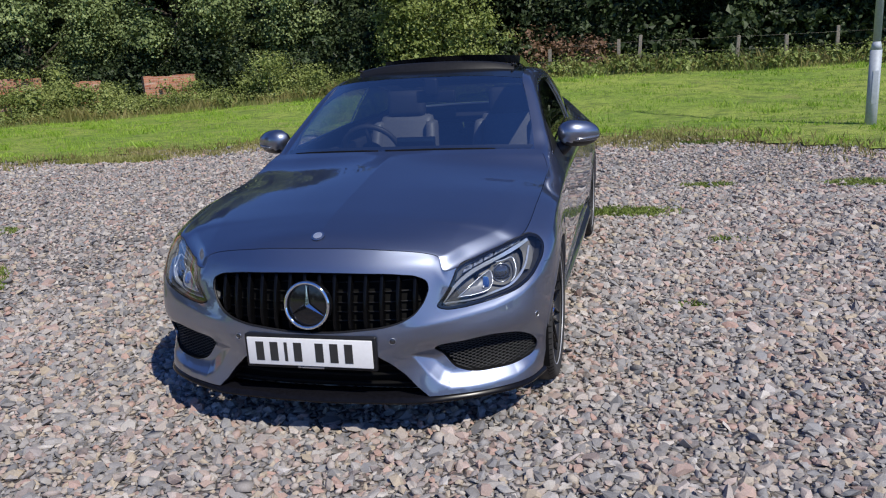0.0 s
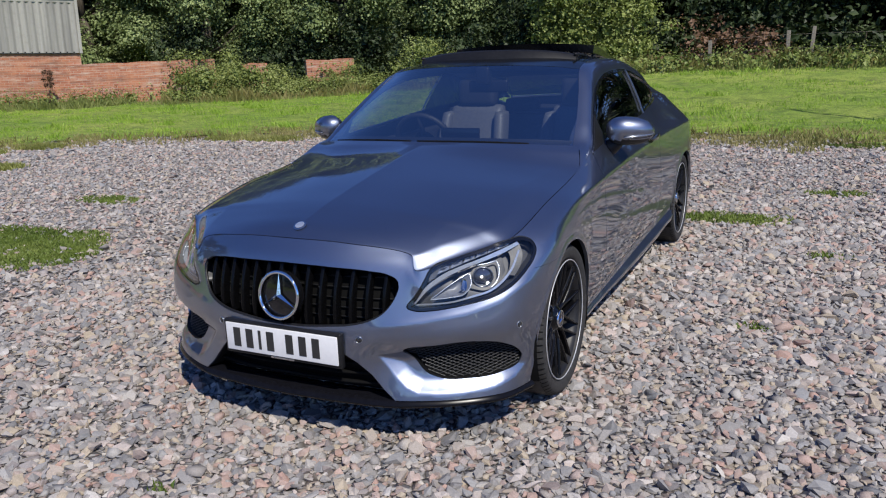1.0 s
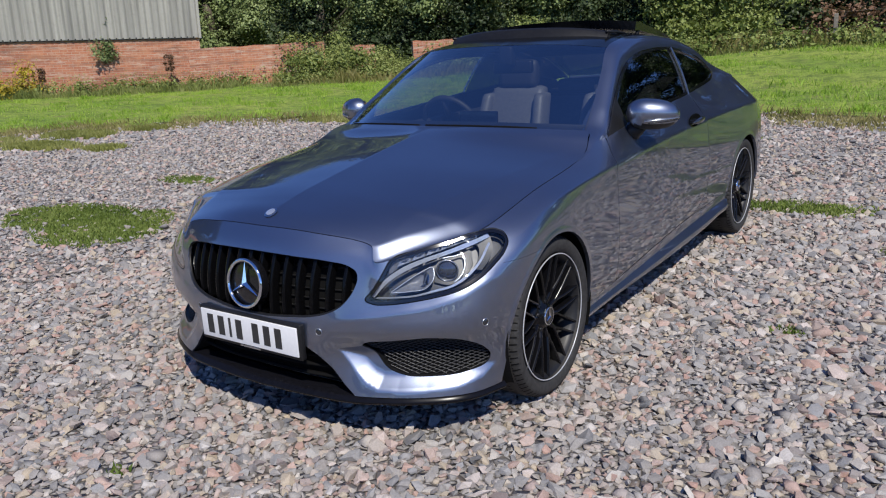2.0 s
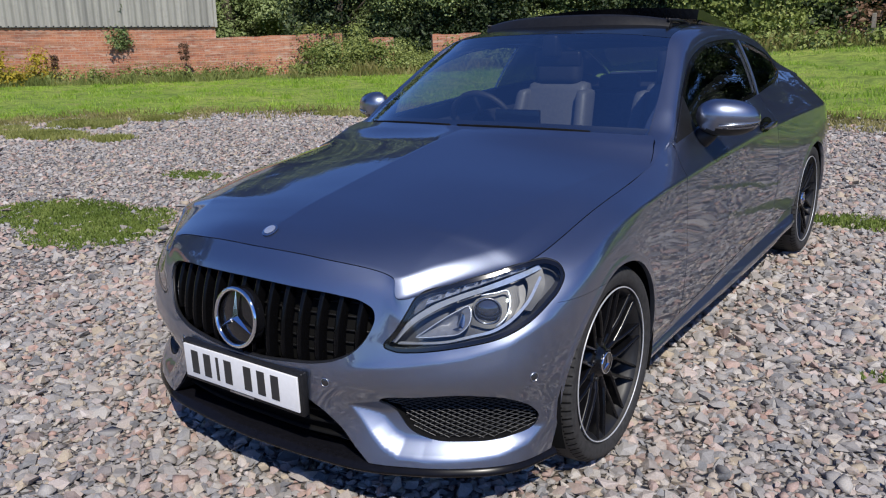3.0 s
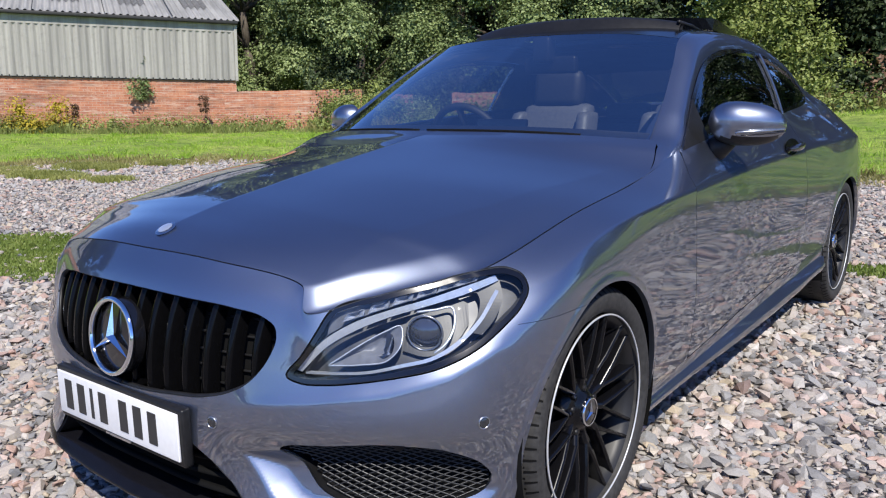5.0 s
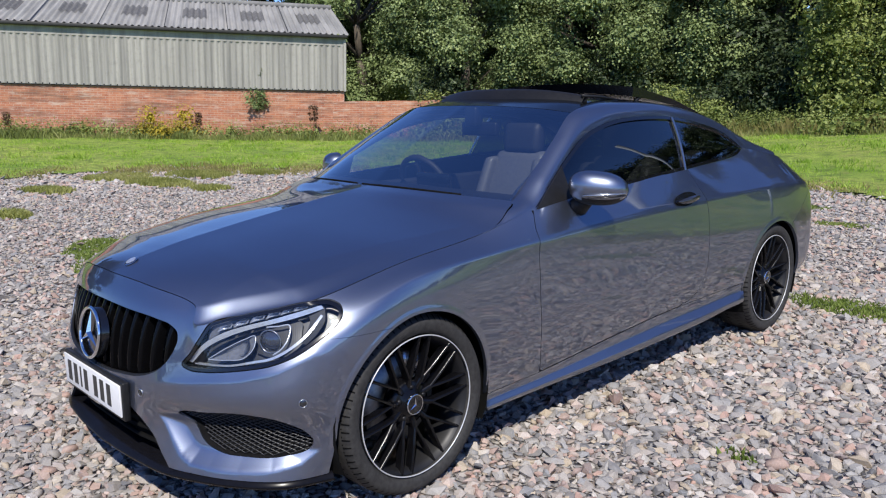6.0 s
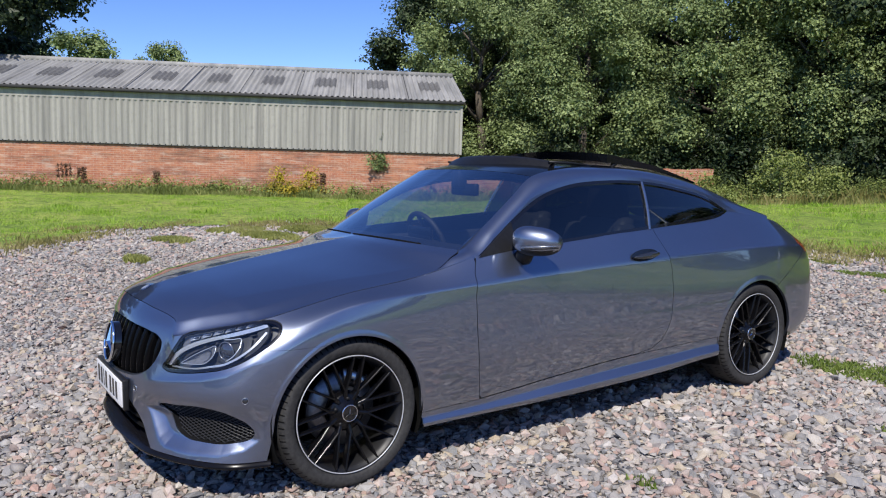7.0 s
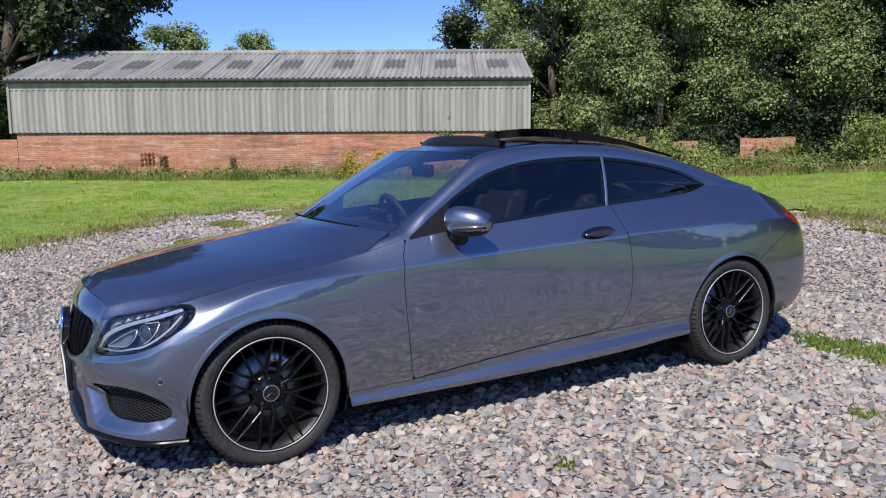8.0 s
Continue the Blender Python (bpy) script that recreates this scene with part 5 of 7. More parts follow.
    build_side_glass(car)


def build_skirt(car, put):
    """Side skirt: an upright band under the door and, below it, a blade that widens towards the rear wheel."""
    ys = np.linspace(.355, 2.52, 110)
    out = flank(np.array([t_of_y(q) for q in ys]), np.array([0.0, 0.06, 0.12, 0.2]))
    rows = []
    for line in out:
        y = line[0, 1]
        top, low = float(sill_z(y)) - 0.003, line[0, 2] + 0.004
        x0 = float(np.interp(top, line[:, 2], line[:, 0]))
        h = top - low
        w = 0.005 + 0.022 * float(smoothstep(0.45, 2.2, y))
        w *= float(smoothstep(2.53, 2.40, y)) * 0.6 + 0.4
        prof = [(0, 0), (-.001, .10), (-.002, .36), (-.001, .41), (.004, .43), (w - .006, .66), (w - .001, .69), (w, .73), (w - .003, .93), (w - .010, 1.0), (-.05, 1.02), (-.10, 1.0)]
        rows.append([(x0 + d, y, top - h * f) for d, f in prof])
    part("side_skirt", shell(put(outward(clipped(np.array(rows), [arch_field]))), 0.01), PAINT, car, "painted side skirt with a projecting blade")


TAIL_POLY = [(3.36, .875), (3.42, .915), (3.6, .922), (3.9, .922), (3.9, .80), (3.6, .80), (3.45, .81)]


def build_door_details(door, side):
    """Handle, and behind it a flat black oval for the shade in its recess."""
    bm = bmesh.new()
    n = 14
    for i in range(n + 1):
        u = i / n
        y = 1.735 + 0.205 * u
        swell = math.sin(math.pi * u) ** 0.5
        for k in range(8):
            a = 2 * math.pi * k / 8
            bm.verts.new(((0.881 + 0.018 * swell + 0.011 * math.cos(a) * max(0.25, swell)) * side, y, 0.892 + 0.012 * u + 0.017 * math.sin(a) * max(0.25, swell)))
    bm.verts.ensure_lookup_table()
    for i in range(n):
        for k in range(8):
            q = [bm.verts[j] for j in (i * 8 + k, i * 8 + (k + 1) % 8, (i + 1) * 8 + (k + 1) % 8, (i + 1) * 8 + k)]
            bm.faces.new(q if side > 0 else q[::-1])
    part("handle", bm, PAINT_DARK, door, "dark gloss door handle")
    bm = bmesh.new()
    ring = []
    for k in range(28):
        a = 2 * math.pi * k / 28
        y, z = 1.836 + 0.108 * math.cos(a), 0.897 + 0.006 * math.cos(a) + 0.032 * math.sin(a)
        x = float(np.interp(z, (.84, .866, .90, .93), (.874, .872, .862, .850))) + 0.0025
        ring.append(bm.verts.new((x * side, y, z)))
    bm.faces.new(ring if side > 0 else ring[::-1])
    bmesh.ops.recalc_face_normals(bm, faces=bm.faces[:])
    part("recess_shade", bm, BLACK_GLOSS, door)


def build_side_glass(car):
    n, rows = 110, 14
    low = curve(BELT, 300)
    top = curve(RAIL_OUT[4:14], 300)
    ys = np.linspace(.735, 2.80, n)
    # pane stations by y, so that the divider stands upright
    at = lambda c, y: np.stack([np.interp(y, c[:, 1], c[:, a]) for a in range(3)], -1)  # noqa: E731
    lo, hi = at(low, ys), at(top, ys)
    bulge = lambda r: 0.010 * 4 * r * (1 - r)  # noqa: E731
    def pane(sel_lo, sel_hi, inset):
        return np.stack([sel_lo + (sel_hi - sel_lo) * r + np.array([bulge(r) - inset, 0, 0]) for r in np.linspace(0.0, 1.0, rows)], 1)
    surface = pane(lo, hi, 0.006)
    front = outward(clipped(surface, [lambda p: -(p[:, 1] - divider_y(p[:, 2])) - 0.006, lambda p: p[:, 2] - 0.9]))
    rear = outward(clipped(surface, [lambda p: (p[:, 1] - divider_y(p[:, 2])) - 0.006]))
    for put, side in ((lambda s: s, 1), (mirrored, -1)):
        for name, shape in (("door_window", front), ("quarter_window", rear)):
            clear = side < 0 and name == "door_window"
            g = part(name, shell(put(shape), 0.0), CLEAR_GLASS if clear else PRIVACY, car, "clear driver's door window" if clear else "dark tinted side window")
            g.visible_shadow = False
        # black surround: a raised band along sill and roof edge
        for name, line, lift in (("window_sill_trim", low, 0.0), ("window_top_trim", top, 0.0)):
            a = at(line, np.linspace(.735, 2.81, n))
            inward = (at(top if line is low else low, a[:, 1]) - a)
            inward /= np.maximum(np.linalg.norm(inward, axis=1, keepdims=True), 0.05)
            w = np.minimum(0.018, 0.4 * np.linalg.norm(at(top, a[:, 1]) - at(low, a[:, 1]), axis=1))[:, None]
            band = np.stack([a + np.array([0.004, 0, 0]), a + inward * w + np.array([0.006, 0, 0])], 1)
            part(name, shell(put(outward(clipped(band, []))), 0.012), BLACK_GLOSS, car, "black window trim")
        zs = np.linspace(1.031, 1.296, 12)
        base_pts = np.stack([np.interp(zs, (1.031, 1.296), (.781, .643)) + bulge((zs - 1.03) / .27) , divider_y(zs), zs], -1)
        strip = np.stack([base_pts + np.array([0.004, -0.009, 0]), base_pts + np.array([0.008, 0.0, 0]), base_pts + np.array([0.004, 0.009, 0])], 1)
        part("window_divider", shell(put(outward(clipped(strip, []))), 0.01), SATIN, car, "bright metal edge of the frameless door window")


def divider_y(z):
    return 1.962 + (np.asarray(z) - 1.031) * 0.285


LIP_METAL = simple("machined_lip", (0.58, 0.59, 0.61), 0.42, 0.35, spread=0.06)
BARREL_BLACK = simple("barrel_black", (0.008, 0.008, 0.009), 0.5)
PAINT_DARK = simple("handle_dark", (0.05, 0.052, 0.058), 0.2, 0.6, coat=1.0)


# ---- car: wheels ----
def lathe(bm, profile, segs, axis_x=0.0):
    """Turns a profile of (x, r) round the x axis."""
    rings = []
    for k in range(segs):
        a = 2 * math.pi * k / segs
        rings.append([bm.verts.new((x, r * math.cos(a), r * math.sin(a))) for x, r in profile])
    for k in range(segs):
        p, q = rings[k], rings[(k + 1) % segs]
        for i in range(len(profile) - 1):
            bm.faces.new((p[i], q[i], q[i + 1], p[i + 1]))


def bar(bm, a, b, wa, wb, d0, d1):
    """A spoke in the wheel's face from a to b (y, z), with widths and front depths at each end; x is outward."""
    a, b = Vector(a), Vector(b)
    n = Vector((-(b - a).y, (b - a).x)).normalized()
    v = []
    for p, w, d in ((a, wa, d0), (b, wb, d1)):
        for s, x in ((-1, d - 0.035), (-1, d - 0.008), (-0.55, d), (0.55, d), (1, d - 0.008), (1, d - 0.035)):
            q = p + n * s * w / 2
            v.append(bm.verts.new((x, q.x, q.y)))
    for i in range(5):
        bm.faces.new((v[i], v[i + 1], v[i + 7], v[i + 6]))


def build_wheel(name):
    """Wheel at the origin, its face towards +x."""
    w = base(name, (0, 0, 0), "", "")
    bm = bmesh.new()
    R = 0.331
    lathe(bm, [(-.205, .262), (-.215, .288), (-.208, .315), (-.19, R - .004), (-.15, R), (-.05, R), (-.022, R - .003), (-.006, R - .012), (.004, .312), (.008, .298), (.005, .276), (-.006, .262), (-.02, .258)], 96)
    tyre = part("tyre", bm, RUBBER, w, "black low-profile tyre, grey with dust")
    bm = bmesh.new()
    # sipes across the tread
    for k in range(72):
        a = 2 * math.pi * k / 72
        for x0, x1, sk in ((-.188, -.125, 0.03), (-.085, -.018, -0.03)):
            pts = [(x0, a), (x1, a + sk), (x1, a + sk + 0.016), (x0, a + 0.016)]
            q = [bm.verts.new((x, (R + 0.0012 - (0.0045 if x in (-.188, -.018) else 0)) * math.cos(t), (R + 0.0012 - (0.0045 if x in (-.188, -.018) else 0)) * math.sin(t))) for x, t in pts]
            bm.faces.new(q)
        # notches that run over the shoulder
        q = [bm.verts.new((x, (r + 0.0016) * math.cos(t), (r + 0.0016) * math.sin(t))) for x, r, t in
             ((-.020, R - .003, a), (-.0055, R - .012, a + .004), (.005, .311, a + .006), (.005, .311, a + .020), (-.0055, R - .012, a + .020), (-.020, R - .003, a + .018))]
        bm.faces.new((q[0], q[1], q[4], q[5]))
        bm.faces.new((q[1], q[2], q[3], q[4]))
    tagged(part("tread", bm, UNDER_BLACK, tyre, smooth=False), kind="stuff")
    bm = bmesh.new()
    lathe(bm, [(-.195, .261), (-.19, .240), (-.10, .229), (-.035, .237), (-.022, .246), (-.014, .255)], 80)
    rim = part("rim", bm, BARREL_BLACK, w, "gloss black multi-spoke alloy rim")
    bm = bmesh.new()
    tube(bm, [(0, .2562 * math.cos(q), .2562 * math.sin(q)) for q in np.linspace(0, 2 * math.pi, 96, endpoint=False)], 0.0025, 8, True, up=(1, 0, 0))
    part("rim_lip", bm, LIP_METAL, rim, "machined bright rim lip")
    # ten pairs of slim parallel spokes; neighbours of two pairs meet in a short stub at the hub
    for k in range(10):
        a = 2 * math.pi * k / 10 + 0.12
        turn = lambda x, y, a=a: (x * math.cos(a) - y * math.sin(a), x * math.sin(a) + y * math.cos(a))  # noqa: E731
        for o in (1, -1):
            bm = bmesh.new()
            pts = [turn(x, o * y) for x, y in ((.088, .0285), (.150, .0262), (.2525, .0240))]
            bar(bm, pts[0], pts[1], .0125, .0105, -.032, -.022)
            bar(bm, pts[1], pts[2], .0105, .0115, -.022, -.013)
            part("spoke", bm, WHEEL_BLACK, rim)
        bm = bmesh.new()
        bar(bm, turn(.045 * math.cos(.314), .045 * math.sin(.314)), turn(.094 * math.cos(.314), .094 * math.sin(.314)), .026, .020, -.044, -.031)
        part("spoke_stub", bm, WHEEL_BLACK, rim)
    bm = bmesh.new()
    lathe(bm, [(-.09, .088), (-.050, .084), (-.044, .072), (-.040, .050), (-.030, .044), (-.028, .0)], 40)
    part("hub", bm, WHEEL_BLACK, rim)
    for k in range(5):
        a = 2 * math.pi * k / 5 + 0.3
        bm = bmesh.new()
        bmesh.ops.create_cone(bm, segments=8, radius1=.010, radius2=.008, depth=.014, cap_ends=True, matrix=Matrix.Translation((-.044, .060 * math.cos(a), .060 * math.sin(a))) @ Matrix.Rotation(math.pi / 2, 4, "Y"))
        part("wheel_bolt", bm, BLACK_TRIM, rim)
    bm = bmesh.new()
    lathe(bm, [(-.030, .0385), (-.022, .038), (-.019, .036), (-.020, .034)], 40)
    cap = part("centre_cap", bm, CHROME, w, "black centre cap with bright star")
    bm = bmesh.new()
    lathe(bm, [(-.0215, .0345), (-.0205, .0)], 32)
    part("cap_face", bm, BLACK_GLOSS, cap)
    bm = star(0.031, 0.006)
    s = part("cap_star", bm, CHROME, cap, smooth=False)
    s.matrix_local = Matrix.Translation((-.0195, 0, 0)) @ Matrix.Rotation(math.pi / 2, 4, "Z")
    # brake
    bm = bmesh.new()
    lathe(bm, [(-.115, .07), (-.112, .165), (-.128, .165), (-.128, .07)], 48)
    part("brake_disc", bm, BRAKE, w)
    bm = bmesh.new()
    for i in range(10):
        a0, a1 = 0.70 + i * 0.085, 0.70 + (i + 1) * 0.085
        q = []
        for r in (.105, .182):
            for a in (a0, a1):
                q.append(bm.verts.new((-.085, r * math.cos(a), r * math.sin(a))))
        bm.faces.new((q[0], q[1], q[3], q[2]))
    bmesh.ops.remove_doubles(bm, verts=bm.verts[:], dist=0.0005)
    g = bmesh.ops.extrude_face_region(bm, geom=bm.faces[:])
    for v in g["geom"]:
        if isinstance(v, bmesh.types.BMVert):
            v.co.x -= 0.055
    part("brake_caliper", bm, SATIN, w, "bright metal brake caliper")
    return w


def star(radius, depth):
    """A three-pointed star with ridged arms, in the xz plane, face towards -y."""
    bm = bmesh.new()
    tip = []
    for k in range(6):
        a = math.pi / 2 + k * math.pi / 3
        r = radius if k % 2 == 0 else radius * 0.135
        tip.append(bm.verts.new((r * math.cos(a), 0, r * math.sin(a))))
    top = bm.verts.new((0, -depth, 0))
    for k in range(6):
        bm.faces.new((tip[k], top, tip[(k + 1) % 6]))
    return bm


def build_car():
    car = base("car", (0, 0, 0), "dark metallic grey two-door coupe with open glass roof, parked on gravel", "car")
    build_body(car)
    src = build_wheel("wheel")
    places = [pose(.888, 0, .331, 0, 0, 0), pose(.888, 2.84, .331, 0, 0, 0), pose(-.888, 0, .331, 0, 0, 180), pose(-.888, 2.84, .331, 0, 0, 180)]
    for i, m in enumerate(places):
        w = src if i == 0 else copy_thing(src, m)
        w.matrix_basis = m
        w.parent = car
    for o in (src, *[c for c in car.children if c.name.startswith("wheel")]):
        for key in ("label", "category"):
            if key in o:
                del o[key]
    build_under(car)
    build_nose(car)
    for side in (1, -1):
        build_headlamp(car, side)
        build_fog_grille(car, side)
        build_mirror(car, side)
        build_tail_lamp(car, side)
    build_roof_gear(car)
    build_cabin(car)
    return car


def build_under(car):
    """Dark inner arches and floor that close the body from inside."""
    for y in (0.0, 2.84):
        for side in (1, -1):
            bm = bmesh.new()
            n = 24
            a = [(side * .80, ARCH_R + .03), (side * .50, ARCH_R + .03), (side * .48, 0.02)]
            rings = []
            for k in range(n + 1):
                t = math.pi * (-0.14 + 1.28 * k / n)
                rings.append([bm.verts.new((x, y + r * math.cos(t), .335 + r * math.sin(t))) for x, r in [(side * .885, ARCH_R + .012)] + a])
            for p, q in zip(rings, rings[1:]):
                for i in range(3):
                    bm.faces.new((p[i], p[i + 1], q[i + 1], q[i]))
            part("arch_liner", bm, UNDER_BLACK, car)
    bm = bmesh.new()
    box(bm, (-.68, -.48, .18), (.68, 3.30, .21))
    part("floor_pan", bm, UNDER_BLACK, car)
    bm = bmesh.new()
    box(bm, (-.42, -.60, .20), (.42, -.58, .70))
    part("radiator", bm, UNDER_BLACK, car)


# ---- car: details ----
FRONT = flank(np.linspace(0, t_of_y(0.0), 240), np.linspace(0, 0.72, 90))
FRONT_H = lamp_axes(FRONT)[0]


def on_front(a, z, by="x"):
    """Points on the nose at given x (or lamp coordinate h) and height."""
    a, z = np.atleast_1d(np.asarray(a, float)), np.atleast_1d(np.asarray(z, float))
    key = FRONT[..., 0] if by == "x" else FRONT_H
    cols = []
    for j in range(FRONT.shape[1]):
        k = np.maximum.accumulate(key[:, j] + np.arange(len(key)) * 1e-9)
        cols.append([np.interp(a, k, FRONT[:, j, c]) for c in range(3)])
    cols = np.array(cols)
    out = np.empty((len(a), 3))
    for i in range(len(a)):
        zz = np.maximum.accumulate(cols[:, 2, i] + np.arange(len(cols)) * 1e-9)
        for c in range(3):
            out[i, c] = np.interp(z[i], zz, cols[:, c, i])
    return out


def front_normal(p):
    """Outward direction of the nose near a point with x > 0, level."""
    e = 0.01
    a, b = on_front(p[0] - e, p[2])[0], on_front(p[0] + e, p[2])[0]
    d = b - a
    n = np.array((d[1], -d[0], 0.0))
    return n / np.linalg.norm(n)


def flip(points, side):
    p = np.array(points, float)
    p[..., 0] *= side
    return p


def tube(bm, pts, radius, sides=8, closed=False, flat=1.0, up=None):
    """A round bar swept along points; radius may be one number or one for each."""
    pts = [Vector(tuple(p)) for p in pts]
    n = len(pts)
    rad = [radius] * n if not isinstance(radius, (list, tuple, np.ndarray)) else list(radius)
    rings = []
    for i, p in enumerate(pts):
        a = pts[(i - 1) % n] if closed or i > 0 else p
        b = pts[(i + 1) % n] if closed or i < n - 1 else p
        t = (b - a).normalized()
        ref = Vector(up) if up is not None else (Vector((0, 0, 1)) if abs(t.z) < 0.9 else Vector((1, 0, 0)))
        s = t.cross(ref).normalized()
        u = s.cross(t).normalized()
        rings.append([bm.verts.new(p + rad[i] * (math.cos(2 * math.pi * k / sides) * s * flat + math.sin(2 * math.pi * k / sides) * u)) for k in range(sides)])
    for i in range(n if closed else n - 1):
        a, b = rings[i], rings[(i + 1) % n]
        for k in range(sides):
            bm.faces.new((a[k], a[(k + 1) % sides], b[(k + 1) % sides], b[k]))
    if not closed:
        bm.faces.new(rings[0][::-1])
        bm.faces.new(rings[-1])


def disc(bm, centre, normal, radius, dome=0.0, segs=24):
    """A round cap with a slight dome."""
    q = Vector(tuple(normal)).to_track_quat("Z", "Y").to_matrix()
    c = Vector(tuple(centre))
    rings = []
    for f in (1.0, 0.7, 0.4):
        rings.append([bm.verts.new(c + q @ Vector((radius * f * math.cos(2 * math.pi * k / segs), radius * f * math.sin(2 * math.pi * k / segs), dome * (1 - f * f)))) for k in range(segs)])
    top = bm.verts.new(c + q @ Vector((0, 0, dome)))
    for a, b in zip(rings, rings[1:]):
        for k in range(segs):
            bm.faces.new((a[k], a[(k + 1) % segs], b[(k + 1) % segs], b[k]))
    for k in range(segs):
        bm.faces.new((rings[-1][k], rings[-1][(k + 1) % segs], top))


def front_sheet(poly, inset, by="x", n=60, m=40, grow=0.0):
    """The nose surface inside an outline, set back by inset."""
    grid = FRONT if by == "x" else FRONT
    field = (lambda p: -poly_distance(poly, np.abs(p[:, 0]), p[:, 2]) + grow) if by == "x" else (lambda p: grow - lamp_field(p))
    verts, faces = outward(clipped(grid, [field]))
    move = np.array((0, inset, 0)) if by == "x" else inset * np.array((-math.sin(LAMP_TURN), math.cos(LAMP_TURN), 0))
    return [v + move for v in verts], faces


def build_nose(car):
    # grille: dark back, slim upright blades, rim
    back = front_sheet(GRILLE_POLY, 0.075, grow=0.02)
    grille = part("grille", shell(joined(back, mirrored(back)), 0.0), UNDER_BLACK, car, "black grille of upright blades")
    z_top = lambda x: float(np.interp(x, (0, .2, .35, .425, .456), (.712, .708, .698, .684, .665)))  # noqa: E731
    z_low = lambda x: float(np.interp(x, (0, .1, .2, .30, .36, .41, .44, .456), (.456, .459, .468, .479, .495, .522, .557, .59)))  # noqa: E731
    for side in (1, -1):
        for k in range(7):
            x = 0.031 + 0.0625 * k
            zs = np.linspace(z_low(x), z_top(x), 14)
            p = on_front(np.full(14, x), zs)
            bow = np.sin(np.linspace(0, math.pi, 14))
            bm = bmesh.new()
            rows = []
            for q, b, z in zip(p, bow, zs):
                y = q[1] + 0.022 - 0.010 * b
                rows.append([bm.verts.new((side * (x + dx), y + dy, z)) for dx, dy in ((-.0075, .040), (-.0085, .008), (-.005, 0), (.005, 0), (.0085, .008), (.0075, .040))])
            for a, b in zip(rows, rows[1:]):
                for i in range(5):
                    f = (a[i], a[i + 1], b[i + 1], b[i])
                    bm.faces.new(f if side > 0 else f[::-1])
            part("blade", bm, GRILLE_BLACK, grille, smooth=True)
    for z in (.50, .535, .57, .61, .65):
        bm = bmesh.new()
        xs = np.linspace(-.42, .42, 30)
        tube(bm, [(x, on_front(abs(x), z)[0][1] + 0.066, z) for x in xs], 0.0035, 5)
        part("cross_bar", bm, BLACK_TRIM, grille)
    bm = bmesh.new()
    out = np.array(GRILLE_POLY)
    out = out[out[:, 0] > 0]
    ring = [(x, on_front(x, z)[0][1] + 0.010, z) for x, z in out]
    tube(bm, ring, 0.006, 6)
    tube(bm, [(-x, y, z) for x, y, z in ring][::-1], 0.006, 6)
    part("grille_rim", bm, BLACK_TRIM, grille)
    # star in its ring
    c = Vector((0, -.788, .586))
    emblem = part("star_emblem", star(0.084, 0.014), CHROME, car, "chrome three-pointed star in a ring", smooth=False)
    emblem.location = c + Vector((0, -0.004, 0))
    emblem.rotation_euler = (radians(-8), 0, 0)
    bm = bmesh.new()
    tube(bm, [(0.089 * math.cos(a), 0, 0.089 * math.sin(a)) for a in np.linspace(0, 2 * math.pi, 72, endpoint=False)], 0.0068, 10, True, up=(0, 1, 0))
    part("emblem_ring", bm, CHROME, emblem)
    bm = bmesh.new()
    disc(bm, (0, 0.012, 0), (0, -1, 0), 0.086, 0.004, 48)
    part("emblem_backing", bm, BLACK_GLOSS, emblem)
    bm = bmesh.new()
    bmesh.ops.create_cone(bm, segments=40, radius1=.094, radius2=.090, depth=.03, cap_ends=False, matrix=Matrix.Translation((0, .018, 0)) @ Matrix.Rotation(math.pi / 2, 4, "X"))
    part("emblem_housing", bm, BLACK_GLOSS, emblem)
    # number plate with its holder; the characters stay plain bars
    holder = bmesh.new()
    box(holder, (-.282, -.796, .322), (.270, -.772, .462), 0.006)
    plate = part("number_plate_holder", holder, BLACK_TRIM, car, "black plastic number plate holder")
    bm = bmesh.new()
    box(bm, (-.269, -.803, .337), (.257, -.7965, .451), 0.002)
    white = part("number_plate", bm, PLATE_WHITE, plate, "white number plate with plain dark bars")
    x = -.232
    for k in range(7):
        bm = bmesh.new()
        w = 0.034 if k not in (2,) else 0.013
        box(bm, (x, -.8045, .355), (x + w, -.8028, .434), 0.0005)
        part("bar", bm, PLATE_BLACK, white, smooth=False)
        x += w + 0.027 + (0.030 if k == 3 else 0)
    bm = bmesh.new()
    box(bm, (-.06, -.7985, .3255), (.05, -.7955, .332), 0.0005)
    part("bar", bm, SATIN, plate, smooth=False)
    # lower intake: recess, slats, splitter
    back = front_sheet(INTAKE_POLY, 0.09, grow=0.02)
    intake = part("lower_intake", shell(joined(back, mirrored(back)), 0.0), UNDER_BLACK, car, "dark lower air intake")
    for z in (.245, .285, .325, .365):
        bm = bmesh.new()
        half = float(np.interp(z, (.203, .242, .294, .343, .38), (.45, .405, .36, .31, .26)))
        xs = np.linspace(-half, half, 24)
        tube(bm, [(q, on_front(abs(q), z)[0][1] + 0.045, z) for q in xs], 0.007, 6, flat=1.6)
        part("slat", bm, UNDER_BLACK, intake)
    for side in (1, -1):
        bm = bmesh.new()
        pts = [(x, z) for x, z in INTAKE_POLY[1:7]]
        rows = []
        for x, z in pts:
            q = on_front(x, z)[0]
            rows.append([bm.verts.new((side * x, q[1] - 0.001, z)), bm.verts.new((side * (x - 0.02), q[1] + 0.075, z))])
        for a, b in zip(rows, rows[1:]):
            bm.faces.new((a[0], a[1], b[1], b[0]))
        part("intake_cheek", bm, BLACK_TRIM, intake)
    bm = bmesh.new()
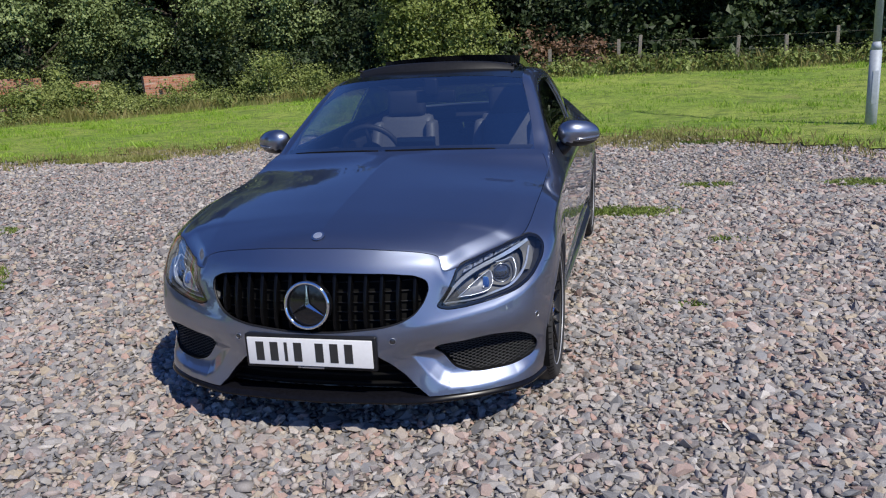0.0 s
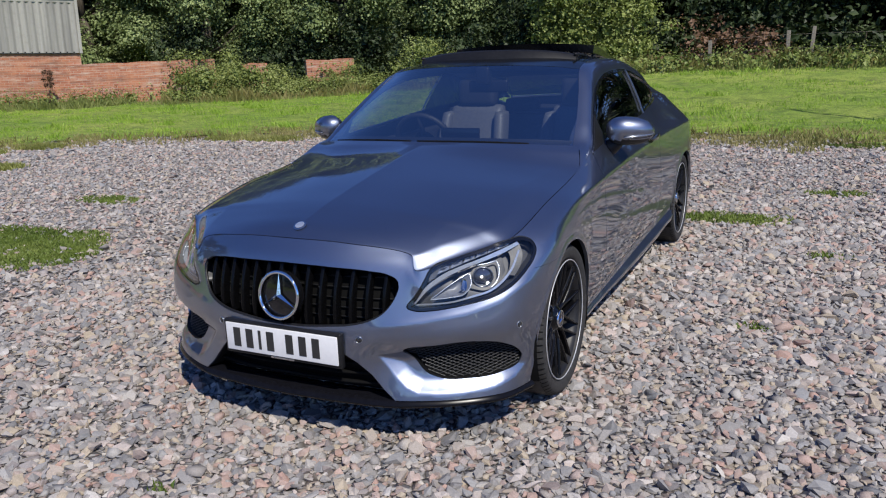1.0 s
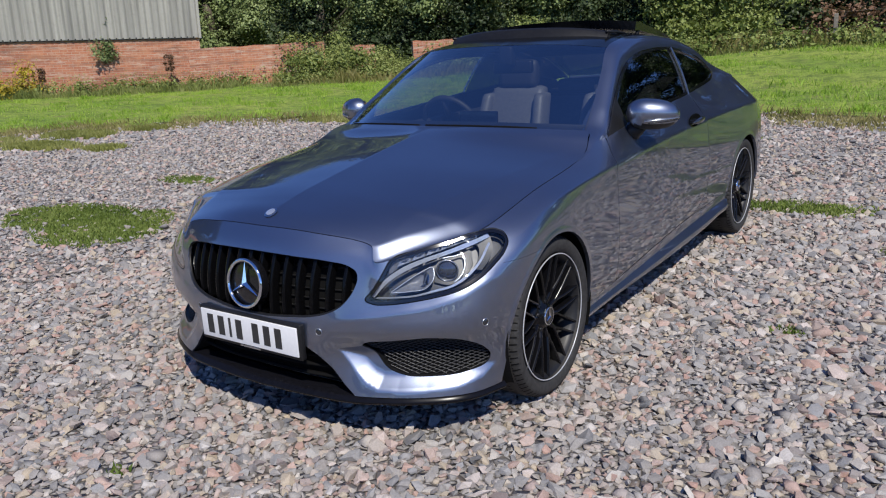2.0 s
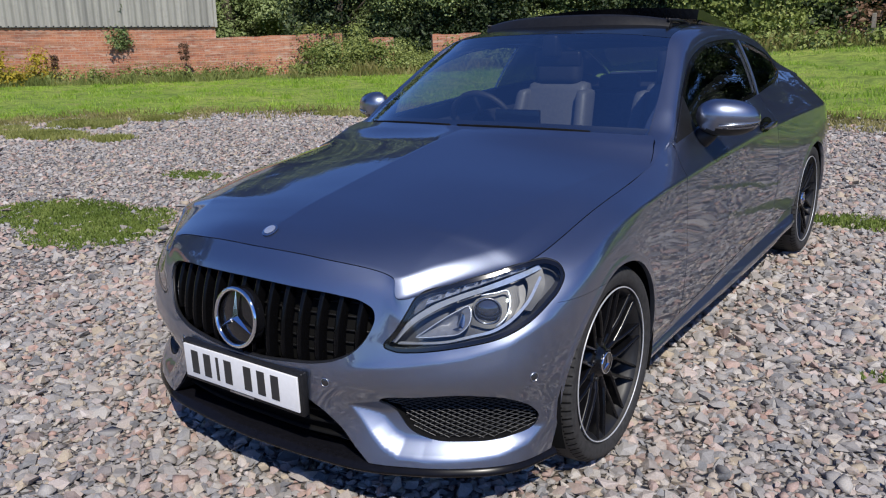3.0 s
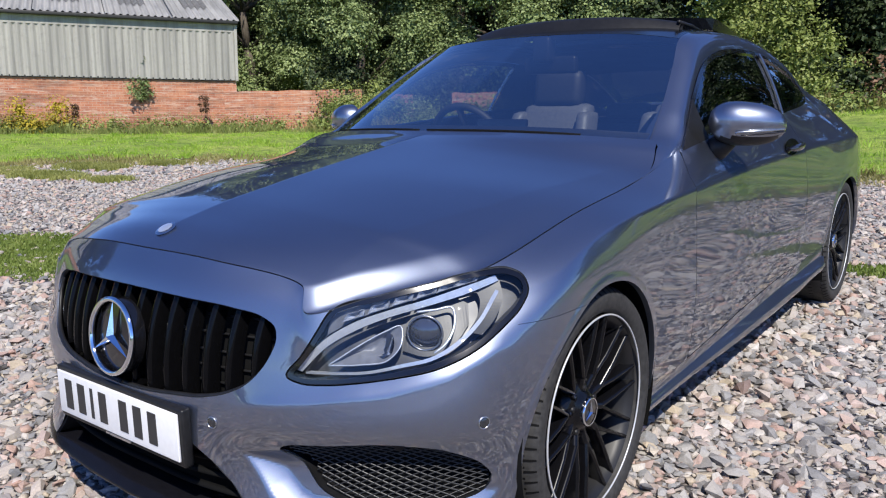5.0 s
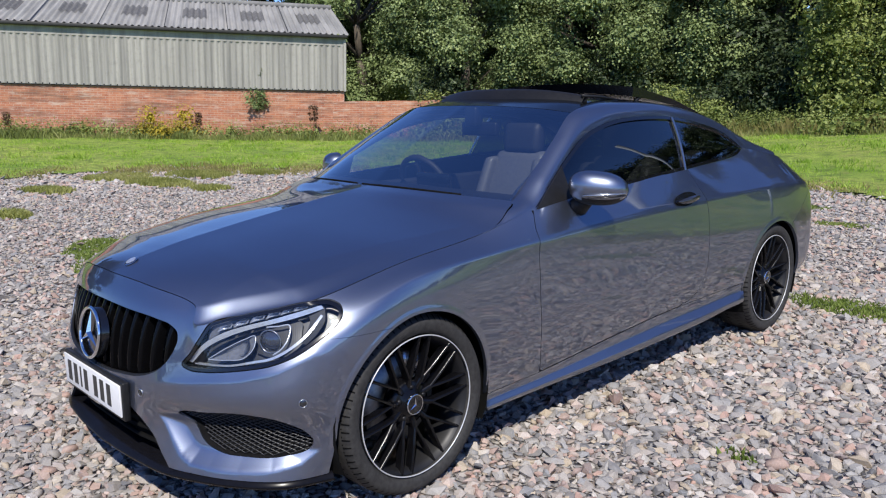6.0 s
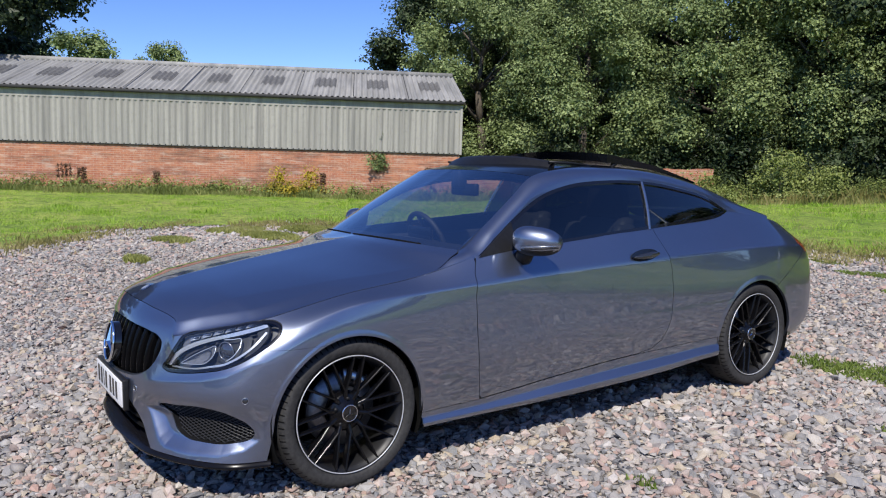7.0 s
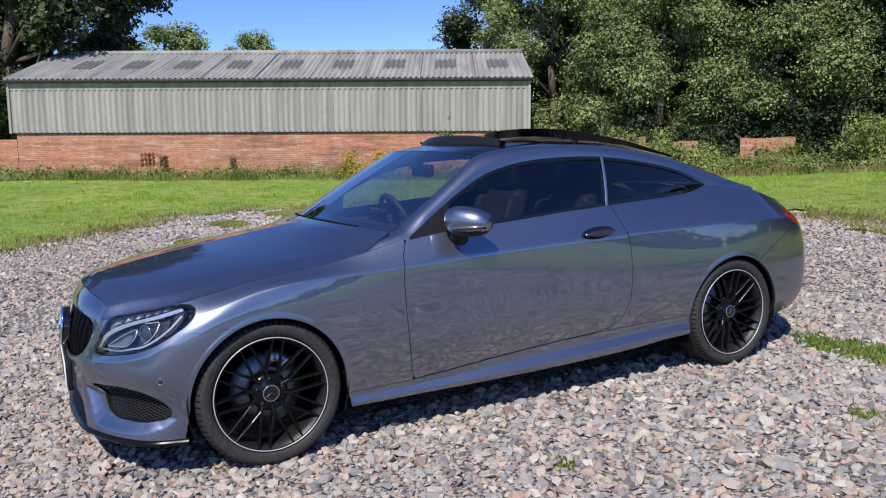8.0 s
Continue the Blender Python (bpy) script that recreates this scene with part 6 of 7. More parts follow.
    path = curve([p for p in LINE_BOTTOM[:6]] + [(.868, -.365, .2)], 60)
    full = np.concatenate([flip(path[:0:-1], -1), path])
    tan = np.gradient(full, axis=0)
    nor = np.stack([tan[:, 1], -tan[:, 0], np.zeros(len(tan))], -1)
    nor /= np.linalg.norm(nor, axis=1, keepdims=True)
    s = np.abs(np.linspace(-1, 1, len(full)))
    reach = 0.007 + 0.014 * np.clip(1 - s * 2.0, 0, 1)
    rise = 0.0 * s
    rows = []
    for p, n, r, u in zip(full, nor, reach, rise):
        prof = [(-.10, .196), (-.004, .200), (0.001, .193 + u), (r, .187 + u), (r + .002, .181 + u), (r - .003, .174 + u), (-.05, .171), (-.12, .174)]
        rows.append([bm.verts.new((p[0] + n[0] * d, p[1] + n[1] * d, z)) for d, z in prof])
    for a, b in zip(rows, rows[1:]):
        for i in range(7):
            bm.faces.new((a[i], b[i], b[i + 1], a[i + 1]))
    part("front_splitter", bm, SPLITTER_BLACK, car, "gloss black front splitter, scuffed at the edge")
    # parking sensors, bonnet badge, tow cover
    for x, z in ((.327, .436), (.851, .460)):
        for side in (1, -1):
            p = on_front(x, z)[0]
            n = front_normal(p)
            bm = bmesh.new()
            disc(bm, flip(p + n * 0.0008, side), flip(n, side), 0.0125, 0.003)
            sensor = part("parking_sensor", bm, PAINT_DARK, car, "round parking sensor with a bright rim")
            q = Vector(tuple(flip(n, side))).to_track_quat("Z", "Y").to_matrix()
            bm = bmesh.new()
            tube(bm, [Vector(tuple(flip(p + n * 0.001, side))) + q @ Vector((0.0128 * math.cos(a), 0.0128 * math.sin(a), 0)) for a in np.linspace(0, 2 * math.pi, 24, endpoint=False)], 0.0013, 6, True)
            part("sensor_rim", bm, SATIN, sensor)
    n = Vector((0, -.45, .89)).normalized()
    bm = bmesh.new()
    disc(bm, (0, -.622, .8225), n, 0.027, 0.004)
    badge = part("bonnet_badge", bm, SATIN, car, "small round silver and blue bonnet badge")
    bm = bmesh.new()
    disc(bm, (0, -.6229, .8256), n, 0.019, 0.002)
    part("badge_face", bm, BADGE_BLUE, badge)
    # wipers and scuttle
    bm = bmesh.new()
    xs = np.linspace(-.70, .70, 40)
    rear = np.array(curve(HOOD_REAR, 60))
    low = np.array(curve(SCREEN_LOW, 60))
    rows = []
    for x in xs:
        a = [np.interp(abs(x), rear[:, 0], rear[:, c]) for c in (1, 2)]
        b = [np.interp(abs(x), low[:, 0], low[:, c]) for c in (1, 2)]
        rows.append([bm.verts.new((x, a[0] - 0.03, a[1] - 0.020)), bm.verts.new((x, b[0] + 0.02, b[1] - 0.004)), bm.verts.new((x, b[0] + 0.05, b[1] + 0.0255))])
    for a, b in zip(rows, rows[1:]):
        for i in range(2):
            bm.faces.new((a[i], b[i], b[i + 1], a[i + 1]))
    part("scuttle", bm, BLACK_TRIM, car)
    for x0, x1, y0 in ((.52, -.06, .0), (-.10, -.62, .0)):
        bm = bmesh.new()
        pts = []
        for t in np.linspace(0, 1, 16):
            x = x0 + (x1 - x0) * t
            lift = 0.004 + 0.012 * t * (1 - t)
            b = [np.interp(abs(x), low[:, 0], low[:, c]) for c in (1, 2)]
            pts.append((x, b[0] + lift, b[1] + lift * 0.60 + 0.006))
        tube(bm, pts, 0.006, 6)
        part("wiper", bm, UNDER_BLACK, car)


BADGE_BLUE = simple("badge_silver", (0.60, 0.66, 0.76), 0.3, 0.7)


def build_fog_grille(car, side):
    """Side intake: a dark recess behind a fine diamond mesh."""
    put = (lambda s: s) if side > 0 else mirrored
    back = front_sheet(FOG_POLY, 0.05, grow=0.010)
    back = ([v + np.array((-0.025, 0, 0)) for v in back[0]], back[1])
    fog = part("side_intake", shell(put(back), 0.0), UNDER_BLACK, car, "dark side air intake behind black mesh")
    bm = bmesh.new()
    poly = np.array(FOG_POLY)
    rows = []
    for x, z in FOG_POLY:
        q = on_front(x, z)[0]
        rows.append([bm.verts.new((side * x, q[1] + 0.004, z)), bm.verts.new((side * (x - 0.025), q[1] + 0.055, z))])
    for a, b in zip(rows, rows[1:] + rows[:1]):
        bm.faces.new((a[0], a[1], b[1], b[0]))
    part("intake_wall", bm, BLACK_TRIM, fog)
    bm = bmesh.new()
    # two families of fine ribs, cut to the outline
    for slope in (0.46, -0.46):
        for c in np.arange(-0.25, 0.95, 0.0125):
            xs = np.arange(.46, .86, 0.012)
            zs = 0.0 + c + slope * (xs - .46) if slope > 0 else c + slope * (xs - .46)
            ok = (poly_distance(FOG_POLY, xs, zs) < -0.001) & (zs > 0.2) & (zs < 0.45)
            if ok.sum() < 2:
                continue
            idx = np.where(ok)[0]
            q = on_front(xs[idx], zs[idx])
            w = 0.0014
            prev = None
            for (x, y, z) in q:
                cur = [bm.verts.new((side * x, y + 0.020, z - w)), bm.verts.new((side * x, y + 0.017, z)), bm.verts.new((side * x, y + 0.020, z + w))]
                if prev is not None:
                    for i in range(2):
                        f = (prev[i], cur[i], cur[i + 1], prev[i + 1])
                        bm.faces.new(f if side > 0 else f[::-1])
                prev = cur
    tagged(part("mesh", bm, MESH_GREY, fog, "fine black diamond mesh"), kind="stuff")
    p = on_front(.70, .405)[0]
    n = front_normal(p)
    bm = bmesh.new()
    disc(bm, flip(p + np.array((0, .018, 0)), side), flip(n, side), 0.012, 0.003)
    part("sensor", bm, BLACK_TRIM, fog)


MESH_GREY = simple("mesh_black", (0.022, 0.022, 0.023), 0.4)


def lamp_points(outline, depth):
    """Points of a drawing in the lamp's plane, set back behind its cover."""
    o = np.asarray(outline, float)
    p = on_front(o[:, 0], o[:, 1], "h")
    return p + np.asarray(depth).reshape(-1, 1) * np.array((-math.sin(LAMP_TURN), math.cos(LAMP_TURN), 0))


def ribbon(bm, upper, lower, depth_u, depth_l, side, n=36):
    """A strip between two lines drawn in the lamp's plane, with a folded lower lip."""
    u, l = curve(upper, n), curve(lower, n)
    a = flip(lamp_points(u, np.full(n, depth_u)), side)
    b = flip(lamp_points(l, np.full(n, depth_l)), side)
    c = flip(lamp_points(l, np.full(n, depth_l + 0.02)), side)
    va, vb, vc = ([bm.verts.new(tuple(p)) for p in q] for q in (a, b, c))
    for i in range(n - 1):
        for p, q in ((va, vb), (vb, vc)):
            f = (p[i], q[i], q[i + 1], p[i + 1])
            bm.faces.new(f if side > 0 else f[::-1])


def build_headlamp(car, side):
    put = (lambda s: s) if side > 0 else mirrored
    # bowl behind the cover
    bowl = front_sheet(None, 0.065, "h", grow=0.004)
    lamp = part("headlamp", shell(put(bowl), 0.0), LAMP_DARK, car, "clear headlamp with bright light guides and projector")
    bm = bmesh.new()
    ring = lamp_points(LAMP_POLY, np.zeros(len(LAMP_POLY)))
    deep = lamp_points(LAMP_POLY, np.full(len(LAMP_POLY), 0.07))
    va = [bm.verts.new(tuple(p)) for p in flip(ring, side)]
    vb = [bm.verts.new(tuple(p)) for p in flip(deep, side)]
    for i in range(len(va)):
        j = (i + 1) % len(va)
        bm.faces.new((va[i], va[j], vb[j], vb[i]))
    part("housing", bm, LAMP_DARK, lamp)
    # black border on the cover
    edge = clipped(FRONT, [lambda p: -lamp_field(p) - 0.001, lambda p: lamp_field(p) + 0.0105])
    edge = outward(edge)
    lift = 0.0012 * np.array((math.sin(LAMP_TURN), -math.cos(LAMP_TURN), 0.3))
    part("lamp_seal", shell(put(([v + lift for v in edge[0]], edge[1])), 0.0), BLACK_GLOSS, lamp)
    cover = outward(clipped(FRONT, [lambda p: -lamp_field(p) - 0.001]))
    g = part("cover", shell(put(cover), 0.0), LAMP_CLEAR, lamp, "clear moulded lamp cover")
    g.visible_shadow = False
    # bright upper light guide
    bm = bmesh.new()
    ribbon(bm, [(-.036, .568), (.019, .630), (.079, .663), (.154, .686), (.241, .707), (.322, .729), (.395, .750)],
           [(-.026, .563), (.027, .616), (.094, .650), (.156, .671), (.244, .693), (.327, .714), (.403, .738)], 0.010, 0.016, side)
    part("light_guide", bm, LAMP_WHITE, lamp, "white curved light guide", smooth=False)
    bm = bmesh.new()
    ribbon(bm, [(-.018, .562), (.050, .564), (.111, .568), (.188, .584), (.253, .599), (.308, .628), (.352, .663), (.395, .720)],
           [(-.020, .557), (.050, .558), (.113, .562), (.190, .577), (.256, .592), (.313, .621), (.358, .657), (.403, .716)], 0.020, 0.022, side)
    part("lower_guide", bm, LAMP_WHITE, lamp, smooth=False)
    # outer tail of the lamp: pale bezel
    bm = bmesh.new()
    ribbon(bm, [(.345, .728), (.36, .700), (.352, .668), (.330, .640)], [(.405, .738), (.410, .705), (.392, .668), (.360, .636)], 0.030, 0.020, side, 20)
    part("outer_bezel", bm, LAMP_SMOKE, lamp, smooth=False)
    # pale tray above the guide
    bm = bmesh.new()
    ribbon(bm, [(.040, .686), (.14, .714), (.26, .737), (.36, .756)], [(.030, .640), (.092, .669), (.154, .688), (.241, .709), (.322, .731), (.380, .746)], 0.014, 0.022, side)
    part("upper_tray", bm, LAMP_GREY, lamp, smooth=False)
    # row of small clear lenses under the bonnet edge
    for h, z in ((.086, .681), (.139, .695), (.191, .709), (.243, .722), (.289, .733), (.332, .743)):
        bm = bmesh.new()
        quad = [(h - .023, z - .012), (h + .022, z - .001), (h + .026, z + .012), (h - .014, z + .003)]
        front_p = flip(lamp_points(quad, np.full(4, 0.006)), side)
        mid = front_p.mean(0)
        vs = [bm.verts.new(tuple(p)) for p in front_p]
        back_p = [bm.verts.new(tuple(mid + (p - mid) * 0.35 + flip(np.array((-.010, .012, 0.004 * (-1) ** q)), side))) for q, p in enumerate(front_p)]
        for i in range(4):
            j = (i + 1) % 4
            bm.faces.new((vs[i], vs[j], back_p[j], back_p[i]))
        bm.faces.new(back_p)
        part("lens_cell", bm, CRYSTAL, lamp, smooth=False)
    # reflector pod and its bright outline
    pod = [(.029, .578), (.095, .617), (.154, .645), (.187, .655), (.188, .624), (.160, .592), (.099, .581)]
    bm = bmesh.new()
    o = curve(pod + [pod[0]], 60)
    loop = flip(lamp_points(o, np.full(60, 0.018)), side)
    tube(bm, loop[:-1], 0.0018, 6, True)
    part("pod_rim", bm, LAMP_WHITE, lamp)
    bm = bmesh.new()
    va = [bm.verts.new(tuple(p)) for p in loop[:-1]]
    mid = flip(lamp_points([(.135, .612)], [0.050]), side)[0]
    vb = [bm.verts.new(tuple(mid + (np.array(p) - mid) * 0.35)) for p in loop[:-1]]
    for i in range(len(va)):
        j = (i + 1) % len(va)
        bm.faces.new((va[i], va[j], vb[j], vb[i]))
    bm.faces.new(vb)
    part("reflector", bm, LAMP_GREY, lamp, "grey faceted reflector pod")
    bm = bmesh.new()
    arc = [(.150, .640), (.168, .640), (.172, .620), (.163, .600), (.148, .594)]
    ribbon(bm, arc, [(h - .018, z + .001) for h, z in arc], 0.020, 0.036, side, 16)
    part("mirror_arc", bm, CHROME, lamp, smooth=False)
    # projector
    c = flip(lamp_points([(.238, .640)], [0.026]), side)[0]
    n = np.array((math.sin(LAMP_TURN) * side * 0.75, -math.cos(LAMP_TURN) - 0.1, 0.0))
    n /= np.linalg.norm(n)
    q = Vector(tuple(n)).to_track_quat("Z", "Y").to_matrix()
    ringp = [Vector(tuple(c)) + q @ Vector((0.038 * math.cos(a), 0.038 * math.sin(a), 0)) for a in np.linspace(0, 2 * math.pi, 40, endpoint=False)]
    bm = bmesh.new()
    tube(bm, ringp, 0.0026, 8, True)
    proj = part("projector", bm, LAMP_SILVER, lamp, "round projector lens in a silver ring")
    bm = bmesh.new()
    disc(bm, c - n * 0.006, n, 0.037, 0.016, 32)
    part("lens", bm, LENS_DARK, proj)
    bm = bmesh.new()
    arm = [(.222, .682), (.262, .686), (.300, .688), (.303, .668), (.297, .645), (.280, .622), (.256, .606)]
    o = flip(lamp_points(curve(arm, 30), np.full(30, 0.016)), side)
    tube(bm, o, 0.0030, 6)
    part("projector_bracket", bm, LAMP_WHITE, lamp)
    bm = bmesh.new()
    ribbon(bm, [(.20, .655), (.245, .690), (.31, .700), (.335, .690)], [(.19, .600), (.24, .590), (.30, .612), (.335, .650)], 0.045, 0.050, side, 20)
    part("projector_shroud", bm, LAMP_SMOKE, lamp, smooth=False)


CRYSTAL = simple("lamp_crystal", (0.42, 0.46, 0.54), 0.15, 0.5, spread=0.35, scale=160, bump=0.6)
LAMP_SILVER = simple("lamp_silver", (0.30, 0.32, 0.35), 0.22, 0.8, spread=0.1)
LAMP_SMOKE = simple("lamp_smoke", (0.030, 0.033, 0.038), 0.45, 0.0, spread=0.2)
LAMP_GREY = simple("lamp_grey", (0.13, 0.14, 0.165), 0.4, 0.15, spread=0.2)
LENS_DARK = simple("projector_lens", (0.10, 0.11, 0.13), 0.05, 0.6, coat=1.0)


def build_mirror(car, side):
    """Door mirror on its foot, painted cap above, dark base below, indicator strip in the cap."""
    a, b = Vector((.812, .935, 1.030)), Vector((1.018, 1.085, 1.022))
    along = (b - a).normalized()
    fore = Vector((along.y, -along.x, 0))
    n, m = 26, 24
    def skin(lift, upper):
        verts, faces = [], []
        for i in range(n + 1):
            u = -1 + 2 * i / n
            w = (1 - abs(u) ** 2.6) ** 0.5
            hz = 0.073 * w * (1.0 - 0.10 * u)
            dy = 0.085 * w ** 0.8
            c = a + (b - a) * ((u + 1) / 2) + fore * (0.012 * (1 - u * u)) + Vector((0, 0, -0.004 * u))
            for k in range(m):
                t = 2 * math.pi * k / m
                ct, st = math.cos(t), math.sin(t)
                f = math.copysign(abs(ct) ** 0.8, ct)
                if f < 0:
                    f *= 0.42
                z = math.copysign(abs(st) ** 0.85, st) * hz
                p = c + fore * (f * dy * (1 - 0.25 * max(0, -z / 0.073))) + Vector((0, 0, z))
                verts.append(np.array((p.x * side, p.y, p.z)))
        for i in range(n):
            for k in range(m):
                q = [i * m + k, i * m + (k + 1) % m, (i + 1) * m + (k + 1) % m, (i + 1) * m + k]
                faces.append(q if side > 0 else q[::-1])
        return verts, faces
    v, f = skin(0, True)
    split = lambda i: np.mean([v[j][2] for j in f[i]])  # noqa: E731
    upper = [q for i, q in enumerate(f) if split(i) > 0.985]
    lower = [q for i, q in enumerate(f) if split(i) <= 0.985]
    def solid(faces):
        bm = bmesh.new()
        bv = [bm.verts.new(tuple(p)) for p in v]
        for q in faces:
            if len({tuple(np.round(v[j], 5)) for j in q}) > 2:
                bm.faces.new([bv[j] for j in q])
        bmesh.ops.delete(bm, geom=[x for x in bm.verts if not x.link_faces], context="VERTS")
        bmesh.ops.remove_doubles(bm, verts=bm.verts[:], dist=0.0004)
        bmesh.ops.recalc_face_normals(bm, faces=bm.faces[:])
        return bm
    mirror = part("door_mirror", solid(upper), PAINT, car, "painted door mirror with indicator strip")
    part("mirror_base", solid(lower), BLACK_TRIM, mirror, "black underside of the mirror")
    bm = bmesh.new()
    pts = []
    for u in np.linspace(-0.5, 0.96, 22):
        w = (1 - abs(u) ** 2.6) ** 0.5
        c = a + (b - a) * ((u + 1) / 2) + fore * (0.012 * (1 - u * u) + 0.085 * w ** 0.8 * 0.93 + 0.0015)
        pts.append((c.x * side, c.y, c.z - 0.022 + 0.010 * u))
    tube(bm, pts, [0.001 + 0.0055 * math.sin(math.pi * min(1, 0.12 + 0.88 * i / 21)) ** 0.6 for i in range(22)], 6)
    part("indicator", bm, LAMP_SILVER, mirror, "clear indicator strip")
    bm = bmesh.new()
    pts = [(p[0], p[1] + 0.0, p[2] - 0.010) for p in pts[2:-1]]
    tube(bm, pts, 0.0022, 5)
    part("indicator_gap", bm, BLACK_GLOSS, mirror)
    bm = bmesh.new()
    tube(bm, [(.800 * side, 1.005, .925), (.830 * side, .995, .945), (.865 * side, .995, .975)], [0.048, 0.042, 0.034], 12, flat=1.15)
    part("mirror_foot", bm, BLACK_TRIM, mirror)
    bm = bmesh.new()
    c = (a + b) / 2 - fore * 0.031
    rows = []
    for k in range(28):
        t = 2 * math.pi * k / 28
        p = c + along * (0.108 * math.copysign(abs(math.cos(t)) ** 0.7, math.cos(t))) + Vector((0, 0, 0.056 * math.copysign(abs(math.sin(t)) ** 0.7, math.sin(t))))
        rows.append(bm.verts.new((p.x * side, p.y, p.z)))
    bm.faces.new(rows)
    part("mirror_glass", bm, CHROME, mirror, smooth=False)
    # black corner piece in front of the door window
    bm = bmesh.new()
    tri = [(.806, .735, .952), (.797, .985, .976), (.735, .985, 1.108), (.760, .87, 1.040)]
    vs = [bm.verts.new((x * side + 0.004 * side, y, z)) for x, y, z in tri]
    f = bm.faces.new(vs)
    g = bmesh.ops.extrude_face_region(bm, geom=[f])
    for e in g["geom"]:
        if isinstance(e, bmesh.types.BMVert):
            e.co.x -= 0.012 * side
    bmesh.ops.recalc_face_normals(bm, faces=bm.faces[:])
    part("corner_piece", bm, BLACK_TRIM, car, smooth=False)


def build_tail_lamp(car, side):
    put = (lambda s: s) if side > 0 else mirrored
    shape = body_panel(t_of_y(3.2), T_KNOTS[-2], 70, 60, [lambda p: -poly_distance(TAIL_POLY, p[:, 1], p[:, 2]) - 0.003, lambda p: p[:, 0] - 0.34])
    part("tail_lamp", shell(put(shape), 0.012), RED_LENS, car, "red tail lamp wrapping the rear corner")
    inner = body_panel(t_of_y(3.5), T_KNOTS[-2], 40, 60, [lambda p: -poly_distance(TAIL_POLY, p[:, 1], p[:, 2]), lambda p: 0.337 - p[:, 0], lambda p: p[:, 1] - 3.5])
    part("boot_face", shell(put(inner), 0.012), PAINT, car)


def build_roof_gear(car):
    """Open glass roof: wind deflector at the front and the panel slid back above the roof."""
    roof_z = lambda x, y: float(np.interp(y, (1.13, 1.35, 1.65, 2.0, 2.35, 2.62, 2.75), (1.367, 1.398, 1.408, 1.396, 1.357, 1.300, 1.272))) - 0.032 * (abs(x) / 0.56) ** 2.2  # noqa: E731
    bm = bmesh.new()
    rows = []
    for x in np.linspace(-.50, .50, 40):
        y = 1.36 + 0.09 * (abs(x) / 0.5) ** 2
        z = roof_z(x, y)
        h = 0.050 * (1 - 0.35 * (abs(x) / 0.5) ** 4)
        rows.append([bm.verts.new(p) for p in ((x, y - 0.012, z - 0.005), (x, y + 0.012, z + h * 0.8), (x, y + 0.028, z + h), (x, y + 0.045, z + h * 0.95), (x, y + 0.03, z - 0.005))])
    for a, b in zip(rows, rows[1:]):
        for i in range(4):
            bm.faces.new((a[i], b[i], b[i + 1], a[i + 1]))
    d = part("wind_deflector", bm, BLACK_TRIM, car, "black wind deflector raised at the roof opening")
    for s in (1, -1):
        bm = bmesh.new()
        tube(bm, [(s * .495, 1.45, roof_z(.5, 1.45) + 0.034), (s * .485, 1.62, roof_z(.49, 1.62) + 0.020), (s * .47, 1.80, roof_z(.47, 1.8) + 0.004)], 0.008, 6)
        part("deflector_arm", bm, BLACK_TRIM, d)
    bm = bmesh.new()
    n, m = 24, 24
    top, low = [], []
    for i in range(n + 1):
        y = 1.93 + 0.80 * i / n
        lift = 0.078 - 0.052 * i / n
        top.append([bm.verts.new((x, y + 0.03 * (1 - (x / .475) ** 2) * (-1 if i < 2 else 0), roof_z(x, y) + lift)) for x in np.linspace(-.475, .475, m)])
        low.append([bm.verts.new((x * 0.985, y, roof_z(x, y) + lift - 0.050 + 0.038 * i / n)) for x in np.linspace(-.475, .475, m)])
    for g, flipit in ((top, False), (low, True)):
        for a, b in zip(g, g[1:]):
            for k in range(m - 1):
                f = (a[k], a[k + 1], b[k + 1], b[k])
                bm.faces.new(f[::-1] if flipit else f)
    for a, b in ((top[0], low[0]), (low[-1], top[-1]), ([r[-1] for r in top], [r[-1] for r in low]), ([r[0] for r in low], [r[0] for r in top])):
        for k in range(len(a) - 1):
            bm.faces.new((a[k], b[k], b[k + 1], a[k + 1]))
    panel = part("sunroof_panel", bm, ROOF_GLASS, car, "dark glass sunroof panel slid back over the roof", smooth=False)
    for s in (1, -1):
        bm = bmesh.new()
        tube(bm, [(s * .455, 1.98, roof_z(.455, 1.98)), (s * .455, 2.05, roof_z(.455, 2.05) + 0.056)], 0.012, 6)
        part("panel_lever", bm, BLACK_TRIM, panel)


def cushion(bm, lo, hi, r):
    box(bm, lo, hi, r)


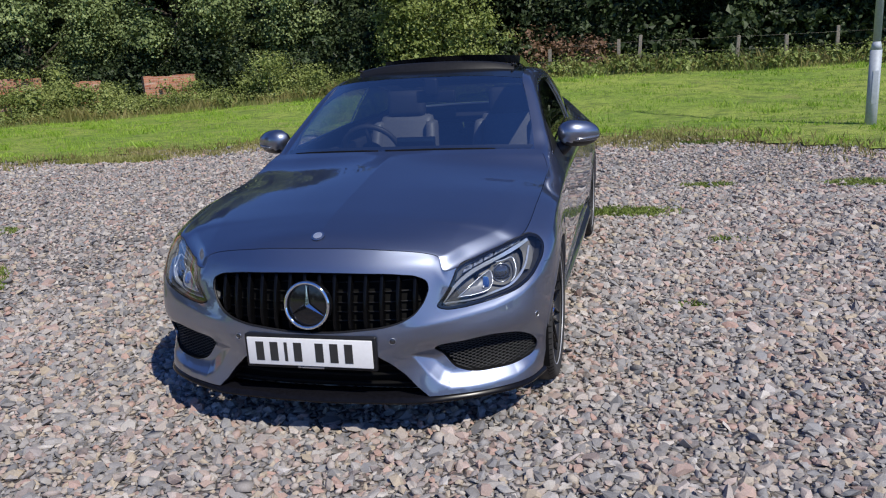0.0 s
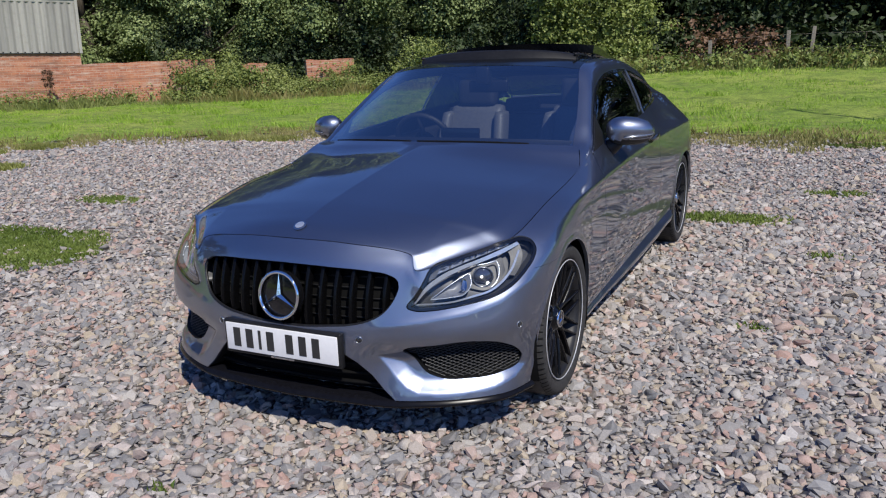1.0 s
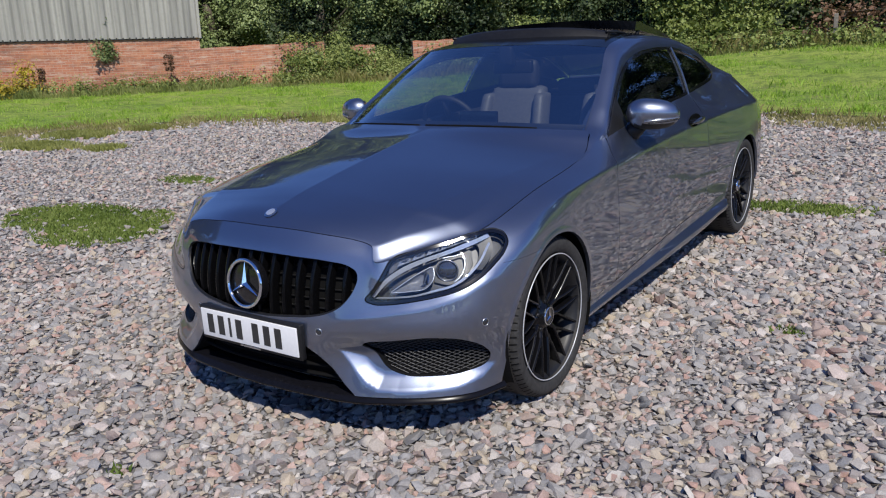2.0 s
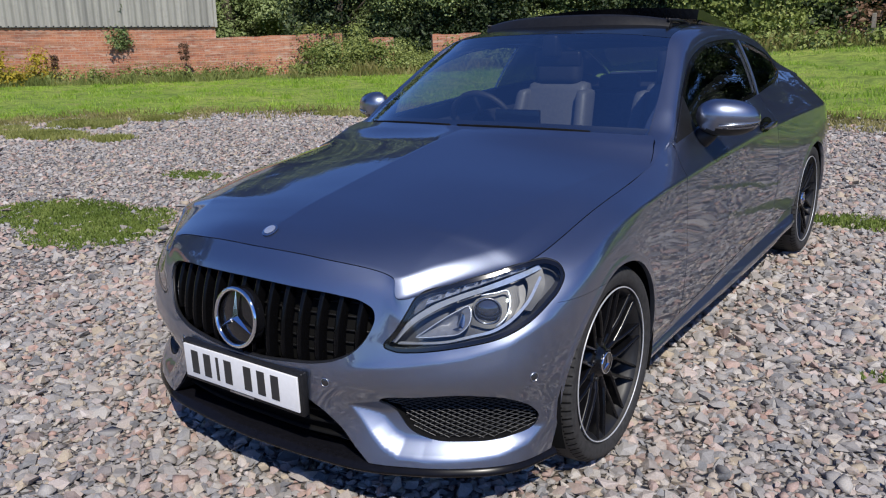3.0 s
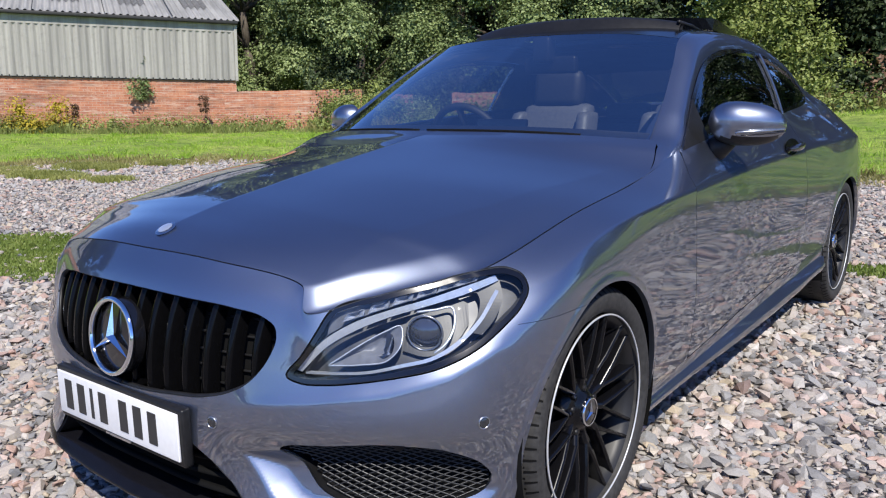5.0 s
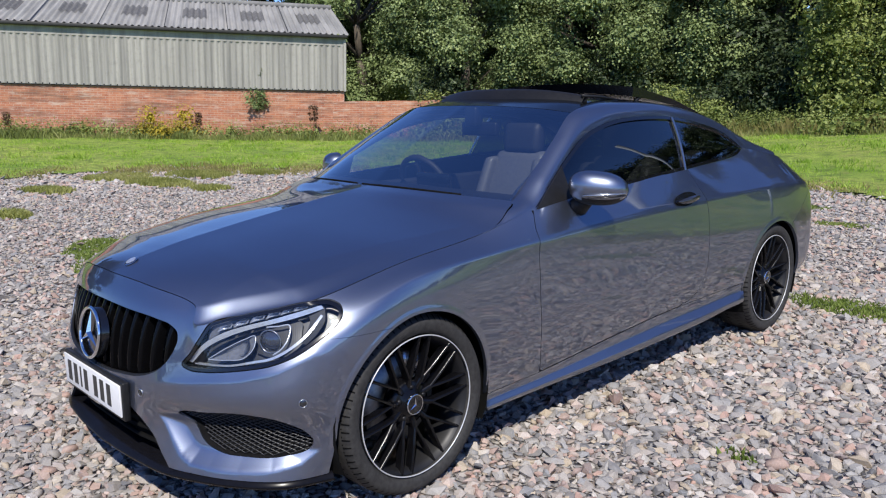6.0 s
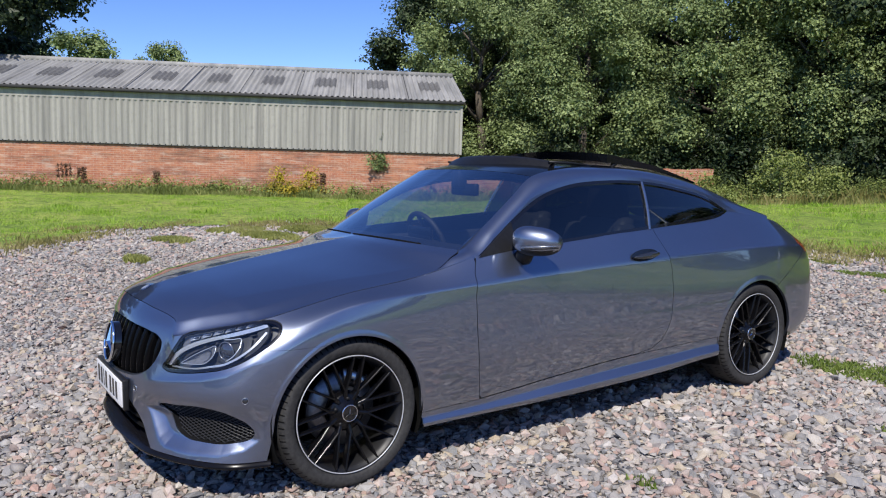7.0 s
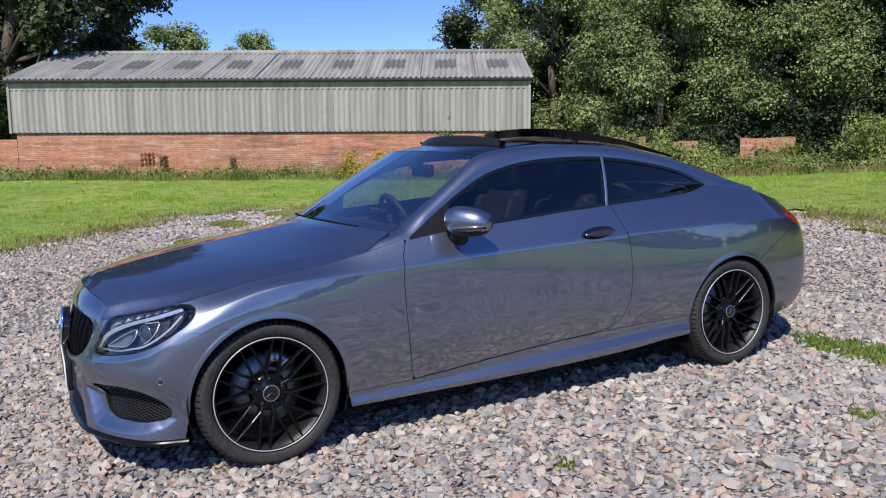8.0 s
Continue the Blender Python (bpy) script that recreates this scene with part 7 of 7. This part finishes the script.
def build_cabin(car):
    """Inside of the car as it shows through the glass."""
    bm = bmesh.new()
    rows = []
    for x in np.linspace(-.70, .70, 30):
        rows.append([bm.verts.new(p) for p in ((x, .58 + 0.10 * (abs(x) / .7) ** 2, .965), (x, .85, .965 + 0.02 * math.cos(x * 4)), (x, 1.02, .93), (x, 1.06, .80), (x, 1.0, .50))])
    for a, b in zip(rows, rows[1:]):
        for i in range(4):
            bm.faces.new((a[i], b[i], b[i + 1], a[i + 1]))
    dash = part("dashboard", bm, CABIN, car, "dark grey dashboard")
    bm = bmesh.new()
    box(bm, (-.115, .90, .93), (.115, .925, 1.04), 0.006)
    part("display", bm, BLACK_GLOSS, dash)
    # floor, doors, rear bulkhead
    bm = bmesh.new()
    box(bm, (-.72, .55, .22), (.72, 3.1, .30))
    part("cabin_floor", bm, CABIN, car)
    for s in (1, -1):
        bm = bmesh.new()
        box(bm, (s * .70 - .03, .75, .30), (s * .70 + .03, 2.7, .935), 0.02)
        part("door_card", bm, CABIN, car)
    bm = bmesh.new()
    box(bm, (-.60, 2.72, .95), (.60, 3.28, .985), 0.01)
    part("parcel_shelf", bm, CABIN, car)
    bm = bmesh.new()
    box(bm, (-.11, 1.0, .30), (.11, 2.2, .62), 0.03)
    part("centre_console", bm, CABIN, car)
    for y0, y1, name in ((1.25, 1.42, "front_header"), (1.99, 2.60, "roof_lining")):
        bm = bmesh.new()
        rows = []
        for y in np.linspace(y0, y1, 8):
            z = float(np.interp(y, (1.25, 1.45, 1.75, 2.04, 2.4, 2.6), (1.325, 1.352, 1.360, 1.348, 1.300, 1.250)))
            rows.append([bm.verts.new((x, y, z - 0.012 * (x / .55) ** 2)) for x in np.linspace(-.55, .55, 12)])
        for a, b in zip(rows, rows[1:]):
            for i in range(11):
                bm.faces.new((a[i], a[i + 1], b[i + 1], b[i]))
        part(name, bm, CABIN, car)
    # seats
    for sx, sy in ((.37, 0), (-.37, 0), (.33, .78), (-.33, .78)):
        rear = sy > 0
        bm = bmesh.new()
        cushion(bm, (sx - .24, 1.38 + sy, .42), (sx + .24, 1.90 + sy, .60), 0.05)
        seat = part("seat", bm, LEATHER, car, "grey leather seat")
        bm = bmesh.new()
        box(bm, (sx - .22, -.06, 0), (sx + .22, .06, .52 if not rear else .42), 0.045)
        for v in bm.verts:
            t = v.co.z / 0.55
            v.co.x = sx + (v.co.x - sx) * (1 - 0.16 * max(0, t) ** 2)
            v.co.y += 1.86 + sy + 0.20 * t
            v.co.z += .56
        part("backrest", bm, LEATHER, seat)
        for s in (1, -1):
            bm = bmesh.new()
            box(bm, (-.035, -.09, 0), (.035, .06, .46 if not rear else .3), 0.03)
            for v in bm.verts:
                t = v.co.z / 0.55
                v.co.x += sx + s * (.225 - 0.05 * max(0, t) ** 2)
                v.co.y += 1.84 + sy + 0.20 * t
                v.co.z += .58
            part("bolster", bm, LEATHER, seat)
        bm = bmesh.new()
        box(bm, (sx - .14, -.05, 0), (sx + .14, .05, .19 if not rear else .12), 0.04)
        for v in bm.verts:
            v.co.y += 2.03 + sy + 0.12 * v.co.z
            v.co.z += 1.065 if not rear else .95
        part("headrest", bm, CABIN if not rear else LEATHER, seat)
    # steering wheel on the car's right
    tilt = Matrix.Translation((-.37, 1.20, .915)) @ Matrix.Rotation(radians(-68), 4, "X")
    bm = bmesh.new()
    tube(bm, [tilt @ Vector((.185 * math.cos(a), .185 * math.sin(a), 0)) for a in np.linspace(0, 2 * math.pi, 48, endpoint=False)], 0.017, 8, True)
    w = part("steering_wheel", bm, CABIN, car, "dark leather steering wheel")
    bm = bmesh.new()
    disc(bm, tilt @ Vector((0, 0, 0.01)), tilt.to_3x3() @ Vector((0, 0, 1)), 0.075, 0.03)
    for a in (0, math.pi, -math.pi / 2):
        tube(bm, [tilt @ Vector((.06 * math.cos(a), .06 * math.sin(a), 0)), tilt @ Vector((.18 * math.cos(a), .18 * math.sin(a), 0))], 0.016, 6)
    part("wheel_spokes", bm, CABIN, w)
    # inner mirror
    bm = bmesh.new()
    box(bm, (-.055, 1.165, 1.215), (.185, 1.20, 1.285), 0.012)
    rv = part("inner_mirror", bm, BLACK_TRIM, car, "dark inner rear-view mirror")
    bm = bmesh.new()
    box(bm, (.01, 1.12, 1.26), (.09, 1.18, 1.36), 0.012)
    part("mirror_mount", bm, BLACK_TRIM, rv)


car = build_car()
